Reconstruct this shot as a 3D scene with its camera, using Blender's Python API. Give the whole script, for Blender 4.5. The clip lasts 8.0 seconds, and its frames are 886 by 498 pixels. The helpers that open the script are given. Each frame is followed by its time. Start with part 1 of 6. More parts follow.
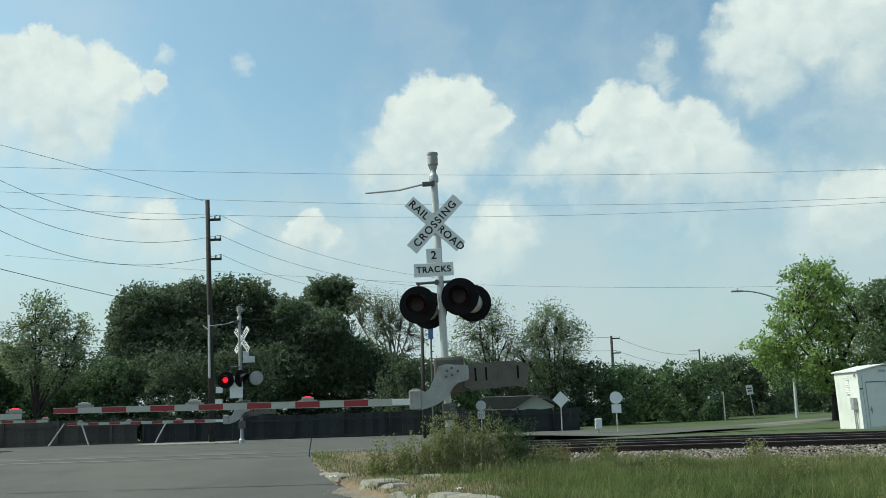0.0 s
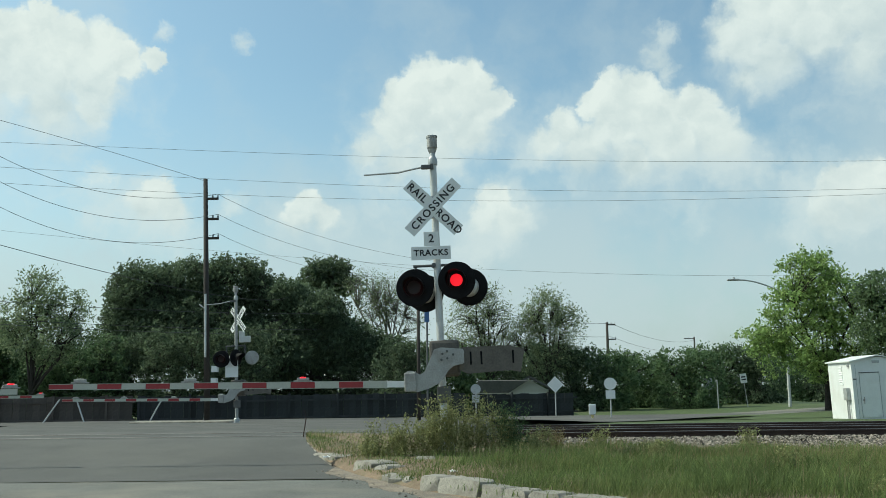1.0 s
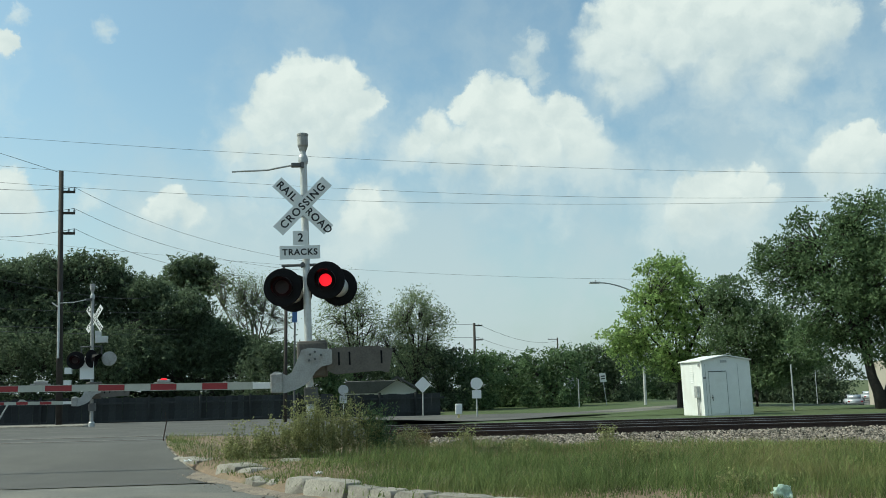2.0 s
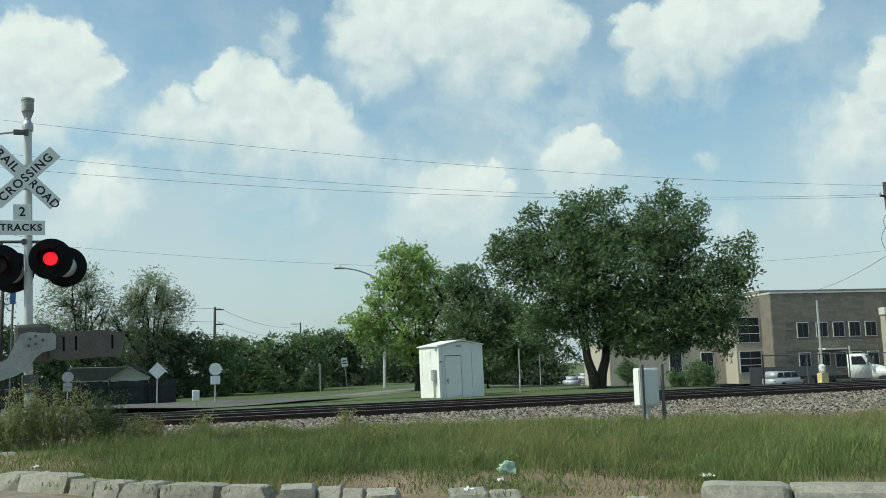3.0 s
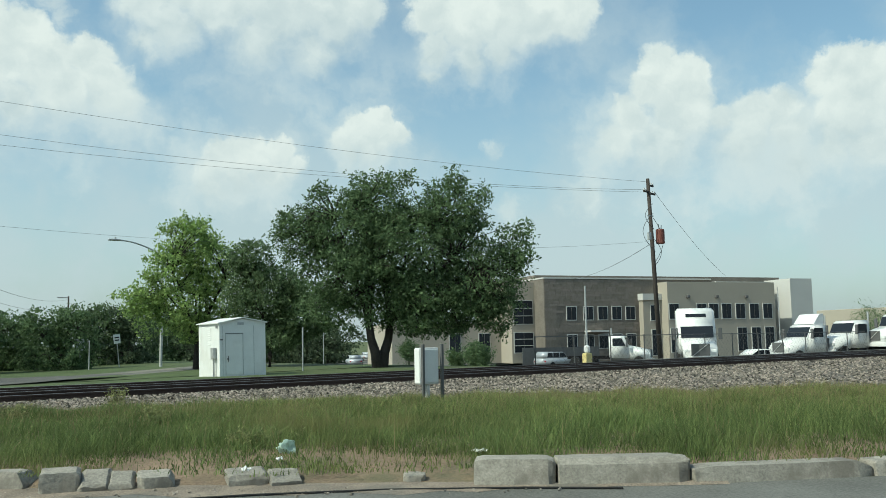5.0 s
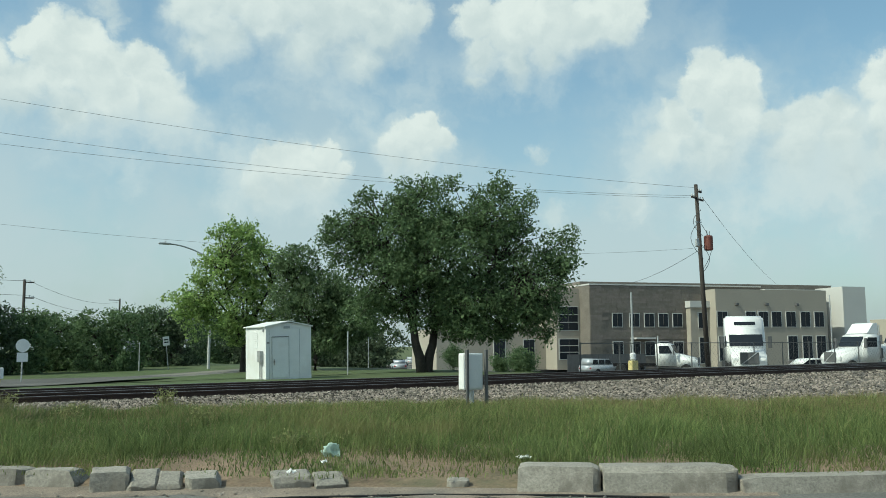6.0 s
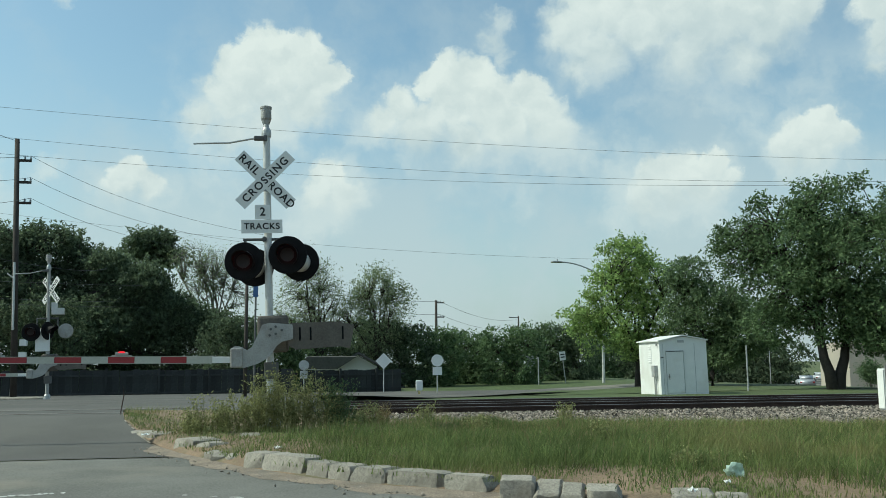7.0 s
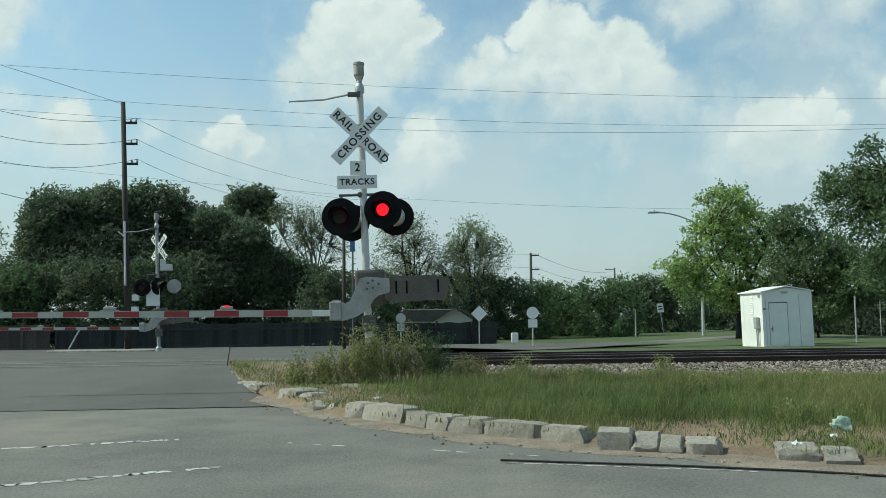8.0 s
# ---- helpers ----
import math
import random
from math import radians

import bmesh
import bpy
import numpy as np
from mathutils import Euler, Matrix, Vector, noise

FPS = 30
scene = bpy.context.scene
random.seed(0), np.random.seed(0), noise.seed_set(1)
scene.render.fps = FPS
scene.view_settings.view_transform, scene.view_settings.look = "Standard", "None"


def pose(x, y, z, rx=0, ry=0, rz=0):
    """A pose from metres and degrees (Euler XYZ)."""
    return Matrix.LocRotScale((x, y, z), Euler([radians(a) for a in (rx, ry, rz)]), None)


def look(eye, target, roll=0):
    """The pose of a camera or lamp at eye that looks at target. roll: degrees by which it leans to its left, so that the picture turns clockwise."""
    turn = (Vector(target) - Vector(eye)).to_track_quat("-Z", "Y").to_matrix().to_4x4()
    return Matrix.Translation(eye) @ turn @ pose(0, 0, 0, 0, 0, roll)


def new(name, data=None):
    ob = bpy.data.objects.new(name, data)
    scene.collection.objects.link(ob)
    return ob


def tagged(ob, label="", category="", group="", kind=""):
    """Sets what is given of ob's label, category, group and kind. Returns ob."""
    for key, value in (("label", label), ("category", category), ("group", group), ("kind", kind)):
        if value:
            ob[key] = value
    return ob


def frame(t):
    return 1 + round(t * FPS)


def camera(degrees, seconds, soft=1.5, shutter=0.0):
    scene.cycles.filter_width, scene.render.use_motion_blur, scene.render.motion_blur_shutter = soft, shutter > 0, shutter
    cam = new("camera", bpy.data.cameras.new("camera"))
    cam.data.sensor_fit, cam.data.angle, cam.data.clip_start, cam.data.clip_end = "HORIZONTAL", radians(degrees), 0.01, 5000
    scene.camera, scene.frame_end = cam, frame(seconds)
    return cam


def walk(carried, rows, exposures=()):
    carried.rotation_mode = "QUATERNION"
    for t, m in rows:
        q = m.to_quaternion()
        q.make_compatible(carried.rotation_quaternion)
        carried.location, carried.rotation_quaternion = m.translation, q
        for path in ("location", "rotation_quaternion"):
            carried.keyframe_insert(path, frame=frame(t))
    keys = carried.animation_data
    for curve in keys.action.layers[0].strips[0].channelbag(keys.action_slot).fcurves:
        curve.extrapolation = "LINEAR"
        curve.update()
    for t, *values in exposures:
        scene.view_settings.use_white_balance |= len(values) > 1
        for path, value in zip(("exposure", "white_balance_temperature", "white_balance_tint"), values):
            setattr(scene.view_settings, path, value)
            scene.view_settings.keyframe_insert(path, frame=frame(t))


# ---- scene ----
# ---- camera: a phone held in a standing car, panning ----
EYE = 1.25
cam = camera(52.71, 8.0, soft=0.8)
ROWS = [
    (0.0, 99.941, 1.668, 6.801), (0.5, 99.205, 1.240, 6.835), (1.0, 98.871, 0.656, 6.470), (1.2, 98.725, 0.401, 6.025),
    (2.3, 98.812, 1.159, -6.601), (2.5, 98.738, 0.996, -9.934), (3.0, 97.452, 1.540, -18.161), (3.5, 96.226, 2.268, -25.655),
    (4.0, 96.268, 1.399, -28.915), (4.5, 95.870, 1.204, -31.107), (4.7, 95.734, 1.241, -31.624), (5.8, 96.055, 0.270, -31.736),
    (6.0, 96.186, 0.383, -29.044), (6.5, 96.594, 1.120, -14.428), (7.0, 97.280, 0.387, -4.367), (7.5, 96.191, -0.224, -0.024),
    (8.0, 94.328, 0.594, 1.706),
]
walk(cam, [(t, pose(0, 0, EYE, rx, ry, rz)) for t, rx, ry, rz in ROWS],
     [(0.0, -0.01, 6260, -6), (4.7, 0.0, 6230, -6), (6.3, -0.07, 6200, -7), (8.0, -0.05, 6180, -7)])

# ---- light ----
SUN_AZ, SUN_EL = -86.0, 47.0   # degrees: azimuth clockwise from +y


def sky_dir(az, el):
    a, e = radians(az), radians(el)
    return Vector((math.sin(a) * math.cos(e), math.cos(a) * math.cos(e), math.sin(e)))


sun = new("sun", bpy.data.lights.new("sun", "SUN"))
sun.data.energy, sun.data.angle, sun.data.color = 3.9, radians(0.6), (1.0, 0.93, 0.82)
sun.matrix_world = look(Vector((0, 0, 0)) + 60 * sky_dir(SUN_AZ, SUN_EL), (0, 0, 0))

# cumulus puffs: azimuth, elevation, angular radius (degrees), cloud by cloud
CLOUD_A = [(-7.3, 19.7, 1.4), (-5.0, 19.2, 1.6), (-8.7, 18.5, 1.2), (-3.6, 17.7, 1.2), (-2.4, 18.0, 0.6), (-7.3, 17.5, 2.1), (-9.4, 16.2, 1.7), (-4.7, 16.3, 1.7), (-10.9, 15.1, 1.2), (-7.0, 15.1, 2.2), (-8.9, 14.3, 1.7)]
CLOUD_B = [(5.0, 18.2, 1.3), (6.5, 18.0, 1.5), (3.9, 17.7, 1.0), (8.0, 16.8, 1.6), (10.2, 17.0, 1.2), (11.2, 15.7, 1.4), (5.4, 16.2, 1.8), (8.2, 15.2, 2.2), (1.6, 16.2, 1.3), (0.2, 15.3, 1.1), (3.0, 14.8, 1.8), (11.5, 14.5, 1.5), (5.8, 13.8, 1.7)]
CLOUD_C = [(12.9, 20.5, 1.9), (14.9, 19.2, 2.1), (17.9, 20.9, 2.8), (21.7, 20.5, 3.0), (25.1, 20.4, 2.6), (27.1, 20.6, 1.3), (15.0, 22.3, 2.6), (20.1, 18.6, 2.2), (23.7, 18.2, 1.8), (13.4, 18.2, 1.1), (18.8, 23.3, 2.8), (23.7, 23.1, 2.4)]
CLOUD_D = [(31.4, 20.3, 1.5), (32.0, 18.2, 1.4), (33.9, 19.7, 2.2), (36.4, 19.8, 2.3), (38.8, 19.8, 1.8), (40.7, 20.2, 1.7), (34.1, 17.8, 1.5), (35.9, 18.0, 1.4), (31.3, 16.9, 0.7)]
CLOUD_E = [(46.2, 16.4, 1.3), (47.8, 15.5, 1.2), (45.5, 15.4, 1.3), (47.4, 13.7, 2.1), (44.0, 13.5, 1.4), (43.2, 12.3, 1.4), (46.0, 11.8, 2.3), (49.8, 13.3, 1.0), (51.4, 13.0, 1.6), (53.0, 13.5, 1.3), (51.0, 11.5, 1.9), (53.6, 11.9, 1.5)]
CLOUD_F = [(56.3, 14.8, 1.5), (57.7, 15.1, 1.6), (56.8, 12.6, 1.9), (56.0, 10.9, 1.5), (54.1, 10.2, 1.7), (58.0, 10.9, 1.7), (59.2, 13.6, 1.9), (60.2, 11.6, 2.2)]
CLOUD_G = [(26.5, 13.6, 1.0), (27.9, 13.8, 0.9), (25.6, 12.8, 1.0), (27.5, 12.5, 1.4), (28.8, 12.8, 0.8), (26.1, 11.9, 0.9)]
CLOUD_H = [(21.4, 12.1, 0.9), (20.0, 11.6, 1.0), (18.6, 11.8, 0.6), (20.9, 10.7, 1.4), (19.1, 10.3, 1.2), (22.4, 11.1, 0.8)]
CLOUD_I = [(-31.3, 21.8, 0.8), (-32.4, 20.4, 1.5), (-30.2, 20.4, 1.8), (-28.2, 19.9, 1.8), (-26.6, 19.8, 1.3), (-24.8, 20.1, 0.7), (-30.7, 18.4, 2.2), (-28.1, 18.0, 1.7), (-32.9, 18.1, 1.9), (-28.4, 16.7, 1.2), (-30.6, 16.3, 1.8), (-33.5, 20.8, 1.0), (-35.0, 18.8, 2.2), (-34.6, 16.0, 1.9)]
CLOUD_J = [(-24.4, 11.8, 1.1), (-25.2, 10.8, 1.2), (-23.5, 10.8, 1.2)]
CLOUD_K = [(-15.1, 11.5, 0.9), (-15.8, 10.6, 1.1), (-14.0, 10.6, 0.9)]
CLOUD_L = [(-3.0, 11.5, 1.3), (-3.8, 10.5, 1.2), (-1.9, 10.4, 1.3)]
CLOUD_M = [(18.3, 11.3, 1.4), (19.7, 11.7, 1.2), (17.6, 9.9, 1.5)]
CLOUD_S = [(8.3, 21.3, 0.8), (7.8, 20.3, 0.8), (8.6, 19.4, 0.6), (-24.2, 21.8, 0.5), (-19.4, 21.6, 0.6), (-27.8, 12.8, 0.8), (-19.8, 11.6, 0.8)]
CLOUD_T = [(35.3, 11.9, 0.7), (36.4, 8.0, 0.9), (40.9, 9.0, 1.3)]
CLOUDS = [CLOUD_A, CLOUD_B, CLOUD_C, CLOUD_D, CLOUD_E, CLOUD_F, CLOUD_G, CLOUD_H, CLOUD_I, CLOUD_J, CLOUD_K, CLOUD_L, CLOUD_M]
THIN = CLOUD_S + CLOUD_T


def build_world():
    w = bpy.data.worlds.new("sky")
    scene.world = w
    w.use_nodes = True
    nt = w.node_tree
    nt.nodes.clear()
    N, L = nt.nodes.new, nt.links.new

    def math_(op, a, b=None, c=None, clamp=False):
        n = N("ShaderNodeMath")
        n.operation, n.use_clamp = op, clamp
        for i, v in enumerate((a, b, c)):
            if v is None:
                continue
            if isinstance(v, (int, float)):
                n.inputs[i].default_value = v
            else:
                L(v, n.inputs[i])
        return n.outputs[0]

    def step(v, lo, hi):
        n = N("ShaderNodeMapRange")
        n.interpolation_type = "SMOOTHSTEP"
        L(v, n.inputs[0])
        n.inputs[1].default_value, n.inputs[2].default_value = lo, hi
        return n.outputs[0]

    co = N("ShaderNodeTexCoord").outputs["Generated"]
    sky = N("ShaderNodeTexSky")
    sky.sky_type, sky.sun_disc = "NISHITA", False
    sky.sun_elevation, sky.sun_rotation = radians(SUN_EL), radians(SUN_AZ)
    sky.air_density, sky.dust_density, sky.ozone_density = 1.0, 2.2, 1.6

    tint = N("ShaderNodeVectorMath"); tint.operation = "MULTIPLY"
    L(sky.outputs[0], tint.inputs[0]); tint.inputs[1].default_value = (1.28, 1.43, 1.36)

    def tex(scale, detail, rough, vec):
        n = N("ShaderNodeTexNoise")
        n.inputs["Scale"].default_value, n.inputs["Detail"].default_value, n.inputs["Roughness"].default_value = scale, detail, rough
        L(vec, n.inputs["Vector"])
        return n

    def shifted(vec, noise_out, amount):
        sub = N("ShaderNodeVectorMath"); sub.operation = "SUBTRACT"
        L(noise_out, sub.inputs[0]); sub.inputs[1].default_value = (0.5, 0.5, 0.5)
        mad = N("ShaderNodeVectorMath"); mad.operation = "MULTIPLY_ADD"
        L(sub.outputs[0], mad.inputs[0]); mad.inputs[1].default_value = (amount, amount, amount); L(vec, mad.inputs[2])
        return mad.outputs[0]

    warped = shifted(co, tex(14.0, 3.0, 0.5, co).outputs["Color"], 0.028)
    warped = shifted(warped, tex(46.0, 6.0, 0.62, co).outputs["Color"], 0.026)
    sep = N("ShaderNodeSeparateXYZ"); L(co, sep.inputs[0])
    height = sep.outputs[2]

    def puff(az, el, r, grow):
        d = N("ShaderNodeVectorMath"); d.operation = "DISTANCE"
        L(warped, d.inputs[0]); d.inputs[1].default_value = sky_dir(az, el)
        return math_("MULTIPLY_ADD", d.outputs["Value"], -1.0 / (grow * math.radians(r)), 1.0)

    # field: highest of all puffs; lift: from the base (-1) to the top (1) of a cloud
    field, lift, thin = None, None, None
    for cloud in CLOUDS:
        own = None
        for az, el, r in cloud:
            v = puff(az, el, r, 1.15)
            own = v if own is None else math_("SMOOTH_MAX", own, v, 0.18)
        low, high = min(el - r for az, el, r in cloud), max(el + r for az, el, r in cloud)
        mid = math.sin(radians((low + high) / 2))
        up = math_("MULTIPLY", math_("SUBTRACT", height, mid), 1.6 / math.radians(high - low))
        up = math_("MULTIPLY", up, math_("MULTIPLY_ADD", own, 3.0, 1.0, clamp=True))
        field = own if field is None else math_("SMOOTH_MAX", field, own, 0.18)
        lift = up if lift is None else math_("ADD", lift, up)
    for az, el, r in THIN:
        v = puff(az, el, r, 1.5)
        thin = v if thin is None else math_("SMOOTH_MAX", thin, v, 0.2)
    # billows: rounded heads of two sizes
    def billow(scale, vec):
        n = N("ShaderNodeTexVoronoi"); n.feature = "SMOOTH_F1"
        n.inputs["Scale"].default_value, n.inputs["Smoothness"].default_value = scale, 0.35
        L(vec, n.inputs["Vector"])
        return math_("SUBTRACT", 0.55, n.outputs["Distance"])

    heads = math_("ADD", math_("MULTIPLY", billow(40.0, warped), 0.6), math_("MULTIPLY", billow(95.0, warped), 0.25))
    fine = tex(60.0, 7.0, 0.65, warped).outputs[0]
    body = math_("ADD", math_("ADD", field, math_("MULTIPLY", heads, 0.42)), math_("MULTIPLY", math_("SUBTRACT", fine, 0.5), 0.42))
    # crisp tops, soft bases that thin out
    topness = step(lift, -0.9, 0.5)
    width = math_("SUBTRACT", 1.15, math_("MULTIPLY", topness, 0.8))
    mask = step(math_("DIVIDE", math_("ADD", body, 0.10), width), 0.0, 1.0)
    mask = math_("MULTIPLY", mask, math_("MULTIPLY_ADD", topness, 0.25, 0.75))
    wisp = math_("MULTIPLY", step(math_("ADD", thin, math_("MULTIPLY", math_("SUBTRACT", fine, 0.5), 1.6)), 0.0, 0.9), 0.6)
    mask = math_("MAXIMUM", mask, wisp)
    skirt_n = tex(11.0, 6.0, 0.58, warped).outputs[0]
    skirt = step(math_("ADD", math_("MULTIPLY", field, 0.30), math_("MULTIPLY", math_("SUBTRACT", skirt_n, 0.5), 2.3)), -0.38, 0.34)
    skirt = math_("MULTIPLY", skirt, math_("MULTIPLY_ADD", step(height, 0.37, 0.22), 0.62, 0.10))
    # low clouds lie in haze
    mask = math_("MULTIPLY", mask, math_("MULTIPLY_ADD", step(height, 0.10, 0.25), 0.25, 0.75))
    # thin high veil, thicker towards the horizon
    veil_n = tex(6.5, 6.0, 0.55, warped).outputs[0]
    low = step(height, 0.36, 0.06)
    veil = math_("ADD", math_("MULTIPLY_ADD", low, 0.40, 0.10), math_("MULTIPLY", step(math_("MULTIPLY_ADD", low, 0.18, veil_n), 0.44, 0.74), 0.36), clamp=True)
    # light and shade on the heads: the side towards the sun is brighter
    side = N("ShaderNodeVectorMath"); side.operation = "ADD"
    L(warped, side.inputs[0]); side.inputs[1].default_value = Vector((-0.008, 0.0, 0.01))
    relief = math_("SUBTRACT", billow(40.0, warped), billow(40.0, side.outputs[0]))
    soft = tex(22.0, 5.0, 0.6, warped).outputs[0]
    bright = math_("ADD", math_("MULTIPLY", step(lift, -1.2, 0.6), 0.58), math_("MULTIPLY", step(soft, 0.32, 0.66), 0.42))
    bright = math_("ADD", bright, math_("MULTIPLY", relief, 0.45), clamp=True)
    cloud = N("ShaderNodeMix"); cloud.data_type = "RGBA"
    L(bright, cloud.inputs[0])
    cloud.inputs[6].default_value, cloud.inputs[7].default_value = (5.1, 5.55, 5.85, 1), (7.35, 7.35, 7.3, 1)
    m1 = N("ShaderNodeMix"); m1.data_type = "RGBA"
    L(veil, m1.inputs[0]); L(tint.outputs[0], m1.inputs[6]); m1.inputs[7].default_value = (5.1, 5.55, 6.0, 1)
    m1b = N("ShaderNodeMix"); m1b.data_type = "RGBA"
    L(skirt, m1b.inputs[0]); L(m1.outputs[2], m1b.inputs[6]); m1b.inputs[7].default_value = (6.35, 6.6, 6.8, 1)
    m1 = m1b
    m2 = N("ShaderNodeMix"); m2.data_type = "RGBA"
    L(mask, m2.inputs[0]); L(m1.outputs[2], m2.inputs[6]); L(cloud.outputs[2], m2.inputs[7])
    bg = N("ShaderNodeBackground")
    L(m2.outputs[2], bg.inputs[0]); bg.inputs[1].default_value = 0.115
    out = N("ShaderNodeOutputWorld"); L(bg.outputs[0], out.inputs[0])


build_world()


# ---- materials ----
def surface(name, colour, rough=0.8, metal=0.0, vary=0.25, scale=3.0, fine=40.0, bump=0.2, spot=None, spot_amount=0.5, leaf=0.0, per_piece=0.0, island=0.0, spec=0.5):
    """Two scales of colour change, relief, and stains of the colour spot."""
    m = bpy.data.materials.new(name)
    m.use_nodes = True
    nt = m.node_tree
    N, L = nt.nodes.new, nt.links.new
    b = nt.nodes["Principled BSDF"]
    b.inputs["Roughness"].default_value, b.inputs["Metallic"].default_value = rough, metal
    b.inputs["Specular IOR Level"].default_value = spec
    co = N("ShaderNodeTexCoord").outputs["Object"]

    def noise_(s, d=4.0):
        n = N("ShaderNodeTexNoise")
        n.inputs["Scale"].default_value, n.inputs["Detail"].default_value, n.inputs["Roughness"].default_value = s, d, 0.6
        L(co, n.inputs["Vector"])
        return n.outputs[0]

    big, small = noise_(scale), noise_(fine, 3.0)
    hsv = N("ShaderNodeHueSaturation")
    hsv.inputs["Color"].default_value = (*colour, 1)
    mix = N("ShaderNodeMath"); mix.operation = "ADD"
    L(big, mix.inputs[0]); L(small, mix.inputs[1])
    rng = N("ShaderNodeMapRange")
    L(mix.outputs[0], rng.inputs[0])
    rng.inputs[1].default_value, rng.inputs[2].default_value, rng.inputs[3].default_value, rng.inputs[4].default_value = 0.65, 1.35, 1 - vary, 1 + vary
    val = rng.outputs[0]
    for amount, node, sock in ((per_piece, "ShaderNodeObjectInfo", "Random"), (island, "ShaderNodeNewGeometry", "Random Per Island")):
        if amount:
            r2 = N("ShaderNodeMapRange"); L(N(node).outputs[sock], r2.inputs[0])
            r2.inputs[3].default_value, r2.inputs[4].default_value = 1 - amount, 1 + amount
            mu = N("ShaderNodeMath"); mu.operation = "MULTIPLY"; L(val, mu.inputs[0]); L(r2.outputs[0], mu.inputs[1])
            val = mu.outputs[0]
            if island:
                r3 = N("ShaderNodeMapRange"); L(r2.outputs[0], r3.inputs[0])
                r3.inputs[1].default_value, r3.inputs[2].default_value, r3.inputs[3].default_value, r3.inputs[4].default_value = 1 - amount, 1 + amount, 0.515, 0.485
                L(r3.outputs[0], hsv.inputs["Hue"])
    L(val, hsv.inputs["Value"])
    col = hsv.outputs[0]
    if spot:
        st = N("ShaderNodeMapRange"); st.interpolation_type = "SMOOTHSTEP"
        L(noise_(scale * 0.45, 6.0), st.inputs[0])
        st.inputs[1].default_value, st.inputs[2].default_value, st.inputs[4].default_value = 0.5, 0.66, spot_amount
        mx = N("ShaderNodeMix"); mx.data_type = "RGBA"
        L(st.outputs[0], mx.inputs[0]); L(col, mx.inputs[6]); mx.inputs[7].default_value = (*spot, 1)
        col = mx.outputs[2]
    L(col, b.inputs["Base Color"])
    if bump:
        bp = N("ShaderNodeBump"); bp.inputs["Strength"].default_value, bp.inputs["Distance"].default_value = bump, 0.02
        L(small, bp.inputs["Height"]); L(bp.outputs[0], b.inputs["Normal"])
    if leaf:
        tr = N("ShaderNodeBsdfTranslucent"); L(col, tr.inputs[0])
        ms = N("ShaderNodeMixShader"); ms.inputs[0].default_value = leaf
        L(b.outputs[0], ms.inputs[1]); L(tr.outputs[0], ms.inputs[2])
        L(ms.outputs[0], nt.nodes["Material Output"].inputs[0])
    return m


def glow(name, colour, strength):
    m = bpy.data.materials.new(name)
    m.use_nodes = True
    b = m.node_tree.nodes["Principled BSDF"]
    b.inputs["Base Color"].default_value, b.inputs["Emission Color"].default_value, b.inputs["Emission Strength"].default_value = (*colour, 1), (*colour, 1), strength
    return m


M_GROUND = surface("earth_with_thin_grass", (0.075, 0.095, 0.03), 0.95, vary=0.4, scale=0.25, fine=6, bump=0.5, spot=(0.12, 0.11, 0.05))
M_LAWN = surface("mown_grass", (0.06, 0.085, 0.025), 0.95, vary=0.4, scale=0.3, fine=9, bump=0.6, spot=(0.09, 0.095, 0.04), spot_amount=0.5)
M_DIRT = surface("bare_tan_dirt", (0.195, 0.138, 0.09), 0.95, vary=0.45, scale=1.5, fine=30, bump=0.8, spot=(0.10, 0.10, 0.05), spot_amount=0.75)
M_SAND = surface("pale_sandy_earth", (0.21, 0.172, 0.132), 0.95, vary=0.5, scale=2.5, fine=50, bump=0.8, spot=(0.14, 0.13, 0.11), spot_amount=0.8, island=0.2)
M_ASPHALT = surface("worn_asphalt", (0.105, 0.102, 0.096), 0.95, vary=0.3, scale=0.35, fine=60, bump=0.3, spot=(0.14, 0.134, 0.122), spot_amount=0.7, spec=0.2)
M_CONCRETE_ROAD = surface("worn_concrete_paving", (0.145, 0.143, 0.13), 0.95, vary=0.42, scale=0.55, fine=38, bump=0.5, spot=(0.23, 0.21, 0.175), spot_amount=0.8, spec=0.2)
M_RUBBLE = surface("crumbled_concrete", (0.23, 0.2, 0.165), 0.95, vary=0.3, scale=5, fine=60, bump=0.5, island=0.5)
M_KERB = surface("weathered_kerb_concrete", (0.262, 0.242, 0.205), 0.92, vary=0.4, scale=6, fine=45, bump=0.3, spot=(0.13, 0.115, 0.095), spot_amount=0.75, per_piece=0.15)
M_PAINT = surface("worn_white_road_paint", (0.42, 0.42, 0.4), 0.8, vary=0.3, scale=4, fine=40, spot=(0.25, 0.25, 0.23), spot_amount=0.8)
M_STEEL = surface("galvanised_steel", (0.42, 0.43, 0.43), 0.5, 0.35, vary=0.2, scale=6, fine=60, bump=0.1, spot=(0.3, 0.28, 0.26), spot_amount=0.5)
M_SILVER = surface("aluminium_paint", (0.55, 0.55, 0.54), 0.45, 0.2, vary=0.16, scale=4, fine=50, bump=0.1, spot=(0.35, 0.33, 0.3), spot_amount=0.5)
M_MECH = surface("dull_grey_gate_housing", (0.36, 0.355, 0.34), 0.6, 0.15, vary=0.22, scale=5, fine=40, bump=0.2, spot=(0.2, 0.17, 0.14), spot_amount=0.5)
M_WEIGHT = surface("brownish_grey_steel", (0.125, 0.11, 0.094), 0.7, 0.1, vary=0.3, scale=4, fine=40, bump=0.2)
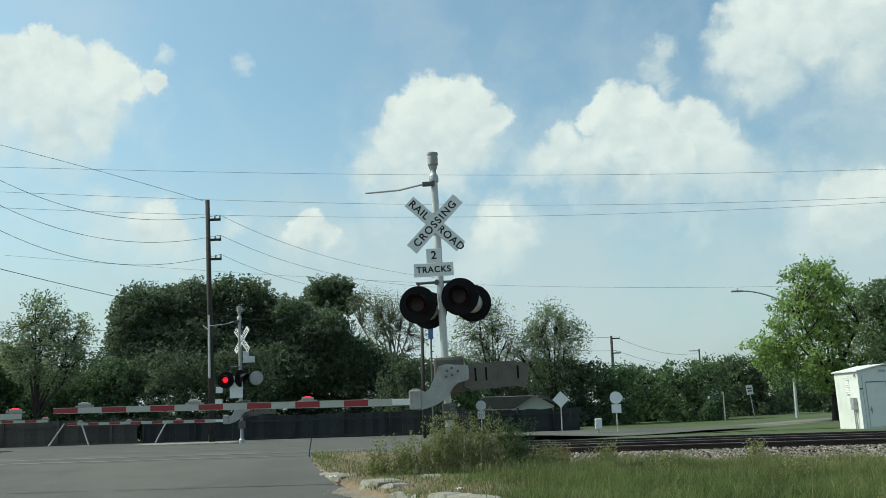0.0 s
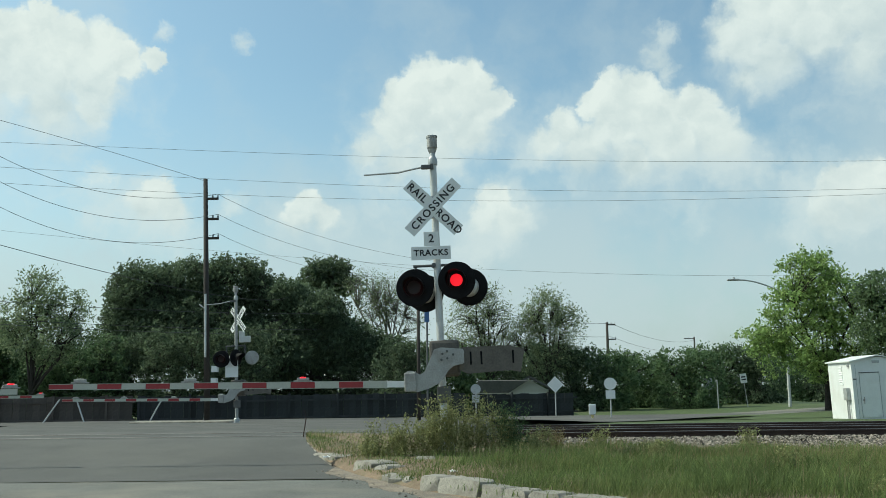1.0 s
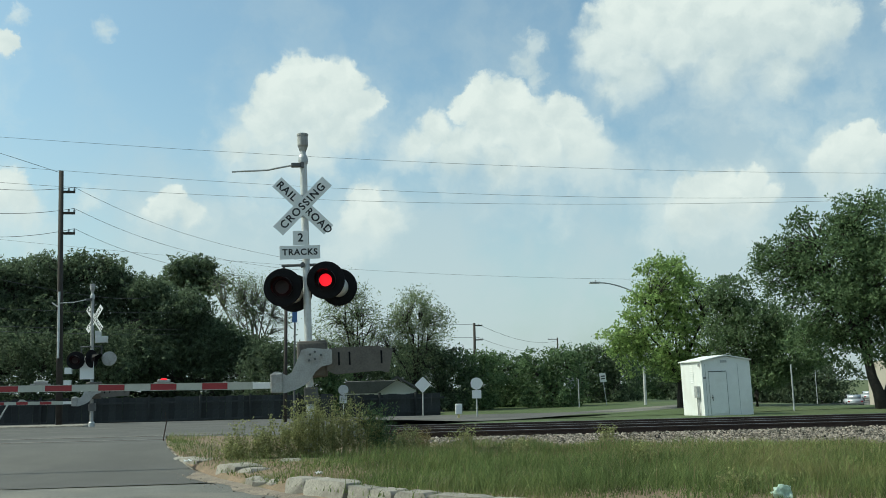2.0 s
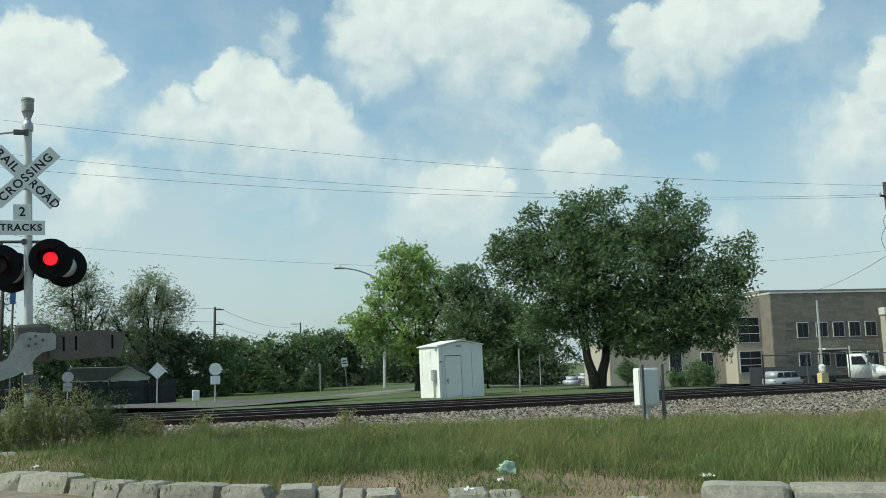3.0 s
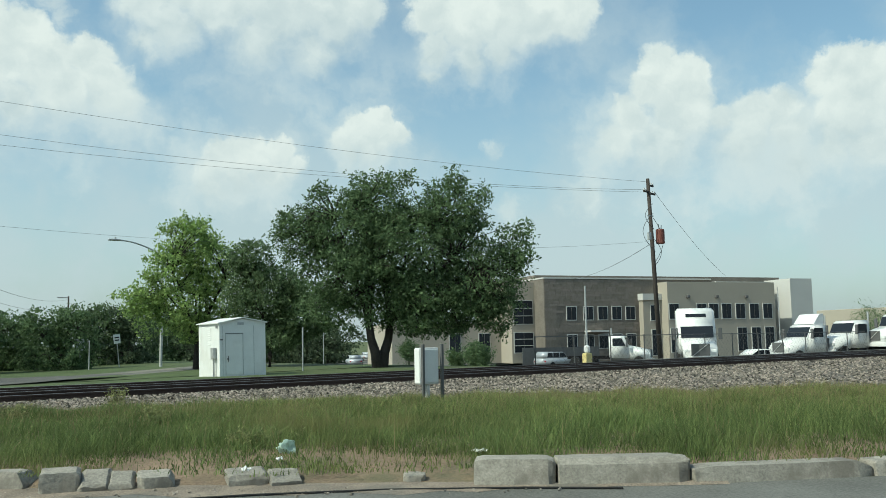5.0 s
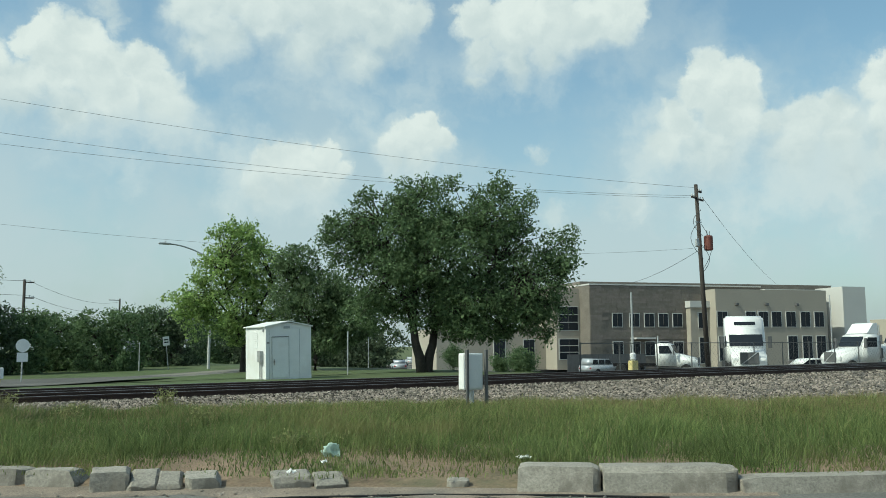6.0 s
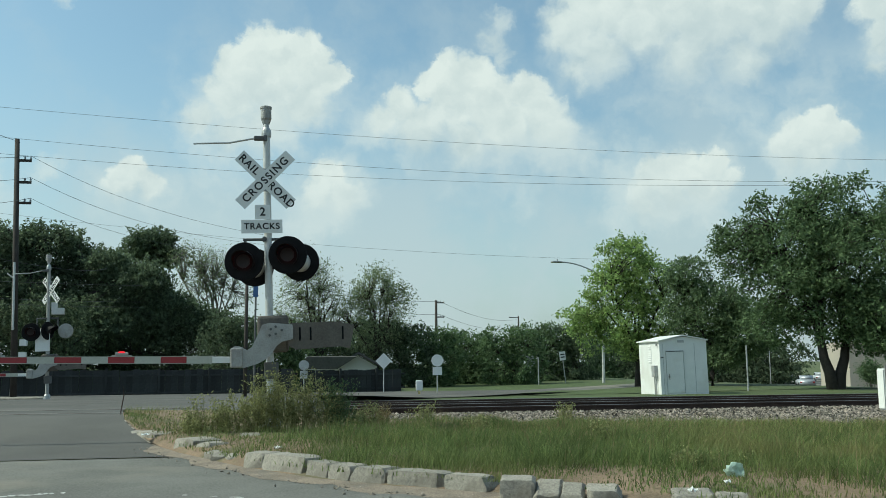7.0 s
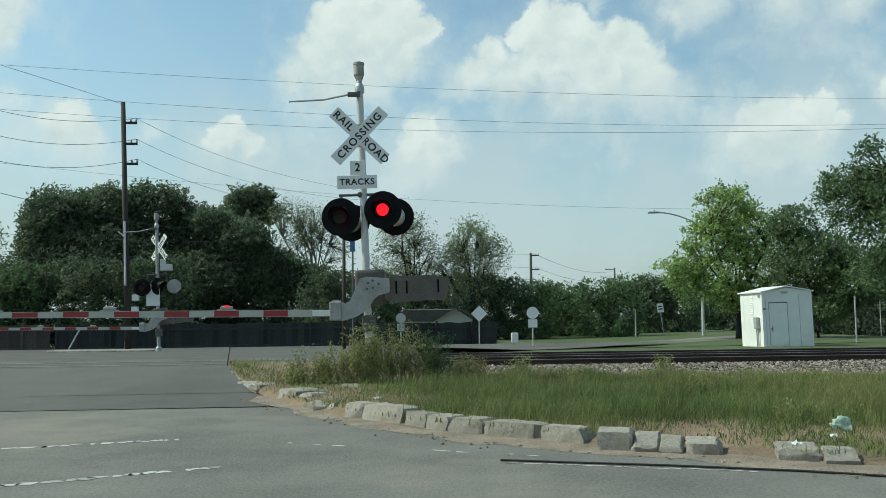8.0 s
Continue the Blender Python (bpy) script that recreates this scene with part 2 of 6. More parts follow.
M_BLACK = surface("matt_black_paint", (0.008, 0.008, 0.009), 0.7, vary=0.3, scale=8, fine=40, bump=0.1, spec=0.15)
M_SIGN = surface("white_sign_sheeting", (0.74, 0.74, 0.72), 0.45, vary=0.06, scale=3, fine=30, bump=0.03)
M_LETTER = surface("black_sign_lettering", (0.015, 0.015, 0.015), 0.5, vary=0.2, bump=0)
M_RED = surface("red_reflective_band", (0.27, 0.02, 0.025), 0.45, vary=0.12, scale=5, bump=0.03)
M_WHITEBAND = surface("white_reflective_band", (0.44, 0.44, 0.38), 0.45, vary=0.08, scale=5, bump=0.03)
M_LENS = surface("unlit_red_lens", (0.016, 0.006, 0.007), 0.5, vary=0.3, scale=30, fine=90, bump=0.4)
M_LIT = glow("lit_red_led", (1.0, 0.012, 0.03), 0.95)
M_RAIL = surface("rusty_rail_steel", (0.06, 0.038, 0.03), 0.8, 0.2, vary=0.3, scale=3, fine=50, bump=0.4)
M_RAILTOP = surface("polished_rail_head", (0.3, 0.27, 0.25), 0.5, 0.9, vary=0.12, scale=3, fine=60, bump=0.05)
M_TIE = surface("creosoted_timber", (0.03, 0.025, 0.022), 0.9, vary=0.4, scale=3, fine=30, bump=0.7, per_piece=0.3)
M_BALLAST = surface("ballast_stone", (0.205, 0.178, 0.145), 0.9, vary=0.3, scale=2, fine=30, bump=0.6, island=0.9)
M_BALLAST_BED = surface("ballast_bed", (0.11, 0.095, 0.08), 0.95, vary=0.6, scale=14, fine=60, bump=1.0)
M_SHED = surface("white_painted_steel", (0.74, 0.74, 0.72), 0.5, vary=0.08, scale=2, fine=40, bump=0.06, spot=(0.6, 0.58, 0.53), spot_amount=0.4)
M_SHED_DARK = surface("dark_grey_fittings", (0.1, 0.1, 0.1), 0.6, vary=0.2, bump=0.1)
M_BOX = surface("grey_white_steel_cabinet", (0.66, 0.67, 0.66), 0.5, vary=0.08, scale=3, bump=0.05, spot=(0.5, 0.48, 0.44), spot_amount=0.4)
M_BARK = surface("grey_brown_bark", (0.04, 0.034, 0.029), 0.95, vary=0.4, scale=2, fine=18, bump=0.9)
M_BARK_PALE = surface("pale_grey_bark", (0.17, 0.155, 0.135), 0.95, vary=0.35, scale=2, fine=18, bump=0.9)
M_POLE = surface("weathered_timber_pole", (0.045, 0.037, 0.032), 0.9, vary=0.35, scale=2, fine=25, bump=0.5)
M_LEAF_DARK = surface("dark_oak_leaves", (0.115, 0.153, 0.09), 0.7, vary=0.3, scale=0.4, fine=5, bump=0, leaf=0.5, island=0.5, spec=0.2)
M_LEAF_MID = surface("green_leaves", (0.122, 0.182, 0.085), 0.7, vary=0.3, scale=0.5, fine=5, bump=0, leaf=0.42, island=0.45, spec=0.2)
M_LEAF_FRESH = surface("fresh_yellow_green_leaves", (0.275, 0.38, 0.13), 0.65, vary=0.3, scale=0.5, fine=5, bump=0, leaf=0.5, island=0.4, spec=0.2)
M_LEAF_SAGE = surface("sage_green_leaves", (0.14, 0.2, 0.1), 0.7, vary=0.25, scale=0.5, fine=5, bump=0, leaf=0.45, island=0.4, spec=0.2)
M_LEAF_GREY = surface("greyish_spring_leaves", (0.21, 0.26, 0.14), 0.7, vary=0.3, scale=0.5, fine=5, bump=0, leaf=0.4, island=0.4, spec=0.2)
M_GRASS = surface("long_green_grass", (0.135, 0.18, 0.062), 0.7, vary=0.5, scale=0.7, fine=4, bump=0, leaf=0.4, island=0.45, spot=(0.23, 0.22, 0.09), spot_amount=0.8, spec=0.2)
M_GRASS_PALE = surface("pale_yellow_green_grass", (0.24, 0.27, 0.1), 0.7, vary=0.35, scale=0.7, fine=4, bump=0, leaf=0.45, island=0.35, spec=0.2)
M_GRASS_DRY = surface("dry_straw_grass", (0.24, 0.2, 0.105), 0.8, vary=0.3, scale=0.7, fine=5, bump=0, leaf=0.35, island=0.35, spec=0.2)
M_WEED = surface("grey_green_weeds", (0.26, 0.27, 0.12), 0.75, vary=0.35, scale=2, fine=8, bump=0, leaf=0.35, island=0.4, spec=0.2)
M_FENCE = surface("weathered_fence_boards", (0.085, 0.07, 0.06), 0.9, vary=0.4, scale=1.5, fine=20, bump=0.5, per_piece=0.25)
M_STONE = surface("brown_grey_stone_cladding", (0.165, 0.145, 0.122), 0.9, vary=0.3, scale=0.8, fine=6, bump=0.6, spot=(0.15, 0.13, 0.11), spot_amount=0.5)
M_STUCCO = surface("beige_stucco", (0.36, 0.322, 0.265), 0.9, vary=0.07, scale=0.3, fine=20, bump=0.15)
M_STUCCO_PALE = surface("pale_grey_panels", (0.52, 0.51, 0.48), 0.85, vary=0.06, scale=0.3, fine=20, bump=0.1)
M_GLASS = surface("dark_window_glass", (0.016, 0.02, 0.026), 0.25, vary=0.2, bump=0, spec=0.25)
M_WHITE_CAR = surface("white_truck_paint", (0.72, 0.72, 0.7), 0.3, vary=0.05, bump=0)
M_GREY_CAR = surface("silver_car_paint", (0.42, 0.44, 0.46), 0.3, 0.3, vary=0.05, bump=0)
M_RUBBER = surface("black_rubber", (0.015, 0.015, 0.015), 0.9, vary=0.3, bump=0.1)
M_WIRE = surface("dark_cable", (0.07, 0.07, 0.072), 0.7, vary=0.2, bump=0)
M_SHINGLE = surface("grey_roof_shingles", (0.095, 0.092, 0.088), 0.9, vary=0.25, scale=2, fine=12, bump=0.5)
M_BAG = surface("pale_green_plastic_bag", (0.55, 0.68, 0.58), 0.4, vary=0.12, scale=12, fine=60, bump=0.5, leaf=0.3)
M_LITTER = surface("white_paper_litter", (0.75, 0.75, 0.72), 0.7, vary=0.1, bump=0.2)
M_TRANSFORMER = surface("rust_red_transformer", (0.16, 0.05, 0.035), 0.6, vary=0.2, bump=0.1)
M_YELLOW = surface("faded_yellow_paint", (0.6, 0.5, 0.22), 0.6, vary=0.1, bump=0.1)
M_BLUE = surface("blue_sign_sheeting", (0.05, 0.12, 0.28), 0.5, vary=0.1, bump=0)

# ---- helpers for building ----
TRACK_YAW = 6.7
TU = Vector((math.cos(radians(TRACK_YAW)), math.sin(radians(TRACK_YAW)), 0))
TN = Vector((-TU.y, TU.x, 0))
RAIL_Z = 0.30
NEAR_RAIL = 19.4


def track(s, d, z=0.0):
    """A place by its distance along the tracks and its distance across them."""
    p = TU * s + TN * d
    return Vector((p.x, p.y, z))


def polar(az, dist, z=0.0):
    return Vector((dist * math.sin(radians(az)), dist * math.cos(radians(az)), z))


def mesh_of(bm, name, material, smooth=False):
    me = bpy.data.meshes.new(name)
    bm.normal_update()
    bm.to_mesh(me)
    bm.free()
    for m in material if isinstance(material, (list, tuple)) else (material,):
        me.materials.append(m)
    if smooth:
        me.shade_smooth()
    return me


def part(name, bm, material, parent, label="", at=None, smooth=False, kind=""):
    ob = new(name, mesh_of(bm, name, material, smooth))
    ob.parent = parent
    if at is not None:
        ob.matrix_local = at
    return tagged(ob, label, kind=kind)


def thing(name, label, category, m=None, group="", kind=""):
    ob = new(name)
    ob.empty_display_size = 0.2
    if m is not None:
        ob.matrix_world = m
    return tagged(ob, label, category, group, kind)


def solid(name, bm, material, label, category="", m=None, group="", kind="", smooth=False):
    ob = new(name, mesh_of(bm, name, material, smooth))
    if m is not None:
        ob.matrix_world = m
    return tagged(ob, label, category, group, kind)


def box(bm, sx, sy, sz, x=0, y=0, z=0, m=None, bevel=0.0, mat=0):
    """A block centred on x, y with its foot at z."""
    r = bmesh.ops.create_cube(bm, size=1.0)
    mm = Matrix.Translation((x, y, z + sz / 2)) @ Matrix.Diagonal((sx, sy, sz, 1))
    bmesh.ops.transform(bm, matrix=(m @ mm) if m is not None else mm, verts=r["verts"])
    faces = {f for v in r["verts"] for f in v.link_faces}
    if bevel:
        e = {e for v in r["verts"] for e in v.link_edges}
        out = bmesh.ops.bevel(bm, geom=list(e), offset=bevel, segments=2, affect="EDGES", profile=0.5)
        faces |= set(out["faces"])
    for f in faces:
        if f.is_valid:
            f.material_index = mat
    return bm


def rod(bm, a, b, r, r2=None, seg=10, mat=0):
    """A round bar from a to b."""
    a, b = Vector(a), Vector(b)
    d = b - a
    q = d.to_track_quat("Z", "Y").to_matrix().to_4x4()
    out = bmesh.ops.create_cone(bm, cap_ends=True, cap_tris=False, segments=seg, radius1=r, radius2=r if r2 is None else r2, depth=d.length)
    bmesh.ops.transform(bm, matrix=Matrix.Translation((a + b) / 2) @ q, verts=out["verts"])
    for v in out["verts"]:
        for f in v.link_faces:
            f.material_index = mat
    return bm


def slab(bm, pts, thick, axis="y", mat=0):
    """A plate: an outline in x, z (or x, y) made thick along the third axis, centred."""
    h = thick / 2
    put = {"y": lambda p, o: (p[0], o, p[1]), "z": lambda p, o: (p[0], p[1], o), "x": lambda p, o: (o, p[0], p[1])}[axis]
    a = [bm.verts.new(put(p, -h)) for p in pts]
    b = [bm.verts.new(put(p, h)) for p in pts]
    n = len(pts)
    fs = [bm.faces.new(a), bm.faces.new(list(reversed(b)))]
    for i in range(n):
        j = (i + 1) % n
        fs.append(bm.faces.new((a[j], a[i], b[i], b[j])))
    for f in fs:
        f.material_index = mat
    bmesh.ops.recalc_face_normals(bm, faces=fs)
    return bm


def lathe(bm, profile, seg=20, m=None, mat=0):
    """A body turned about z from (radius, height) pairs."""
    rings = []
    for r, z in profile:
        ring = []
        for i in range(seg):
            a = 2 * math.pi * i / seg
            p = Vector((r * math.cos(a), r * math.sin(a), z))
            ring.append(bm.verts.new(m @ p if m is not None else p))
        rings.append(ring)
    for r0, r1 in zip(rings, rings[1:]):
        for i in range(seg):
            j = (i + 1) % seg
            bm.faces.new((r0[i], r0[j], r1[j], r1[i])).material_index = mat
    bm.faces.new(list(reversed(rings[0]))).material_index = mat
    bm.faces.new(rings[-1]).material_index = mat
    return bm


def tube(bm, pts, radii, seg=6, mat=0):
    """A tapering tube along points."""
    rings = []
    for i, p in enumerate(pts):
        p = Vector(p)
        d = (Vector(pts[min(i + 1, len(pts) - 1)]) - Vector(pts[max(i - 1, 0)])).normalized()
        q = d.to_track_quat("Z", "Y")
        rings.append([bm.verts.new(p + q @ Vector((radii[i] * math.cos(2 * math.pi * k / seg), radii[i] * math.sin(2 * math.pi * k / seg), 0))) for k in range(seg)])
    for r0, r1 in zip(rings, rings[1:]):
        for k in range(seg):
            j = (k + 1) % seg
            bm.faces.new((r0[k], r0[j], r1[j], r1[k])).material_index = mat
    bm.faces.new(list(reversed(rings[0])))
    bm.faces.new(rings[-1])
    return bm


def lettering(name, text, size, parent, m, material, spacing=1.0):
    cu = bpy.data.curves.new(name, "FONT")
    cu.offset = 0.004
    cu.body, cu.size, cu.align_x, cu.align_y, cu.extrude, cu.space_character = text, size, "CENTER", "CENTER", 0.0015, spacing
    tmp = new("tmp_text", cu)
    bpy.context.view_layer.update()
    me = bpy.data.meshes.new_from_object(tmp.evaluated_get(bpy.context.evaluated_depsgraph_get()))
    bpy.data.objects.remove(tmp)
    bpy.data.curves.remove(cu)
    me.materials.clear()
    me.materials.append(material)
    ob = new(name, me)
    ob.parent = parent
    ob.matrix_local = m
    return ob


def stuff(name, verts, faces, material, label, category, kind="stuff"):
    me = bpy.data.meshes.new(name)
    me.from_pydata(verts, [], faces)
    me.materials.append(material)
    me.update()
    return tagged(new(name, me), label, category, kind=kind)

# ---- ground and roads ----
def ease(a, b, v):
    t = min(max((v - a) / (b - a), 0), 1)
    return t * t * (3 - 2 * t)


def land(x, y):
    d, s = x * TN.x + y * TN.y, x * TU.x + y * TU.y
    return -0.32 * ease(30, 44, d) * (1 - ease(8, 30, s)) - (1.4 * ease(30, 40, d) + 0.6 * ease(48, 68, d)) * ease(27, 38, s) - 0.05


def road_z(d):
    return 0.285 * ease(14.0, 18.6, d) * (1 - ease(27.5, 34.0, d)) - 0.10 * ease(30, 38, d)


def grid_mesh(xs, ys, place):
    verts = [place(x, y) for y in ys for x in xs]
    n = len(xs)
    faces = [(j * n + i, j * n + i + 1, (j + 1) * n + i + 1, (j + 1) * n + i) for j in range(len(ys) - 1) for i in range(n - 1)]
    return verts, faces


def sheet(name, verts, faces, material, label, smooth=True):
    ob = stuff(name, verts, faces, material, label, "", kind="structure")
    if smooth:
        ob.data.shade_smooth()
    return ob


xs = [-4000, -1500, -600, -250, -120] + list(range(-80, 121, 4)) + [150, 250, 600, 1500, 4000]
ys = [-4000, -1000, -300, -100, -40] + list(range(-20, 121, 4)) + [150, 250, 600, 1500, 4000]
sheet("ground", *grid_mesh(xs, ys, lambda x, y: (x, y, land(x, y))), M_GROUND, "flat ground of short grass and bare earth")

KERB = [(-5.1, 19.2), (-4.9, 18.2), (-4.55, 17.0), (-3.7, 15.0), (-2.7, 12.95), (-1.6, 11.1), (-0.6, 9.8), (0.2, 9.1), (1.15, 8.5), (2.15, 7.85), (3.3, 7.1), (4.3, 6.4), (5.0, 5.92), (5.86, 5.42), (7.4, 4.76), (10.0, 3.6), (16.0, 1.0), (26.0, -4.0)]


def resample(pts, step):
    out, carry = [Vector((*pts[0], 0))], 0.0
    for a, b in zip(pts, pts[1:]):
        a, b = Vector((*a, 0)), Vector((*b, 0))
        n = max(1, round((b - a).length / step))
        out += [a + (b - a) * (i + 1) / n for i in range(n)]
    return out


KLINE = resample(KERB, 0.3)
# asphalt of the crossing road, humped over the tracks
ds = [13.0 + 0.5 * i for i in range(62)]


def asphalt_place(s, d):
    p = track(s, d)
    return (p.x, p.y, road_z(d) + 0.007)


def kerb_s(d):
    """Where the kerb lies along the tracks, at a distance across them."""
    best = None
    for a, b in zip(KLINE, KLINE[1:]):
        da, db = a.dot(TN), b.dot(TN)
        if (da - d) * (db - d) <= 0 and da != db:
            best = a.dot(TU) + (b.dot(TU) - a.dot(TU)) * (d - da) / (db - da)
            break
    return best if best is not None else KLINE[0].dot(TU)


cols = 40
verts, faces = [], []
for d in ds:
    right = kerb_s(d) if d < 18.3 else min(1.4, -2.55 + (d - 18.3) * 3.0) + max(d - 28.0, 0) * 0.9
    left = -46.0 if (d < 17.5 or d > 30) else -12.8
    for i in range(cols):
        verts.append(asphalt_place(left + (right - left) * (i / (cols - 1)) ** 0.6, d))
for j in range(len(ds) - 1):
    for i in range(cols - 1):
        faces.append((j * cols + i, j * cols + i + 1, (j + 1) * cols + i + 1, (j + 1) * cols + i))
sheet("road_asphalt", verts, faces, M_ASPHALT, "worn grey asphalt road humped over the railway tracks")

# concrete street on which the car stands
bm = bmesh.new()
edge = [p for p in KLINE if p.dot(TN) <= 13.05]
kv = [bm.verts.new((p.x, p.y, 0.004)) for p in edge]
first = track(-46, 13.02, 0.004)
outer = [bm.verts.new(v) for v in (Vector((26, -40, 0.004)), Vector((-60, -40, 0.004)), first, track(-10, 13.02, 0.004))]
f = bm.faces.new(kv + outer)
bmesh.ops.triangulate(bm, faces=[f])
bmesh.ops.recalc_face_normals(bm, faces=bm.faces[:])
solid("road_concrete", bm, M_CONCRETE_ROAD, "pale worn concrete street with faded white lines", kind="structure")


def worn_line(a, b, width, seed, gaps=0.25):
    """A worn painted line in broken flakes."""
    rnd = random.Random(seed)
    a, b = Vector((*a, 0)), Vector((*b, 0))
    d = (b - a).normalized()
    n = Vector((-d.y, d.x, 0))
    bm, s, total = bmesh.new(), 0.0, (b - a).length
    while s < total:
        step = rnd.uniform(0.04, 0.18)
        if rnd.random() > gaps:
            c = a + d * s + n * rnd.uniform(-0.02, 0.02)
            k = 9
            ring = []
            for i in range(k):
                ang = 2 * math.pi * i / k
                r = rnd.uniform(0.45, 1.15)
                q = c + d * (math.cos(ang) * step * 0.62 * r) + n * (math.sin(ang) * width * 0.5 * r)
                ring.append(bm.verts.new((q.x, q.y, 0.0075)))
            bm.faces.new(ring)
        s += step * rnd.uniform(0.6, 1.1)
    return bm


for i, (a, b, w, g) in enumerate([((-5.2, 5.9), (-2.1, 7.6), 0.13, 0.15), ((-6.2, 8.1), (-3.0, 9.35), 0.13, 0.12), ((-2.6, 9.3), (0.6, 8.1), 0.06, 0.75), ((0.3, 7.74), (2.3, 7.22), 0.05, 0.1)]):
    solid("road_line", worn_line(a, b, w, 40 + i, g), M_PAINT, "worn white painted road line", kind="structure")

# far street behind the tracks, bending away into the distance
FAR = [polar(-60, 62), polar(-30, 43), polar(-10, 41), polar(3, 43.5), polar(11, 49), polar(17, 55), polar(22, 64), polar(25.2, 82), polar(26.3, 116), polar(26.8, 220)]
verts, faces = [], []
fine = []
for a, b in zip(FAR, FAR[1:]):
    fine += [a.lerp(b, k / 6) for k in range(6)]
fine.append(FAR[-1])
for i, p in enumerate(fine):
    t = (fine[min(i + 1, len(fine) - 1)] - fine[max(i - 1, 0)]).normalized()
    n = Vector((-t.y, t.x, 0))
    for k in (-1.9, 1.9):
        q = p + n * k
        verts.append((q.x, q.y, land(q.x, q.y) + 0.06))
for i in range(len(fine) - 1):
    faces.append((2 * i, 2 * i + 2, 2 * i + 3, 2 * i + 1))
sheet("road_far", verts, faces, M_CONCRETE_ROAD, "pale concrete street behind the tracks curving away")

# grassy corner between kerb and tracks
REACH = [(-40, 20.6), (-15, 20.4), (-9, 19.2), (-2, 18.5), (3, 17.2), (8, 16.7), (31, 16.5), (46, 17.2), (56, 19.0), (65, 23.5), (76, 38.0), (100, 60.0)]


def reach(az):
    """How far from the car the grass goes before the gravel begins."""
    for (a, r0), (b, r1) in zip(REACH, REACH[1:]):
        if a <= az <= b:
            return r0 + (r1 - r0) * (az - a) / (b - a)
    return 60.0


def verge_edge(i):
    k = KLINE[i]
    az = math.degrees(math.atan2(k.x, k.y))
    return polar(az, max(reach(az), k.length + 0.2))


VROWS = 14
verts, faces = [], []
def verge_z(v, x, y):
    z = 0.11 + 0.05 * ease(0.0, 0.25, v) + 0.02 * noise.noise((x * 0.6, y * 0.6, 0)) * 2 + 0.02 * v
    s, d = x * TU.x + y * TU.y, x * TN.x + y * TN.y
    return max(z, (road_z(d) + 0.03) * (1 - ease(0.4, 2.2, s)))


VERGE = []
for i, k in enumerate(KLINE):
    e = verge_edge(i)
    inward = (e - k).normalized()
    a = k + inward * 0.16
    VERGE.append((a, e))
    for j in range(VROWS):
        v = j / (VROWS - 1)
        p = a.lerp(e, v)
        verts.append((p.x, p.y, verge_z(v, p.x, p.y) if j else 0.02 + road_z(p.dot(TN)) * (p.x < 0)))
for i in range(len(KLINE) - 1):
    for j in range(VROWS - 1):
        faces.append((i * VROWS + j, (i + 1) * VROWS + j, (i + 1) * VROWS + j + 1, i * VROWS + j + 1))
verge = sheet("verge", verts, faces, M_DIRT, "sandy earth of the grassy corner beside the tracks")

# ---- kerb ----
def stone(bm, sx, sy, sz, seed, rough=0.02, m=None):
    """A broken-edged block with its foot at zero: rounded edges, chipped corners, uneven faces."""
    rnd = random.Random(seed)
    r = bmesh.ops.create_cube(bm, size=1.0)
    es = list({e for v in r["verts"] for e in v.link_edges})
    bmesh.ops.subdivide_edges(bm, edges=es, cuts=9, use_grid_fill=True)
    off = Vector((seed * 1.7, seed * 0.9, seed * 2.3))
    half = (sx / 2, sy / 2, sz)
    batter = rnd.uniform(0.18, 0.34)
    # breaks: flat cuts across edges and corners, a few of them deep
    cuts = []
    for sgx, sgy, top in [(1, 0, 1), (-1, 0, 1), (0, -1, 1), (0, 1, 1), (1, -1, 0), (-1, -1, 0), (1, -1, 1), (-1, -1, 1), (1, 1, 1), (-1, 1, 1)]:
        n = Vector((sgx * rnd.uniform(0.5, 1.2), sgy * rnd.uniform(0.5, 1.2), top * rnd.uniform(0.5, 1.3))).normalized()
        edge_at = Vector((sgx * half[0], sgy * half[1], half[2] if top else half[2] / 2))
        depth = rnd.choice((0.012, 0.016, 0.02, 0.03, 0.06)) * min(1.0, sz / 0.15)
        cuts.append((n, n.dot(edge_at) - depth))
    for v in bm.verts:
        c = v.co
        p = Vector((c.x * sx, c.y * sy, (c.z + 0.5) * sz))
        p.y += batter * p.z * (0.5 - c.y)
        for n, d in cuts:
            over = n.dot(p) - d - 0.012 * noise.noise(p * 14 + off)
            if over > 0:
                p -= n * over
        p += Vector((noise.noise(p * 5 + off), noise.noise(p * 5 + off * 1.3), noise.noise(p * 5 + off * 0.7))) * rough * 0.7
        p += Vector((noise.noise(p * 26 + off), noise.noise(p * 26 - off), noise.noise(p * 26 + off * 2))) * rough * 0.2
        v.co = m @ p if m is not None else p
    return bm


kerb = thing("kerb", "broken weathered concrete kerb blocks along the street corner", "", kind="structure")


def kerb_block(a, b, height, depth, seed, rough=0.015, sink=0.0, lean=0.0):
    a, b = Vector((*a, 0)), Vector((*b, 0))
    d = b - a
    yaw = math.degrees(math.atan2(d.y, d.x))
    bm = stone(bmesh.new(), d.length - 0.004, depth, height, seed, rough)
    mid = (a + b) / 2
    n = Vector((-d.y, d.x, 0)).normalized()
    mid += n * depth / 2
    part("kerb_block", bm, M_KERB, kerb, at=pose(mid.x, mid.y, -sink, lean, 0, yaw))


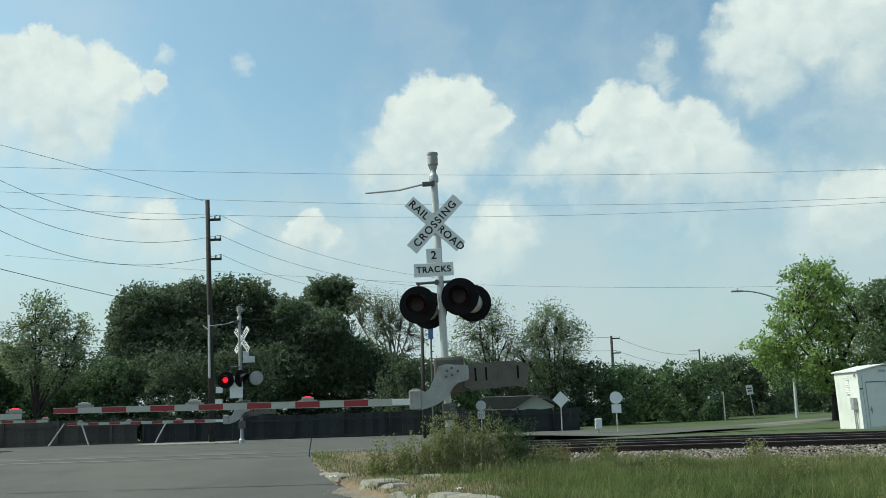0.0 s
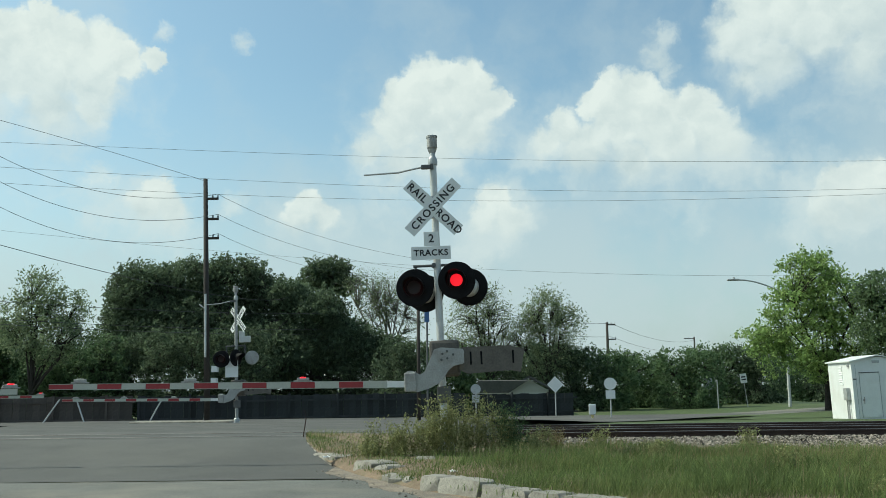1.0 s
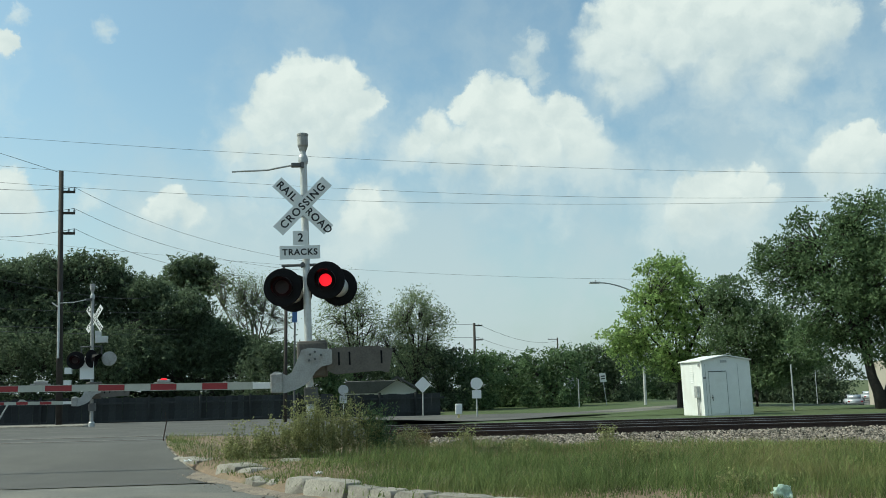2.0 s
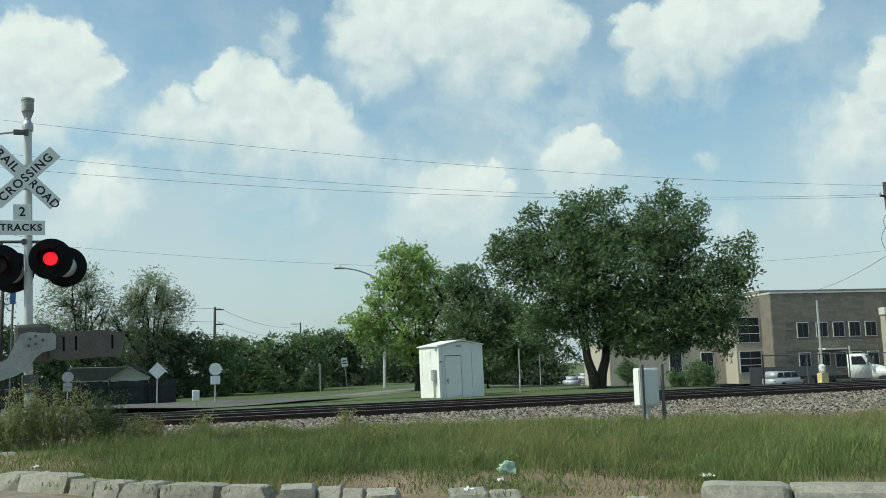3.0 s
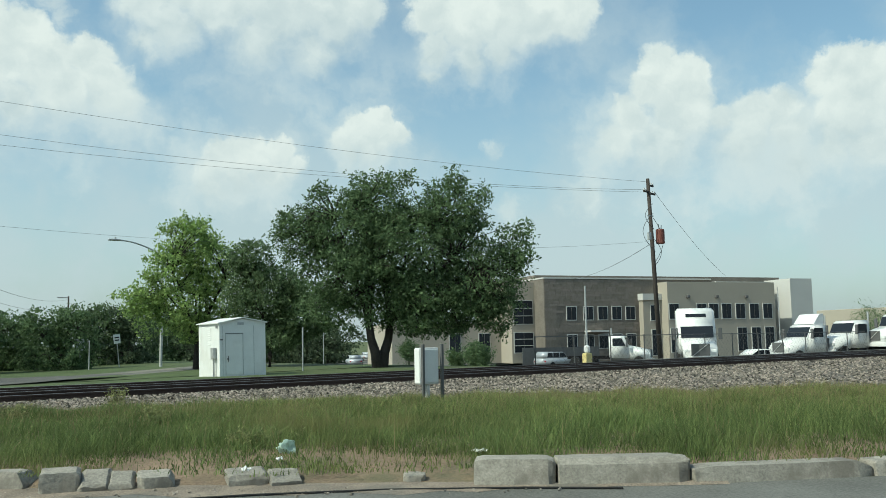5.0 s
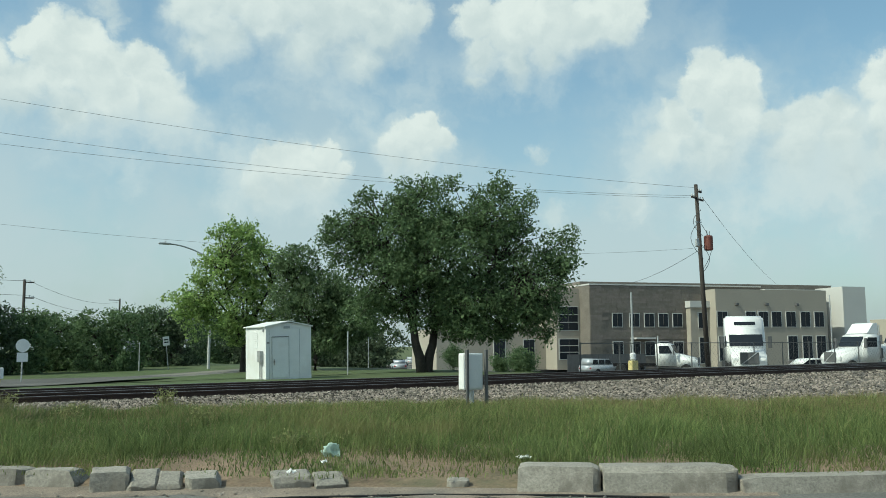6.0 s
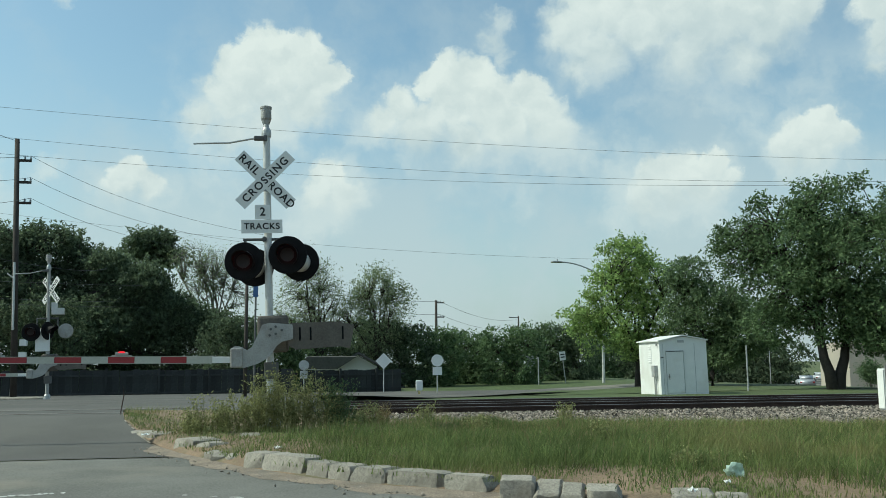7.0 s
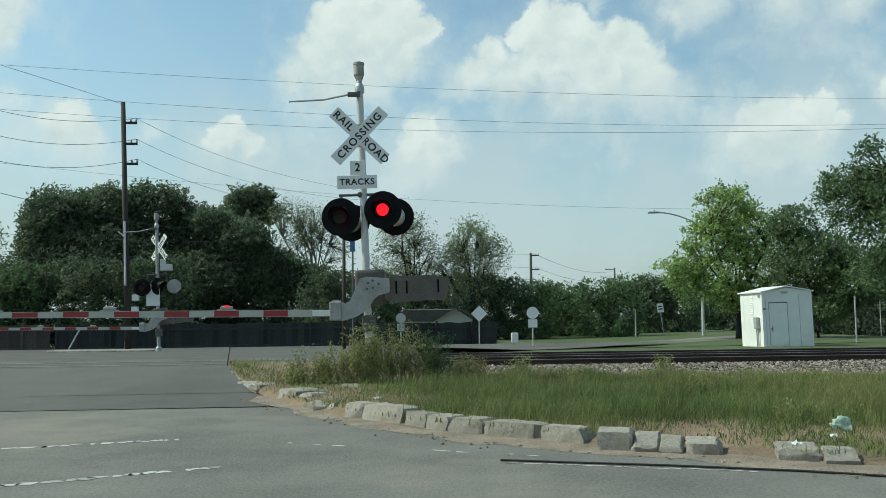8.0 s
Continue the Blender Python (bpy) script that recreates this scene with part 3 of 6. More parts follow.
BLOCKS = [((-4.0, 15.55), (-3.5, 14.75), 0.17, 0.45), ((-2.92, 13.5), (-2.58, 13.08), 0.2, 0.55), ((-2.55, 13.05), (-2.28, 12.72), 0.175, 0.42),
          ((-1.62, 11.22), (-1.36, 10.92), 0.2, 0.36), ((-1.34, 10.9), (-0.82, 10.3), 0.21, 0.36), ((-0.81, 10.28), (-0.52, 9.93), 0.18, 0.34), ((-0.515, 9.925), (-0.27, 9.68), 0.175, 0.34), ((-0.265, 9.675), (0.1, 9.39), 0.175, 0.33),
          ((0.11, 9.38), (0.67, 8.99), 0.17, 0.34), ((0.68, 8.97), (1.07, 8.69), 0.165, 0.34)]
for i, (a, b, h, dep) in enumerate(BLOCKS):
    kerb_block(a, b, h, dep, 100 + i, 0.014)
for i, (x, y, l, h, dep, yaw, tilt) in enumerate([(1.34, 8.46, 0.32, 0.16, 0.3, -14, 6), (1.6, 8.34, 0.27, 0.1, 0.3, -17, 24), (1.81, 8.23, 0.2, 0.09, 0.28, -20, 26), (2.07, 8.12, 0.31, 0.11, 0.26, -15, 12), (2.77, 7.78, 0.35, 0.1, 0.3, -12, 10), (3.04, 7.57, 0.26, 0.07, 0.28, -13, 20), (2.05, 8.55, 0.2, 0.05, 0.14, 10, 8), (1.75, 8.75, 0.16, 0.05, 0.1, -40, 8), (4.0, 6.95, 0.2, 0.06, 0.14, -30, 8),
                                                   (-2.12, 12.28, 0.24, 0.08, 0.2, -50, 10), (-1.98, 12.02, 0.2, 0.07, 0.16, -20, 16), (-1.78, 11.85, 0.24, 0.09, 0.2, -60, 8),
                                                   (-4.6, 17.1, 0.62, 0.16, 0.3, -70, 14), (-4.45, 16.7, 0.55, 0.1, 0.28, -68, 18), (-4.3, 16.3, 0.45, 0.07, 0.26, -66, 16), (-4.05, 15.75, 0.3, 0.07, 0.24, -50, 12), (-1.9, 14.1, 0.34, 0.06, 0.24, 10, 12)]):
    part("kerb_fragment", stone(bmesh.new(), l, dep, h, 200 + i, 0.014), M_KERB, kerb, at=pose(x, y, 0.13 if x == -1.9 else 0.07 if x < -4 else 0.03, tilt, 0, yaw))
# sound kerb further along
for i, (a, b) in enumerate([((4.29, 6.45), (4.86, 6.03)), ((4.872, 6.02), (5.84, 5.43))]):
    kerb_block(a, b, 0.225, 0.4, 300 + i, 0.008)
prev = (5.855, 5.42)
for i, nxt in enumerate([(7.4, 4.76), (10.0, 3.6), (16.0, 1.0), (26.0, -4.0)]):
    kerb_block(prev, nxt, 0.14, 0.3, 310 + i, 0.006)
    prev = nxt

# sandy earth washed out along the foot of the kerb
verts, faces = [], []
rs_ = random.Random(4)
sand_line = [p for p in KLINE if 4 <= KLINE.index(p) <= 62]
for k in sand_line:
    n = Vector((-0.72, -0.69, 0)) if k.x < 1 else Vector((-0.55, -0.83, 0))
    w = 0.05 + 0.3 * (0.5 + noise.noise((k.x * 1.4, k.y * 1.4, 4))) + rs_.uniform(-0.08, 0.1)
    w *= 1.0 if k.x < 4.4 else 0.25
    for q, z in ((k - n * 0.45, 0.03), (k, 0.022), (k + n * w * 0.6, 0.012), (k + n * w, 0.0065)):
        verts.append((q.x, q.y, z))
for i in range(len(sand_line) - 1):
    for j in range(3):
        faces.append((4 * i + j, 4 * i + j + 1, 4 * i + j + 5, 4 * i + j + 4))
sheet("sand_strip", verts, faces, M_SAND, "sandy earth washed out along the foot of the kerb")

# rubble and gravel along the broken kerb
rnd = np.random.default_rng(5)
ICO = bmesh.new()
for c in ((1, 0, 0), (-1, 0, 0), (0, 1, 0), (0, -1, 0), (0, 0, 1), (0, 0, -1)):
    ICO.verts.new(c)
ICO.verts.ensure_lookup_table()
for a, b, c in ((0, 2, 4), (2, 1, 4), (1, 3, 4), (3, 0, 4), (2, 0, 5), (1, 2, 5), (3, 1, 5), (0, 3, 5)):
    ICO.faces.new((ICO.verts[a], ICO.verts[b], ICO.verts[c]))
ICO.verts.index_update()
ICO.verts.ensure_lookup_table()
IV = np.array([v.co[:] for v in ICO.verts])
IF = np.array([[v.index for v in f.verts] for f in ICO.faces])
ICO.free()


def pebbles(places, sizes, seed, squash=0.7):
    """Uneven stones in one list of corners and faces."""
    r = np.random.default_rng(seed)
    n = len(places)
    v = IV[None] * r.uniform(0.7, 1.25, (n, len(IV), 1))
    v = v * np.stack([r.uniform(0.8, 1.4, n), r.uniform(0.6, 1.0, n), r.uniform(0.5, 0.9, n)], 1)[:, None]
    a, b = r.uniform(0, 6.28, n), r.uniform(-0.6, 0.6, n)
    ca, sa, cb, sb = np.cos(a), np.sin(a), np.cos(b), np.sin(b)
    x, y, z = v[..., 0], v[..., 1], v[..., 2]
    y, z = y * cb[:, None] - z * sb[:, None], y * sb[:, None] + z * cb[:, None]
    x, y = x * ca[:, None] - y * sa[:, None], x * sa[:, None] + y * ca[:, None]
    v = np.stack([x, y, z], -1) * np.asarray(sizes)[:, None, None] + np.asarray(places)[:, None]
    f = IF[None] + (np.arange(n) * len(IV))[:, None, None]
    return v.reshape(-1, 3).tolist(), f.reshape(-1, 3).tolist()


pl, sz = [], []
for i in range(1500):
    k = KLINE[int(rnd.integers(3, 58))]
    off = abs(rnd.normal(0, 0.12))
    q = k + Vector((rnd.normal(0, 0.14), rnd.normal(0, 0.14), 0)) - Vector((0.75, 0.65, 0)) * off * 0.7
    pl.append((q.x, q.y, 0.012)); sz.append(0.004 + 0.024 * rnd.random() ** 4)
stuff("kerb_rubble", *pebbles(pl, sz, 6), M_RUBBLE, "crumbled concrete and gravel along the broken kerb", "gravel")

# ---- railway ----
def track_prism(name, outline, s0, s1, material, label, n=1):
    """A long body with a cross-section given across the tracks."""
    verts, faces, k = [], [], len(outline)
    for i in range(n + 1):
        s = s0 + (s1 - s0) * i / n
        verts += [track(s, d, z)[:] for d, z in outline]
    for i in range(n):
        for j in range(k):
            faces.append((i * k + j, (i + 1) * k + j, (i + 1) * k + (j + 1) % k, i * k + (j + 1) % k))
    faces += [tuple(range(k)), tuple(reversed(range(n * k, n * k + k)))]
    bm = bmesh.new()
    vs = [bm.verts.new(v) for v in verts]
    for f in faces:
        bm.faces.new([vs[i] for i in f])
    bmesh.ops.recalc_face_normals(bm, faces=bm.faces[:])
    return bm


bed = track_prism("ballast_bed", [(17.0, -0.1), (17.1, 0.11), (18.7, RAIL_Z - 0.165), (22.0, RAIL_Z - 0.175), (23.4, 0.03), (27.0, 0.03), (29.0, 0.0), (29.0, -0.1)], 1.5, 420, M_BALLAST_BED, "", 1)
solid("ballast_bed", bed, M_BALLAST_BED, "bed of pale crushed ballast under the tracks", kind="structure")
RAILS = [NEAR_RAIL, NEAR_RAIL + 1.435 + 0.07, NEAR_RAIL + 4.9, NEAR_RAIL + 4.9 + 1.505]
HEAD = 0.172


def rail_outline(d, z):
    return [(d - 0.075, z - HEAD), (d + 0.075, z - HEAD), (d + 0.075, z - HEAD + 0.02), (d + 0.012, z - HEAD + 0.04), (d + 0.012, z - 0.042), (d + 0.036, z - 0.035), (d + 0.036, z - 0.004), (d - 0.036, z - 0.004), (d - 0.036, z - 0.035), (d - 0.012, z - 0.042), (d - 0.012, z - HEAD + 0.04), (d - 0.075, z - HEAD + 0.02)]


for k, top in ((0, RAIL_Z), (2, RAIL_Z - 0.1)):
    tr = thing("railway_track", "rusty steel railway track on dark timber sleepers", "railway track", group="railway tracks", kind="structure")
    for d in RAILS[k:k + 2]:
        r = part("rail", track_prism("rail", rail_outline(d, top), -80, 420, M_RAIL, ""), M_RAIL, tr)
        part("rail_head", track_prism("rail_head", [(d - 0.03, top - 0.004), (d + 0.03, top - 0.004), (d + 0.027, top + 0.001), (d - 0.027, top + 0.001)], -80, 420, M_RAILTOP, ""), M_RAILTOP, r, "shiny worn rail head")
    tie = mesh_of(box(bmesh.new(), 0.23, 2.6, 0.16, bevel=0.012), "sleeper", M_TIE)
    rt = random.Random(8 + k)
    mid = (RAILS[k] + RAILS[k + 1]) / 2
    for i in range(150 if k == 0 else 110):
        o = new("sleeper", tie)
        o.parent = tr
        o.matrix_local = Matrix.Translation(track(1.75 + 0.54 * i, mid + rt.uniform(-0.05, 0.05), top - HEAD - 0.15)) @ pose(0, 0, 0, 0, 0, TRACK_YAW + rt.uniform(-1.5, 1.5))
# crossing panels between and beside the rails
panels = thing("crossing_panels", "grey concrete crossing panels between the rails", "crossing panel", kind="structure")
for d0, d1, s1 in ((18.8, 19.28, 1.4), (19.55, 20.8, 1.4), (21.05, 24.15, 1.4), (24.45, 25.7, 1.4), (25.95, 27.5, 1.4)):
    for i in range(5):
        a, b = -12.8 + (s1 + 12.8) * i / 5, -12.8 + (s1 + 12.8) * (i + 1) / 5
        bm = box(bmesh.new(), b - a - 0.02, d1 - d0, 0.15, bevel=0.012)
        part("panel", bm, M_ASPHALT, panels, at=Matrix.Translation(track((a + b) / 2, (d0 + d1) / 2, RAIL_Z - 0.155)) @ pose(0, 0, 0, 0, 0, TRACK_YAW))
# gravel between the grass and the tracks
verts, faces = [], []
GAZ = [-1 + 2 * i for i in range(40)]
for az in GAZ:
    r0, r1 = reach(az) - 0.7, min(18.2 / max(math.cos(radians(az + TRACK_YAW)), 0.05), 150)
    for k in range(6):
        p = polar(az, r0 + max(r1 - r0, 0.9) * k / 5)
        verts.append((p.x, p.y, 0.112 - 0.03 * (k == 5) if k else 0.06))
for i in range(len(GAZ) - 1):
    for k in range(5):
        faces.append((i * 6 + k, i * 6 + k + 1, (i + 1) * 6 + k + 1, (i + 1) * 6 + k))
sheet("gravel_strip", verts, faces, M_BALLAST_BED, "strip of pale gravel between grass and tracks")
# loose ballast
r = np.random.default_rng(3)
pl, sz = [], []
for i in range(44000):
    az = -4.5 + 68 * r.random()
    r0 = reach(az) - 0.5
    r1 = min(19.25 / max(math.cos(radians(az + TRACK_YAW)), 0.1), 46)
    dist = r0 + max(r1 - r0, 0.3) * r.random() ** 1.25
    p = polar(az, dist)
    if p.dot(TU) < 1.2:
        continue
    k = 1.0 + 0.02 * max(dist - 18, 0)
    pl.append((p.x, p.y, 0.115 + 0.055 * ease(17.2, 18.9, p.dot(TN)) + r.uniform(-0.012, 0.02))); sz.append(r.uniform(0.014, 0.042) * k)
for i in range(3000):
    p = track(1.6 + 45 * r.random() ** 1.5, r.uniform(19.5, 24))
    pl.append((p.x, p.y, RAIL_Z - 0.235 + r.uniform(-0.01, 0.03))); sz.append(r.uniform(0.025, 0.06))
stuff("ballast", *pebbles(pl, sz, 4), M_BALLAST, "loose pale crushed stone ballast beside the rails", "ballast")
# ---- crossing signal with gate ----
ADDED_COVERS = []      # added dark discs that cover the always-lit lenses, keyed in motions()


def signal_lamp(parent, x, y, z, face, name="signal_light", lit=True, back=False):
    """One flashing light: round black background, deep hood, red lens, added dark disc that hides it when off. face:
    yaw of the way it looks.
    """
    lamp = part(name, lathe(bmesh.new(), [(0.02, -0.05), (0.318, -0.05), (0.328, -0.04), (0.328, -0.03), (0.318, -0.022), (0.16, -0.02)], 36, pose(0, 0, 0, 90, 0, 0)), M_BLACK, parent, "round black background of a flashing light", at=pose(x, y, z, 0, 0, face))
    part("lamp_housing", lathe(bmesh.new(), [(0.07, 0.24), (0.10, 0.235), (0.165, 0.16), (0.175, 0.05), (0.175, -0.0)][::-1], 24, pose(0, 0.05, 0, -90, 0, 0)), M_BLACK if lit else M_SILVER, lamp)
    # hood: open tube, longer at the top, cut away below
    bm = bmesh.new()
    seg, rows = 28, []
    for i in range(seg + 1):
        a = math.radians(-60 + 300 * i / seg)
        depth = 0.10 + 0.26 * max(0.0, math.sin(a)) ** 0.7 if math.sin(a) > 0 else 0.10 + 0.06 * math.sin(a)
        c, s = math.cos(a), math.sin(a)
        rows.append([bm.verts.new((0.178 * c, 0.0, 0.178 * s)), bm.verts.new((0.182 * c, -0.02 - depth, 0.182 * s - 0.06 * depth)), bm.verts.new((0.172 * c, -0.02 - depth, 0.172 * s - 0.06 * depth)), bm.verts.new((0.168 * c, 0.0, 0.168 * s))])
    for a, b in zip(rows, rows[1:]):
        for k in range(4):
            bm.faces.new((a[k], a[(k + 1) % 4], b[(k + 1) % 4], b[k]))
    bmesh.ops.recalc_face_normals(bm, faces=bm.faces[:])
    part("hood", bm, M_BLACK, lamp)
    lens = M_LIT if lit else M_LENS
    part("lens", lathe(bmesh.new(), [(0.108, 0.0), (0.108, 0.010), (0.07, 0.018), (0.01, 0.022)], 28, pose(0, -0.01, 0, 90, 0, 0)), lens, lamp, "round red lens")
    if lit:
        # added disc, no part of the lamp: blocks the glowing lens so it seems off
        added_cover = part("added_cover", lathe(bmesh.new(), [(0.118, -0.0015), (0.118, 0.0015)], 28, pose(0.118, 0, 0, 90, 0, 0)), M_LENS, lamp, "added dark disc hiding the lit lens", at=pose(-0.118, -0.045, 0))
        ADDED_COVERS.append(added_cover)
    return lamp


def arm_light(parent, x, z, lit):
    lamp = part("arm_light", box(bmesh.new(), 0.20, 0.07, 0.05, bevel=0.012), M_MECH, parent, "small warning light on the gate arm", at=pose(x, 0, z))
    part("bracket", box(bmesh.new(), 0.30, 0.05, 0.022, bevel=0.004), M_MECH, lamp, at=pose(0, 0, -0.018))
    part("lens", box(bmesh.new(), 0.10, 0.074, 0.028, bevel=0.01), M_LIT if lit else M_WHITEBAND, lamp, at=pose(0, 0, 0.035))


def gate_arm(parent, length, z, x0=-0.48, y=-0.22, lights=(1.75, 3.65, 5.5), lit=(), thick=0.105, rise=0.0):
    """A striped arm that reaches to -x."""
    arm = part("gate_arm", box(bmesh.new(), 0.33, 0.035, thick, x=-0.165, z=-thick / 2, bevel=0.004), M_SIGN, parent, "red and white striped gate arm", at=pose(x0, y, z, 0, rise, 0))
    band, n = 0.406, int((length - 0.33) / 0.406)
    for i in range(n):
        h = thick * (1 - 0.25 * i / n)
        part("band", box(bmesh.new(), band - 0.004, 0.034, h, x=-0.33 - band * (i + 0.5), z=-h / 2), M_RED if i % 2 else M_WHITEBAND, arm)
        for zz in (h / 2, -h / 2 - 0.008):
            part("edge_strip", box(bmesh.new(), band, 0.04, 0.008, x=-0.33 - band * (i + 0.5), z=zz), M_WHITEBAND, arm)
    for i, x in enumerate(lights):
        if x < length:
            arm_light(arm, -x, thick / 2 + 0.02, i in lit)
    return arm


def crossing_signal(label, m, buck_yaw=0.0, arm=6.0, lit=True, far=False, arm_lit=()):
    g = thing("crossing_signal", label, "railway signal", m, group="crossing signals")
    mast = part("mast", rod(bmesh.new(), (0, 0, 0), (0, 0, 5.05), 0.066, 0.062, 20), M_MECH if far else M_SILVER, g, "weathered grey steel mast" if far else "silver painted steel mast")
    part("base", lathe(bmesh.new(), [(0.2, 0), (0.2, 0.05), (0.13, 0.09), (0.11, 0.35), (0.075, 0.4)], 20), M_STEEL, g)
    part("mast_collar", lathe(bmesh.new(), [(0.08, 4.95), (0.085, 5.0), (0.08, 5.06), (0.05, 5.12), (0.045, 5.17), (0.075, 5.24)], 18), M_STEEL, g)
    bell = part("bell", lathe(bmesh.new(), [(0.07, 5.24), (0.092, 5.27), (0.092, 5.44), (0.1, 5.45), (0.1, 5.485), (0.06, 5.5)], 20), M_MECH, g, "grey cylindrical electronic bell")
    part("bell_yoke", rod(rod(bmesh.new(), (-0.07, 0, 5.25), (-0.02, 0, 5.12), 0.012), (0.07, 0, 5.25), (0.02, 0, 5.12), 0.012), M_BLACK, bell)
    # thin rod to the side with a clamp
    bm = bmesh.new()
    tube(bm, [(0.0, -0.08, 4.91), (-0.2, -0.09, 4.90), (-0.42, -0.09, 4.86), (-0.62, -0.09, 4.82), (-1.22, -0.09, 4.80)], [0.018, 0.018, 0.016, 0.016, 0.015], 8)
    side = part("side_rod", bm, M_STEEL, g)
    part("clamp", box(box(bmesh.new(), 0.16, 0.1, 0.07, x=-0.13, y=-0.08, z=4.87, bevel=0.01), 0.06, 0.12, 0.1, x=-0.02, y=-0.05, z=4.86, bevel=0.01), M_SHED_DARK, side)
    # crossbuck
    cz = 4.17
    buck = part("crossbuck", box(bmesh.new(), 0.09, 0.03, 0.4, z=-0.2), M_STEEL, g, "white crossed boards lettered in black", at=pose(-0.03 if not far else 0.12, -0.10, cz, 0, 0, buck_yaw))
    for ang, y, words in ((45, -0.026, [("CROSSING", 0.0)]), (-45, -0.018, [("RAIL", -0.375), ("ROAD", 0.375)])):
        bd = part("board", box(bmesh.new(), 1.22, 0.006, 0.229, z=-0.1145), M_SIGN, buck, at=pose(0, y, 0, 0, -ang, 0))
        for w, x in words:
            lettering("lettering", w, 0.185, bd, pose(x, -0.0045, -0.004, 90, 0, 0), M_LETTER, 1.22 if w == "CROSSING" else 1.14)
    if not far:
        sg = part("count_sign", box(bmesh.new(), 0.26, 0.006, 0.25, z=-0.125, bevel=0.0025), M_SIGN, g, "small white sign lettered 2", at=pose(-0.085, -0.105, 3.61))
        lettering("lettering", "2", 0.2, sg, pose(0, -0.005, 0, 90, 0, 0), M_LETTER)
        sg = part("tracks_sign", box(bmesh.new(), 0.69, 0.006, 0.235, z=-0.1175, bevel=0.0025), M_SIGN, g, "white sign lettered TRACKS", at=pose(-0.10, -0.112, 3.36))
        lettering("lettering", "TRACKS", 0.15, sg, pose(0, -0.005, 0, 90, 0, 0), M_LETTER, 1.12)
    else:
        part("equipment_box", box(box(bmesh.new(), 0.2, 0.16, 0.28, x=0.22, z=3.45, bevel=0.01), 0.42, 0.2, 0.24, x=0.34, z=3.28, bevel=0.01), M_SILVER, g)
        part("panel_sign", box(bmesh.new(), 0.5, 0.01, 0.8, x=-0.16, y=-0.09, z=1.95), M_SIGN, g, "blank white back of a sign")
    # lights on a cross arm
    lz = 2.79
    bar = part("light_bar", rod(rod(bmesh.new(), (-0.42, 0, lz + 0.36), (0.36, 0, lz + 0.36), 0.024), (-0.06, -0.1, lz + 0.36), (-0.06, 0.1, lz + 0.36), 0.04), M_SHED_DARK, g, "dark cross arm carrying the flashing lights")
    for hx in (-0.38, 0.34):
        part("hanger", rod(bmesh.new(), (hx, 0, lz + 0.36), (hx, 0.02, lz), 0.022), M_SHED_DARK, bar)
    if not far:
        signal_lamp(g, -0.41, -0.16, lz - 0.03, -8)
        signal_lamp(g, -0.22, 0.24, lz - 0.10, 168, lit=False)
        signal_lamp(g, 0.32, -0.16, lz + 0.07, -8)
        signal_lamp(g, 0.56, 0.24, lz - 0.02, 168, lit=False)
    else:
        signal_lamp(g, -0.55, -0.16, lz - 0.13, 0)
        signal_lamp(g, 0.05, -0.16, lz - 0.10, 60, lit=False)
        part("lamp_back", lathe(bmesh.new(), [(0.02, -0.12), (0.1, -0.11), (0.14, -0.06), (0.26, -0.02), (0.27, 0.0), (0.25, 0.02)], 30, pose(0.62, -0.05, lz - 0.12, 90, 0, 0)), M_MECH, g, "grey back of a flashing light")
    # gate mechanism: housing, curved support plate, counterweight
    mech = part("gate_housing", box(bmesh.new(), 0.52, 0.42, 0.62, x=0.06, y=0.1, z=1.22, bevel=0.05), M_WEIGHT, g, "dull grey gate motor housing")
    shape = [(-0.12, 1.70), (0.0, 1.73), (0.375, 1.69), (0.385, 1.65), (0.385, 1.46), (0.35, 1.44), (0.2, 1.41), (0.10, 1.33), (0.03, 1.21), (-0.08, 1.12), (-0.2, 1.06), (-0.42, 1.0), (-0.6, 1.01), (-0.62, 1.05), (-0.62, 1.32), (-0.58, 1.36), (-0.5, 1.36), (-0.37, 1.29), (-0.29, 1.34), (-0.22, 1.48)]
    plate = part("support_plate", slab(bmesh.new(), shape, 0.05), M_MECH, g, "curved grey arm support plate", at=pose(0, -0.26, -0.02))
    for bx, bz in ((0.02, 1.62), (0.1, 1.66), (0.0, 1.52), (0.1, 1.54), (0.2, 1.6)):
        part("bolt", rod(bmesh.new(), (bx, -0.06, bz), (bx, 0, bz), 0.022, seg=6), M_SHED_DARK, plate)
    part("pivot_block", box(bmesh.new(), 0.2, 0.14, 0.32, x=-0.54, y=-0.26, z=0.99, bevel=0.02), M_MECH, g)
    weight = part("counterweight", slab(bmesh.new(), [(0.34, 1.72), (1.18, 1.72), (1.22, 1.70), (1.42, 1.66), (1.34, 1.26), (1.18, 1.30), (0.44, 1.27), (0.30, 1.34)], 0.07), M_WEIGHT, g, "long grey counterweight plate", at=pose(0, -0.16, -0.02))
    for bx in (0.5, 0.68, 1.22):
        part("slot", box(bmesh.new(), 0.03, 0.09, 0.22, x=bx, z=1.42), M_BLACK, weight)
    part("junction_box", box(bmesh.new(), 0.24, 0.16, 0.28, x=0.02, y=-0.02, z=0.78, bevel=0.02), M_SHED_DARK, g)
    gate_arm(g, arm, 1.12, x0=-0.6, y=-0.26, lit=arm_lit, rise=2.1)
    return g


S1 = track(0.09, 15.5, 0.23)
crossing_signal("silver railway crossing signal with lowered gate among weeds", Matrix.Translation(S1) @ pose(0, 0, 0, 0, -1.9, TRACK_YAW), arm=6.1, arm_lit=(0,))
S2 = track(-7.1, 31.9, -0.04)
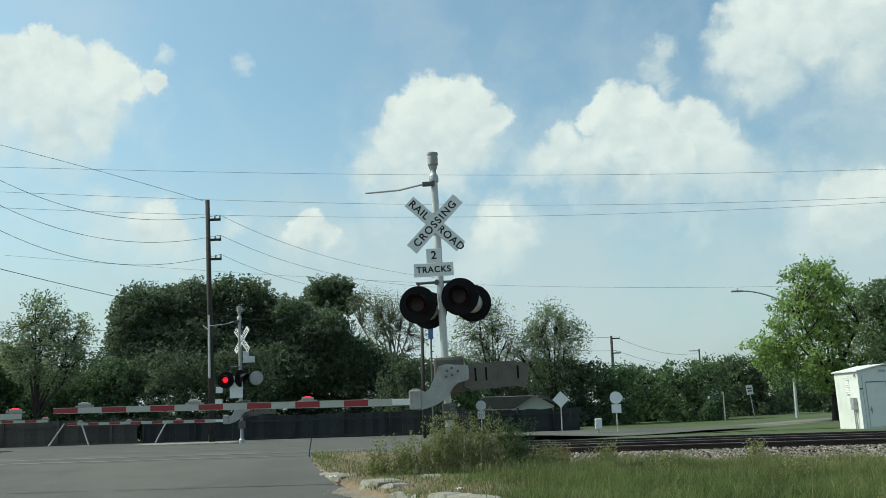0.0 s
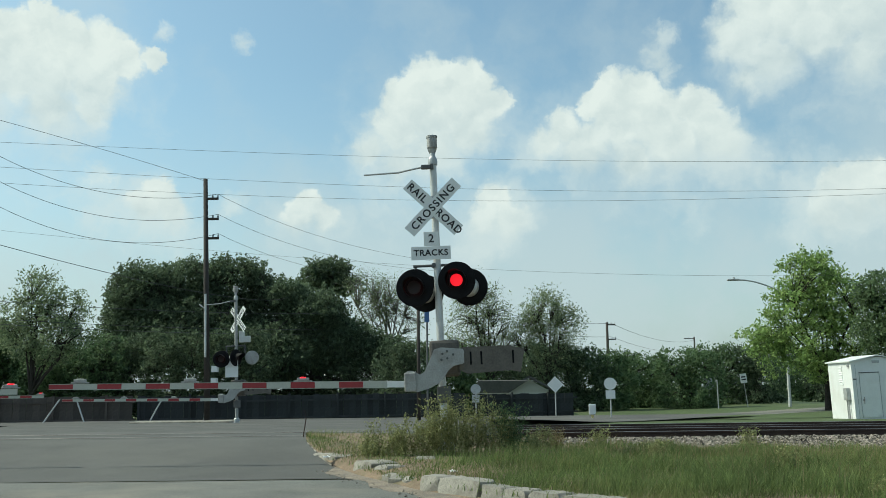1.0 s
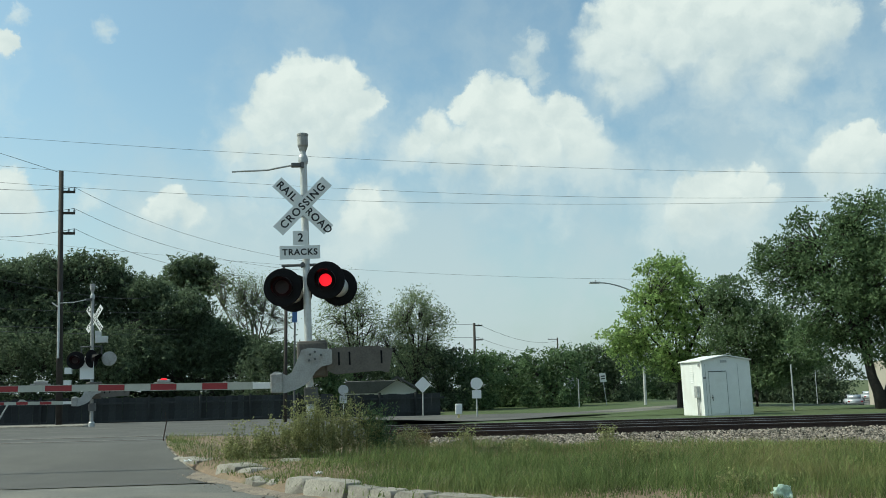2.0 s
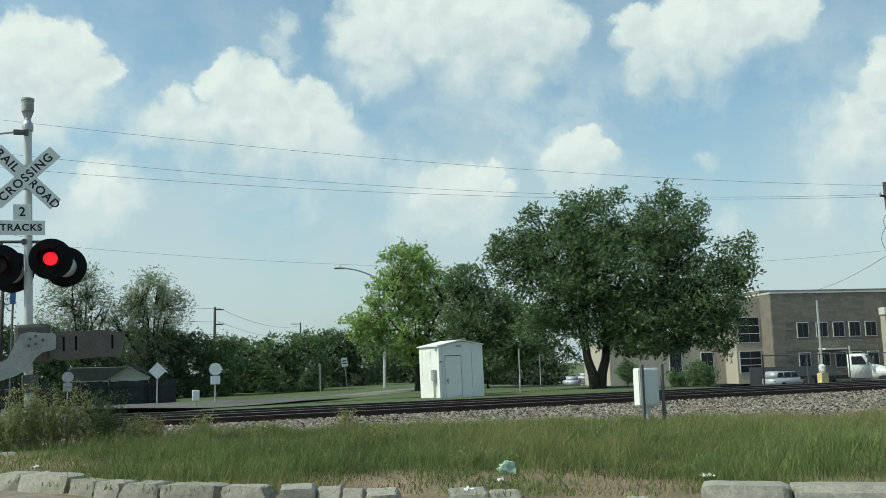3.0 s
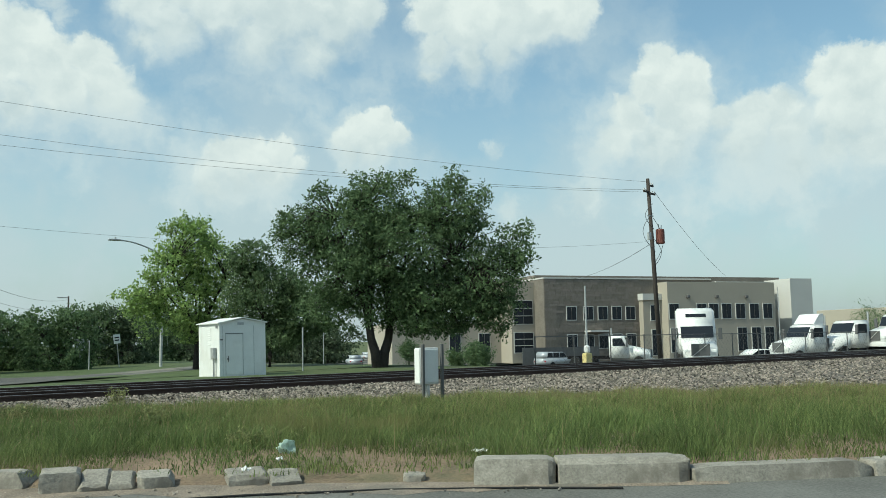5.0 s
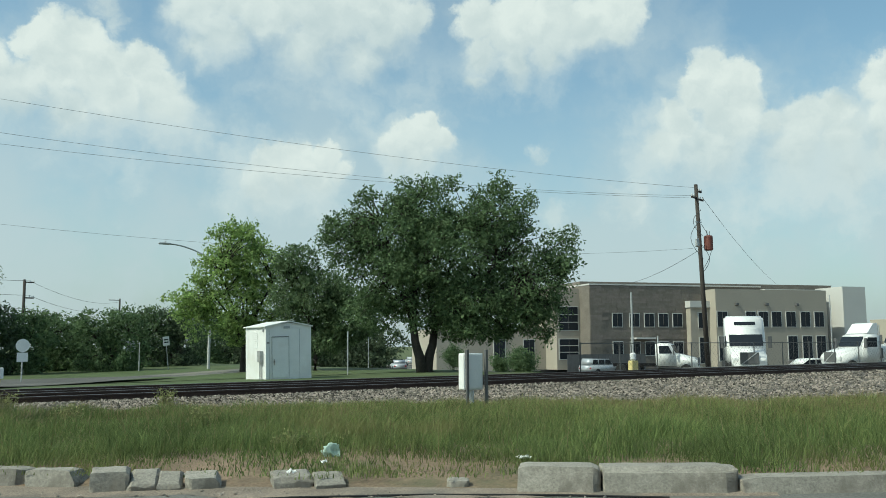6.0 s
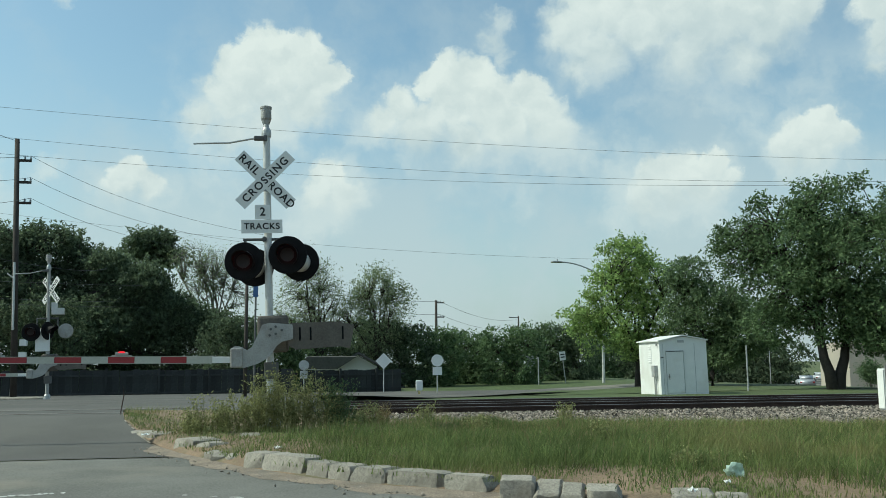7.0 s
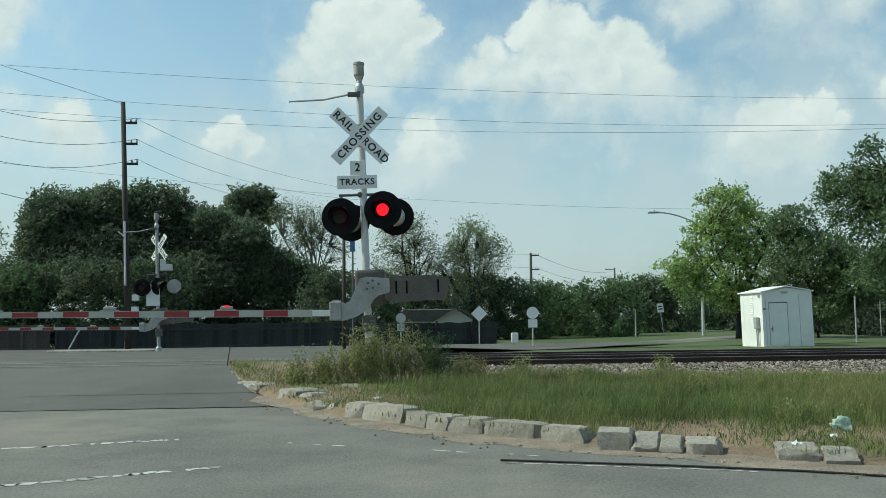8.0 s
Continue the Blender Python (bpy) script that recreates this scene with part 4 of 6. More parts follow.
crossing_signal("far railway crossing signal with lowered gate by the fence", Matrix.Translation(S2) @ pose(0, 0, 0, 0, -1.8, TRACK_YAW) @ Matrix.Scale(0.91, 4), buck_yaw=-42, arm=6.2, far=True)
# gates that close the other lane, reaching in from beyond the road
for s, d, z in ((-12.9, 15.5, 0.2), (-19.6, 31.9, 0.05)):
    g = thing("barrier_gate", "silver post with lowered striped gate arm across the road", "gate", Matrix.Translation(track(s, d, z)) @ pose(0, 0, 0, 0, 0, TRACK_YAW + 180), group="barrier gates")
    part("post", rod(bmesh.new(), (0, 0, 0), (0, 0, 1.9), 0.066, seg=16), M_SILVER, g)
    part("gate_housing", box(bmesh.new(), 0.5, 0.4, 0.6, x=0.06, z=0.9, bevel=0.04), M_MECH, g)
    gate_arm(g, 6.0, 1.08, x0=-0.2, y=0.26, lit=(2,))

# ---- signal shed ----
def shed():
    g = thing("signal_shed", "white steel signal shed with gabled roof beside the tracks", "shed", Matrix.Translation(polar(17.92, 37.0, land(*polar(17.92, 37.0).xy) - 0.02)) @ pose(0, 0, 0, 0, -1.2, 5.0))
    w, dep, h, rise = 2.02, 2.15, 2.20, 0.17
    # x runs along the door side, the near left corner stands at the origin
    part("wall", slab(bmesh.new(), [(0.02, 0.0), (w, 0.0), (w, h - 0.02), (w / 2, h + rise - 0.03), (0.02, h - 0.02)], 0.05), M_SHED, g, "gable wall with door", at=pose(0, 0.025, 0))
    part("wall", slab(bmesh.new(), [(0.02, 0.0), (w, 0.0), (w, h - 0.02), (w / 2, h + rise - 0.03), (0.02, h - 0.02)], 0.05), M_SHED, g, at=pose(0, dep - 0.025, 0))
    part("wall", box(bmesh.new(), 0.05, dep - 0.1, h - 0.02, y=dep / 2), M_SHED, g, at=pose(0.045, 0, 0))
    part("wall", box(bmesh.new(), 0.05, dep - 0.1, h - 0.02, y=dep / 2), M_SHED, g, at=pose(w - 0.03, 0, 0))
    for sx in (0, 1):
        pts = [(-0.06, h - 0.04), (w / 2, h + rise), (w / 2, h + rise + 0.04), (-0.06, h)]
        if sx:
            pts = [(w - x, z) for x, z in pts]
        part("roof", slab(bmesh.new(), pts, dep + 0.16), M_SHED, g, "thin pitched steel roof", at=pose(0, dep / 2, 0))
    door = part("door", box(bmesh.new(), 0.72, 0.03, 1.62, x=0.64, y=-0.016, z=0.12, bevel=0.006), M_SHED, g, "plain white steel door")
    part("door_head", box(bmesh.new(), 0.74, 0.05, 0.025, x=0.64, y=-0.02, z=1.75), M_SHED_DARK, door)
    part("handle", box(rod(bmesh.new(), (0.36, -0.08, 0.62), (0.36, -0.08, 0.86), 0.014), 0.05, 0.05, 0.06, x=0.36, y=-0.05, z=0.72), M_SHED_DARK, door, "dark door handle")
    part("hinge", box(box(bmesh.new(), 0.012, 0.02, 1.66, x=0.27, y=-0.03, z=0.1), 0.012, 0.02, 1.66, x=1.01, y=-0.03, z=0.1), M_STEEL, door)
    for sx in (1.5, 0.16):
        part("seam", box(bmesh.new(), 0.014, 0.012, 2.0, x=sx, y=-0.003, z=0.06), M_STEEL, g)
    part("name_plate", box(bmesh.new(), 0.12, 0.012, 0.05, x=0.11, y=-0.008, z=1.5), M_SHED_DARK, g)
    part("gable_vent", box(bmesh.new(), 0.26, 0.03, 0.10, x=0.93, y=-0.01, z=2.1), M_STEEL, g)
    part("corner_lamp", box(bmesh.new(), 0.08, 0.1, 0.1, x=0.0, y=0.22, z=1.98, bevel=0.01), M_STEEL, g)
    vent = part("side_vent", box(bmesh.new(), 0.016, 0.34, 0.74, x=0.014, y=1.0, z=1.3), M_SHED, g, "white louvred vent")
    for i in range(8):
        part("louvre", box(bmesh.new(), 0.03, 0.3, 0.05, m=pose(0.004, 1.0, 1.33 + 0.088 * i, 0, 25, 0)), M_SHED, vent)
    meter = part("meter_box", box(bmesh.new(), 0.14, 0.3, 0.46, x=-0.06, y=0.42, z=0.75, bevel=0.015), M_STEEL, g, "grey electric meter box")
    part("conduit", rod(rod(bmesh.new(), (-0.04, 0.36, 0.0), (-0.04, 0.36, 0.75), 0.025), (-0.04, 0.5, 0.0), (-0.04, 0.5, 0.75), 0.025), M_STEEL, meter)


shed()


def cabinet():
    c = polar(30.75, 15.9, 0.12)
    g = thing("junction_cabinet", "grey-white steel junction cabinet on posts in the grass", "electrical cabinet", Matrix.Translation(c) @ pose(0, 0, 0, 0, 0, TRACK_YAW))
    part("body", box(bmesh.new(), 0.40, 0.17, 0.64, x=0.02, z=0.36, bevel=0.012), M_BOX, g)
    part("door", box(bmesh.new(), 0.35, 0.016, 0.58, x=0.02, y=-0.092, z=0.39, bevel=0.006), M_BOX, g)
    # sunlight put into the colour: this side is whiter than the rest of the body
    part("lit_side_panel", box(bmesh.new(), 0.016, 0.15, 0.6, x=-0.188, z=0.38, bevel=0.005), M_SIGN, g, "side panel painted whiter for the sun on it")
    part("post", rod(bmesh.new(), (0.02, 0, -0.1), (0.02, 0, 0.36), 0.05, seg=14), M_SILVER, g, "silver pipe post")
    for x in (-0.16, 0.26):
        part("stake", box(bmesh.new(), 0.05, 0.05, 1.16, x=x, y=-0.13, z=-0.1, bevel=0.006), M_SHED_DARK, g, "dark steel stake")


cabinet()
# ---- trees ----
def leaf_cloud(centres, radii, count, size, seed, flat=0.8, lobes=None, loose=0.0, droop=0.0):
    """Small leaf quads, some in clumps and some loose through the lobes of a crown."""
    r = np.random.default_rng(seed)
    c, rad = np.asarray(centres), np.asarray(radii)
    w = rad ** 2
    idx = r.choice(len(c), count, p=w / w.sum())
    v = r.normal(size=(count, 3))
    v /= np.linalg.norm(v, axis=1, keepdims=True)
    u = r.random((count, 1))
    # each clump is a tuft of leafy sprays that reach out and up
    sprays = r.normal(size=(len(c), 9, 3)) + np.array([0, 0, 0.35])
    sprays /= np.linalg.norm(sprays, axis=2, keepdims=True)
    way = sprays[idx, r.integers(0, 9, count)]
    p = c[idx] + (way * (u ** 0.7) * 1.3 + v * 0.22) * rad[idx][:, None] * np.array([1, 1, flat])
    if lobes is not None:
        lo = np.asarray(lobes, dtype=float)
        wl = (lo[:, 3] * lo[:, 5]); wl = wl / wl.sum()
        li = r.choice(len(lo), count, p=wl)
        q = lo[li, :3] + v * (u ** 0.3) * lo[li, 3:6] * r.uniform(0.85, 1.12, (count, 1))
        p = np.where(r.random((count, 1)) < loose, q, p)
    a = r.normal(size=(count, 3)) + way * 0.8; a[:, 2] -= droop
    a /= np.linalg.norm(a, axis=1, keepdims=True)
    b = np.cross(a, r.normal(size=(count, 3))); b /= np.linalg.norm(b, axis=1, keepdims=True)
    s = size * r.uniform(0.5, 1.3, (count, 1))
    a, b = a * s, b * s * 0.42
    verts = np.stack([p - a, p + b, p + a, p - b], 1).reshape(-1, 3)
    faces = (np.arange(count * 4).reshape(-1, 4))
    return verts, faces


def tree(name, label, base, height, crown, leaves, size, leaf_mat, bark, seed, trunk=0.2, fork=0.25, limbs=7, clumps=60, clump=0.16, lean=(0, 0), stems=1, flat=0.8, loose=0.28):
    """crown: list of (dx, dy, z, rx, ry, rz) lobes from the base, in metres."""
    rnd = random.Random(seed)
    g = thing(name, label, "tree", Matrix.Translation(base))
    # clump centres near the surface and inside of the lobes
    cs, rs = [], []
    vol = [l[3] * l[4] * l[5] for l in crown]
    for _ in range(clumps):
        l = rnd.choices(crown, vol)[0]
        d = Vector((rnd.gauss(0, 1), rnd.gauss(0, 1), rnd.gauss(0, 1))).normalized() * rnd.uniform(0.35, 1.0) ** 0.6
        cs.append((l[0] + d.x * l[3], l[1] + d.y * l[4], l[2] + d.z * l[5]))
        rs.append(clump * height * rnd.uniform(0.5, 1.25))
    bm = bmesh.new()
    top = Vector((lean[0], lean[1], height * fork))
    stems_top = []
    for k in range(stems):
        off = Vector((rnd.uniform(-0.1, 0.1), rnd.uniform(-0.1, 0.1), 0)) if stems == 1 else Vector((0.55 * (k - (stems - 1) / 2), 0, 0))
        t = top + off * (2.2 if stems > 1 else 1)
        pts = [Vector((off.x * 0.35, off.y, -0.2)), Vector((off.x * 0.5, off.y, 0.25)).lerp(t, 0.25), Vector((off.x, 0, 0)).lerp(t, 0.6), t]
        tube(bm, pts, [trunk * 1.25, trunk, trunk * 0.85, trunk * 0.72], 10)
        stems_top.append(t)
    order = sorted(range(len(cs)), key=lambda i: rnd.random())
    mains = order[:limbs]
    joints = []
    for i in mains:
        st = min(stems_top, key=lambda q: (q - Vector(cs[i])).length)
        c = Vector(cs[i])
        mid = st.lerp(c, 0.5) + Vector((rnd.uniform(-0.05, 0.05), rnd.uniform(-0.05, 0.05), rnd.uniform(-0.02, 0.1))) * height
        tube(bm, [st - Vector((0, 0, 0.1)), st.lerp(mid, 0.5) + Vector((0, 0, 0.01)) * height, mid, mid.lerp(c, 0.6), c], [trunk * 0.6, trunk * 0.46, trunk * 0.33, trunk * 0.2, trunk * 0.06], 6)
        joints += [st.lerp(mid, 0.6), mid, mid.lerp(c, 0.5)]
    for i in order[limbs:]:
        c = Vector(cs[i])
        j = min(joints, key=lambda q: (q - c).length)
        k = j.lerp(c, 0.5) + Vector((rnd.uniform(-0.03, 0.03), rnd.uniform(-0.03, 0.03), rnd.uniform(-0.01, 0.05))) * height
        tube(bm, [j, k, c], [trunk * 0.2, trunk * 0.12, trunk * 0.03], 4)
        for _ in range(3):
            e = c + Vector((rnd.gauss(0, 1), rnd.gauss(0, 1), rnd.gauss(0.4, 0.8))).normalized() * rs[i] * 0.95
            tube(bm, [k.lerp(c, 0.7), e], [trunk * 0.06, trunk * 0.012], 3)
    part("trunk", bm, bark, g, smooth=True)
    v, f = leaf_cloud(cs, rs, leaves, size, seed, flat, crown, loose, 0.5)
    me = bpy.data.meshes.new("crown")
    me.from_pydata(v.tolist(), [], f.tolist())
    me.materials.append(leaf_mat)
    me.update()
    c = new("crown", me)
    c.parent = g
    return g


def ground_at(az, dist):
    p = polar(az, dist)
    return Vector((p.x, p.y, land(p.x, p.y)))


def lobes(az_mid, dist, spec):
    """Crown lobes from (azimuth, elevation, width, height) in degrees, seen at a distance."""
    out = []
    base = ground_at(az_mid, dist)
    for az, el, w, h, *depth in spec:
        off = depth[0] if depth else 0.0
        d = dist + off
        p = polar(az, d, EYE + d * math.tan(radians(el)))
        rx, rz = d * math.tan(radians(w)), d * math.tan(radians(h))
        out.append((p.x - base.x, p.y - base.y, p.z - base.z, rx, rx * 0.85, rz))
    return base, out


def plant(name, label, az, dist, spec, leaves, size, leaf_mat, bark, seed, **k):
    base, cr = lobes(az, dist, spec)
    h = max(c[2] + c[5] for c in cr)
    return tree(name, label, base, h, cr, leaves, size, leaf_mat, bark, seed, **k)


plant("oak_tree", "broad green oak with twin trunks on the lawn", 27.85, 44, [(27.9, 8.4, 2.6, 2.24), (26.0, 6.7, 3.06, 2.7), (23.1, 6.7, 1.97, 2.08), (32.6, 8.0, 2.39, 2.1), (30.4, 5.6, 3.8, 3.19), (36.5, 5.8, 1.37, 1.66), (34.7, 3.7, 2.82, 2.74), (31.7, 2.3, 3.61, 1.81), (35.0, 1.5, 1.8, 1.22), (26.0, 4.2, 3.24, 2.23), (28.8, 2.2, 2.89, 1.3), (24.5, 2.2, 2.15, 1.29), (31.0, 1.0, 2.89, 0.94), (26.6, 10.3, 0.72, 0.65), (29.5, 10.3, 0.79, 0.65), (32.8, 10.1, 0.87, 0.58), (24.1, 9.3, 0.86, 0.72), (21.8, 7.4, 0.79, 0.86), (37.3, 7.1, 0.65, 0.58), (34.8, 9.1, 0.58, 0.58)], 105000, 0.092, M_LEAF_MID, M_BARK, 11, trunk=0.24, fork=0.24, limbs=15, clumps=700, clump=0.062, stems=2, loose=0.34)
plant("young_tree", "fresh light green spring tree on the lawn", 16.5, 52, [(16.2, 6.3, 1.61, 1.26), (15.0, 4.6, 1.81, 1.6), (17.5, 5.0, 1.76, 1.62), (13.7, 2.7, 1.45, 1.17), (15.7, 2.4, 2.23, 1.6), (18.2, 2.5, 1.34, 1.69), (13.7, 1.0, 0.96, 0.76), (16.7, 0.6, 1.61, 0.63), (16.0, 7.3, 0.56, 0.42)], 24000, 0.105, M_LEAF_FRESH, M_BARK, 12, trunk=0.16, fork=0.18, limbs=13, clumps=230, clump=0.075, loose=0.2)
plant("tree", "grey-green tree behind the shed", 21.0, 50, [(19.9, 5.3, 1.49, 1.21), (21.2, 3.0, 2.21, 2.14), (22.9, 1.9, 2.22, 1.72), (19.3, 3.2, 1.34, 1.7), (21.7, 0.4, 1.95, 0.85)], 30000, 0.095, M_LEAF_SAGE, M_BARK, 13, trunk=0.15, fork=0.3, limbs=9, clumps=210, clump=0.075, loose=0.4)
plant("live_oak", "large dark dense evergreen oak behind the fence", -20.5, 60, [(-25.0, 6.0, 2.27, 1.92), (-22.7, 6.6, 2.29, 1.46), (-19.7, 6.7, 2.33, 1.48), (-17.2, 5.0, 1.99, 1.99), (-25.9, 3.6, 1.56, 1.91), (-22.3, 3.6, 4.34, 2.29), (-26.5, 4.9, 0.88, 0.88)], 105000, 0.115, M_LEAF_DARK, M_BARK, 14, trunk=0.35, limbs=10, clumps=620, clump=0.06, loose=0.45)
plant("live_oak", "dark rounded evergreen oak behind the fence", -12.2, 58, [(-14.7, 4.6, 2.36, 1.72), (-12.9, 2.7, 2.22, 1.93), (-17.5, 2.1, 3.71, 1.98), (-10.1, 2.0, 1.79, 1.29), (-16.2, 6.0, 1.43, 1.07)], 70000, 0.115, M_LEAF_DARK, M_BARK, 15, trunk=0.3, limbs=9, clumps=420, clump=0.06, loose=0.45)
plant("pine_tree", "dark tufted pine top among the trees", -14.2, 74, [(-13.7, 7.6, 1.29, 0.57), (-14.6, 7.0, 1.15, 0.79), (-12.9, 6.7, 1.22, 0.72)], 9000, 0.16, M_LEAF_DARK, M_BARK, 16, trunk=0.2, fork=0.6, limbs=7, clumps=70, clump=0.06)
plant("bare_tree", "thin spring tree with sparse pale leaves", -9.6, 64, [(-11.5, 6.4, 1.23, 1.15), (-10.1, 5.8, 1.37, 1.52), (-8.6, 4.6, 1.15, 1.44), (-11.0, 4.4, 1.44, 1.08)], 6000, 0.07, M_LEAF_GREY, M_BARK_PALE, 17, trunk=0.17, fork=0.22, limbs=16, clumps=300, clump=0.075, loose=0.1)
plant("spring_tree", "slender tree with light spring foliage", -3.6, 60, [(-4.3, 5.5, 1.73, 1.52), (-3.2, 3.7, 1.37, 1.58), (-5.1, 3.7, 1.37, 1.44), (-4.0, 2.3, 1.58, 0.93)], 8500, 0.075, M_LEAF_GREY, M_BARK, 18, trunk=0.16, fork=0.2, limbs=15, clumps=300, clump=0.085, loose=0.1)
plant("spring_tree", "rounded tree with grey-green spring foliage", 0.2, 60, [(0.1, 4.7, 1.43, 1.51), (1.4, 3.6, 1.21, 1.57), (-1.1, 3.3, 1.29, 1.43), (0.3, 1.8, 1.71, 1.28)], 15000, 0.075, M_LEAF_GREY, M_BARK, 19, trunk=0.14, fork=0.2, limbs=13, clumps=320, clump=0.085, loose=0.2)
plant("spring_tree", "straggly thin tree beyond the wooden fence", -31.0, 50, [(-30.7, 5.9, 1.52, 1.19), (-32.0, 4.5, 1.5, 1.17), (-29.1, 4.8, 1.2, 1.07), (-30.3, 3.2, 2.64, 1.65)], 12000, 0.085, M_LEAF_GREY, M_BARK, 20, trunk=0.13, fork=0.2, limbs=14, clumps=230, clump=0.07, loose=0.2)
plant("tree", "bushy green tree behind the wooden fence", -35.0, 56, [(-34.0, 2.4, 2.8, 2.0), (-30.0, 1.4, 2.6, 1.5), (-27.0, 1.8, 2.0, 1.7), (-37.0, 3.0, 3.0, 2.4)], 34000, 0.12, M_LEAF_MID, M_BARK, 21, trunk=0.2, limbs=7, clumps=240, clump=0.08, loose=0.4)
# shrubs along the fence and the far edge of the trees
hedge_rnd = random.Random(77)
SKYLINE = [(-36, 3.2), (-30, 2.6), (-26, 3.6), (-20, 4.4), (-12, 4.4), (-8, 3.2), (-5, 2.6), (-1, 3.0), (2.5, 2.7), (5, 2.3), (7.2, 1.7), (8.9, 2.5), (11, 2.7), (12.5, 2.6), (14, 2.2), (16, 1.7), (20, 1.6), (26, 1.2)]


def skyline(az):
    for (a, r0), (b, r1) in zip(SKYLINE, SKYLINE[1:]):
        if a <= az <= b:
            return r0 + (r1 - r0) * (az - a) / (b - a)
    return 1.5


az = -35.0
while az < 26:
    top = skyline(az)
    dist = hedge_rnd.uniform(60, 72) if az < 13 else hedge_rnd.uniform(135, 150)
    if az < -5 :
        dist = hedge_rnd.uniform(53, 60)
    w = 1.55
    sp = [(az, top - 0.9 * w, w * 0.8, 0.8 * w), (az - 0.9, top * 0.35 - 0.3, w, 0.55 * (top + 1)), (az + 0.9, top * 0.4 - 0.3, w, 0.5 * (top + 1)), (az, -0.85, w * 1.3, 0.75), (az + 0.5, -1.1, w, 0.5)]
    mat = M_LEAF_DARK if -26 < az < -8 or hedge_rnd.random() < 0.45 else M_LEAF_MID
    plant("shrub_tree", "dense green undergrowth tree behind the fence" if az < 2 else "dense green tree at the edge of the far lawn", az, dist, sp, 8500, 0.0019 * dist, mat, M_BARK, 300 + hedge_rnd.randint(1, 999), trunk=0.09, fork=0.2, limbs=5, clumps=110, clump=0.085, loose=0.45)
    az += 1.75
for (az, el, w, h), dist in zip([(34.0, -0.9, 0.79, 0.86), (32.6, -1.2, 0.43, 0.47), (57.2, 0.4, 1.17, 1.1)] + [(29.6, -0.6, 0.5, 0.6)], (60, 62, 92, 78)):
    plant("bush", "round green bush on the lawn", az, dist, [(az, el, w, h), (az + 0.2, el - h * 0.5, w * 0.9, h * 0.8)], 5200, 0.08, M_LEAF_MID, M_BARK, 500 + int(dist), trunk=0.04, fork=0.2, limbs=4, clumps=26, clump=0.25, loose=0.5)

# ---- grass and weeds ----
def blades(places, heights, width, seed, bend=0.35):
    r = np.random.default_rng(seed)
    p = np.asarray(places); n = len(p)
    h = np.asarray(heights)[:, None]
    a = r.uniform(0, 2 * np.pi, n)
    side = np.stack([np.cos(a), np.sin(a), np.zeros(n)], 1) * (width * r.uniform(0.6, 1.4, (n, 1)))
    b = r.uniform(0, 2 * np.pi, n)
    lean = np.stack([np.cos(b), np.sin(b), np.zeros(n)], 1) * h * bend * r.random((n, 1)) + np.array([0.10, 0.02, 0]) * h
    up = np.array([0, 0, 1.0])
    v = np.stack([p - side, p + side, p + lean * 0.35 + up * h * 0.55 + side * 0.7, p + lean * 0.35 + up * h * 0.55 - side * 0.7, p + lean + up * h * 0.97], 1)
    k = (np.arange(n) * 5)[:, None]
    quads = k + np.array([[0, 1, 2, 3]])
    tris = k + np.array([[3, 2, 4]])
    return v.reshape(-1, 3).tolist(), quads.tolist() + tris.tolist()


def verge_points(count, seed, v0=0.0, v1=1.0, az0=-15.0, az1=64.0):
    """Places spread over the verge, evenly as the car sees them along its width."""
    r = np.random.default_rng(seed)
    kaz = [math.degrees(math.atan2(a.x, a.y)) for a, e in VERGE]
    out, vs = [], []
    for _ in range(count):
        u = az0 + (az1 - az0) * r.random()
        v = v0 + (v1 - v0) * r.random() ** 0.8
        i = min(max(int(np.searchsorted(kaz, u)), 1), len(VERGE) - 1)
        t = (u - kaz[i - 1]) / max(kaz[i] - kaz[i - 1], 1e-6)
        a = VERGE[i - 1][0].lerp(VERGE[i][0], t)
        e = VERGE[i - 1][1].lerp(VERGE[i][1], t)
        p = a.lerp(e, v)
        out.append((p.x, p.y, verge_z(v, p.x, p.y) - 0.01)); vs.append(v)
    return out, vs


def grow(count, seed, hmin, hmax, keep, **k):
    pts, vs = verge_points(count, seed, **k)
    r = np.random.default_rng(seed + 1)
    P, H = [], []
    for p, v in zip(pts, vs):
        if r.random() < keep(p, v):
            P.append(p)
            H.append(r.uniform(hmin, hmax) * (0.75 + 0.9 * (noise.noise((p[0] * 1.3, p[1] * 1.3, 7)) + 0.15)) * (1.05 - 0.55 * v))
    return P, H


def trodden(p):
    """1 on the bare corner by the signal, 0 on the overgrown verge."""
    return ease(0.6, -2.2, p[0] + 0.30 * (12.0 - p[1]) + 0.8 * noise.noise((p[0] * 0.7, p[1] * 0.7, 2)))


def long_keep(p, v):
    gap = 0.08 * ease(1.2, 2.6, p[0]) * ease(5.2, 3.6, p[0])
    return (1 - 0.93 * trodden(p)) * ease(0.03 + gap, 0.13 + gap, v + 0.07 * noise.noise((p[0] * 1.3, p[1] * 1.3, 1)))


P, H = grow(210000, 21, 0.06, 0.31, long_keep)
stuff("long_grass", *blades(P, H, 0.0029, 22, 1.2), M_GRASS, "long uncut green grass on the verge", "grass")
P, H = grow(85000, 23, 0.03, 0.085, lambda p, v: (0.3 + 0.7 * ease(-0.25, 0.25, noise.noise((p[0] * 0.8, p[1] * 0.8, 9)))) * (1 - 0.45 * trodden(p)), v1=0.6)
stuff("short_grass", *blades(P, H, 0.005, 24, 1.0), M_GRASS, "short sparse grass over the earth", "grass")
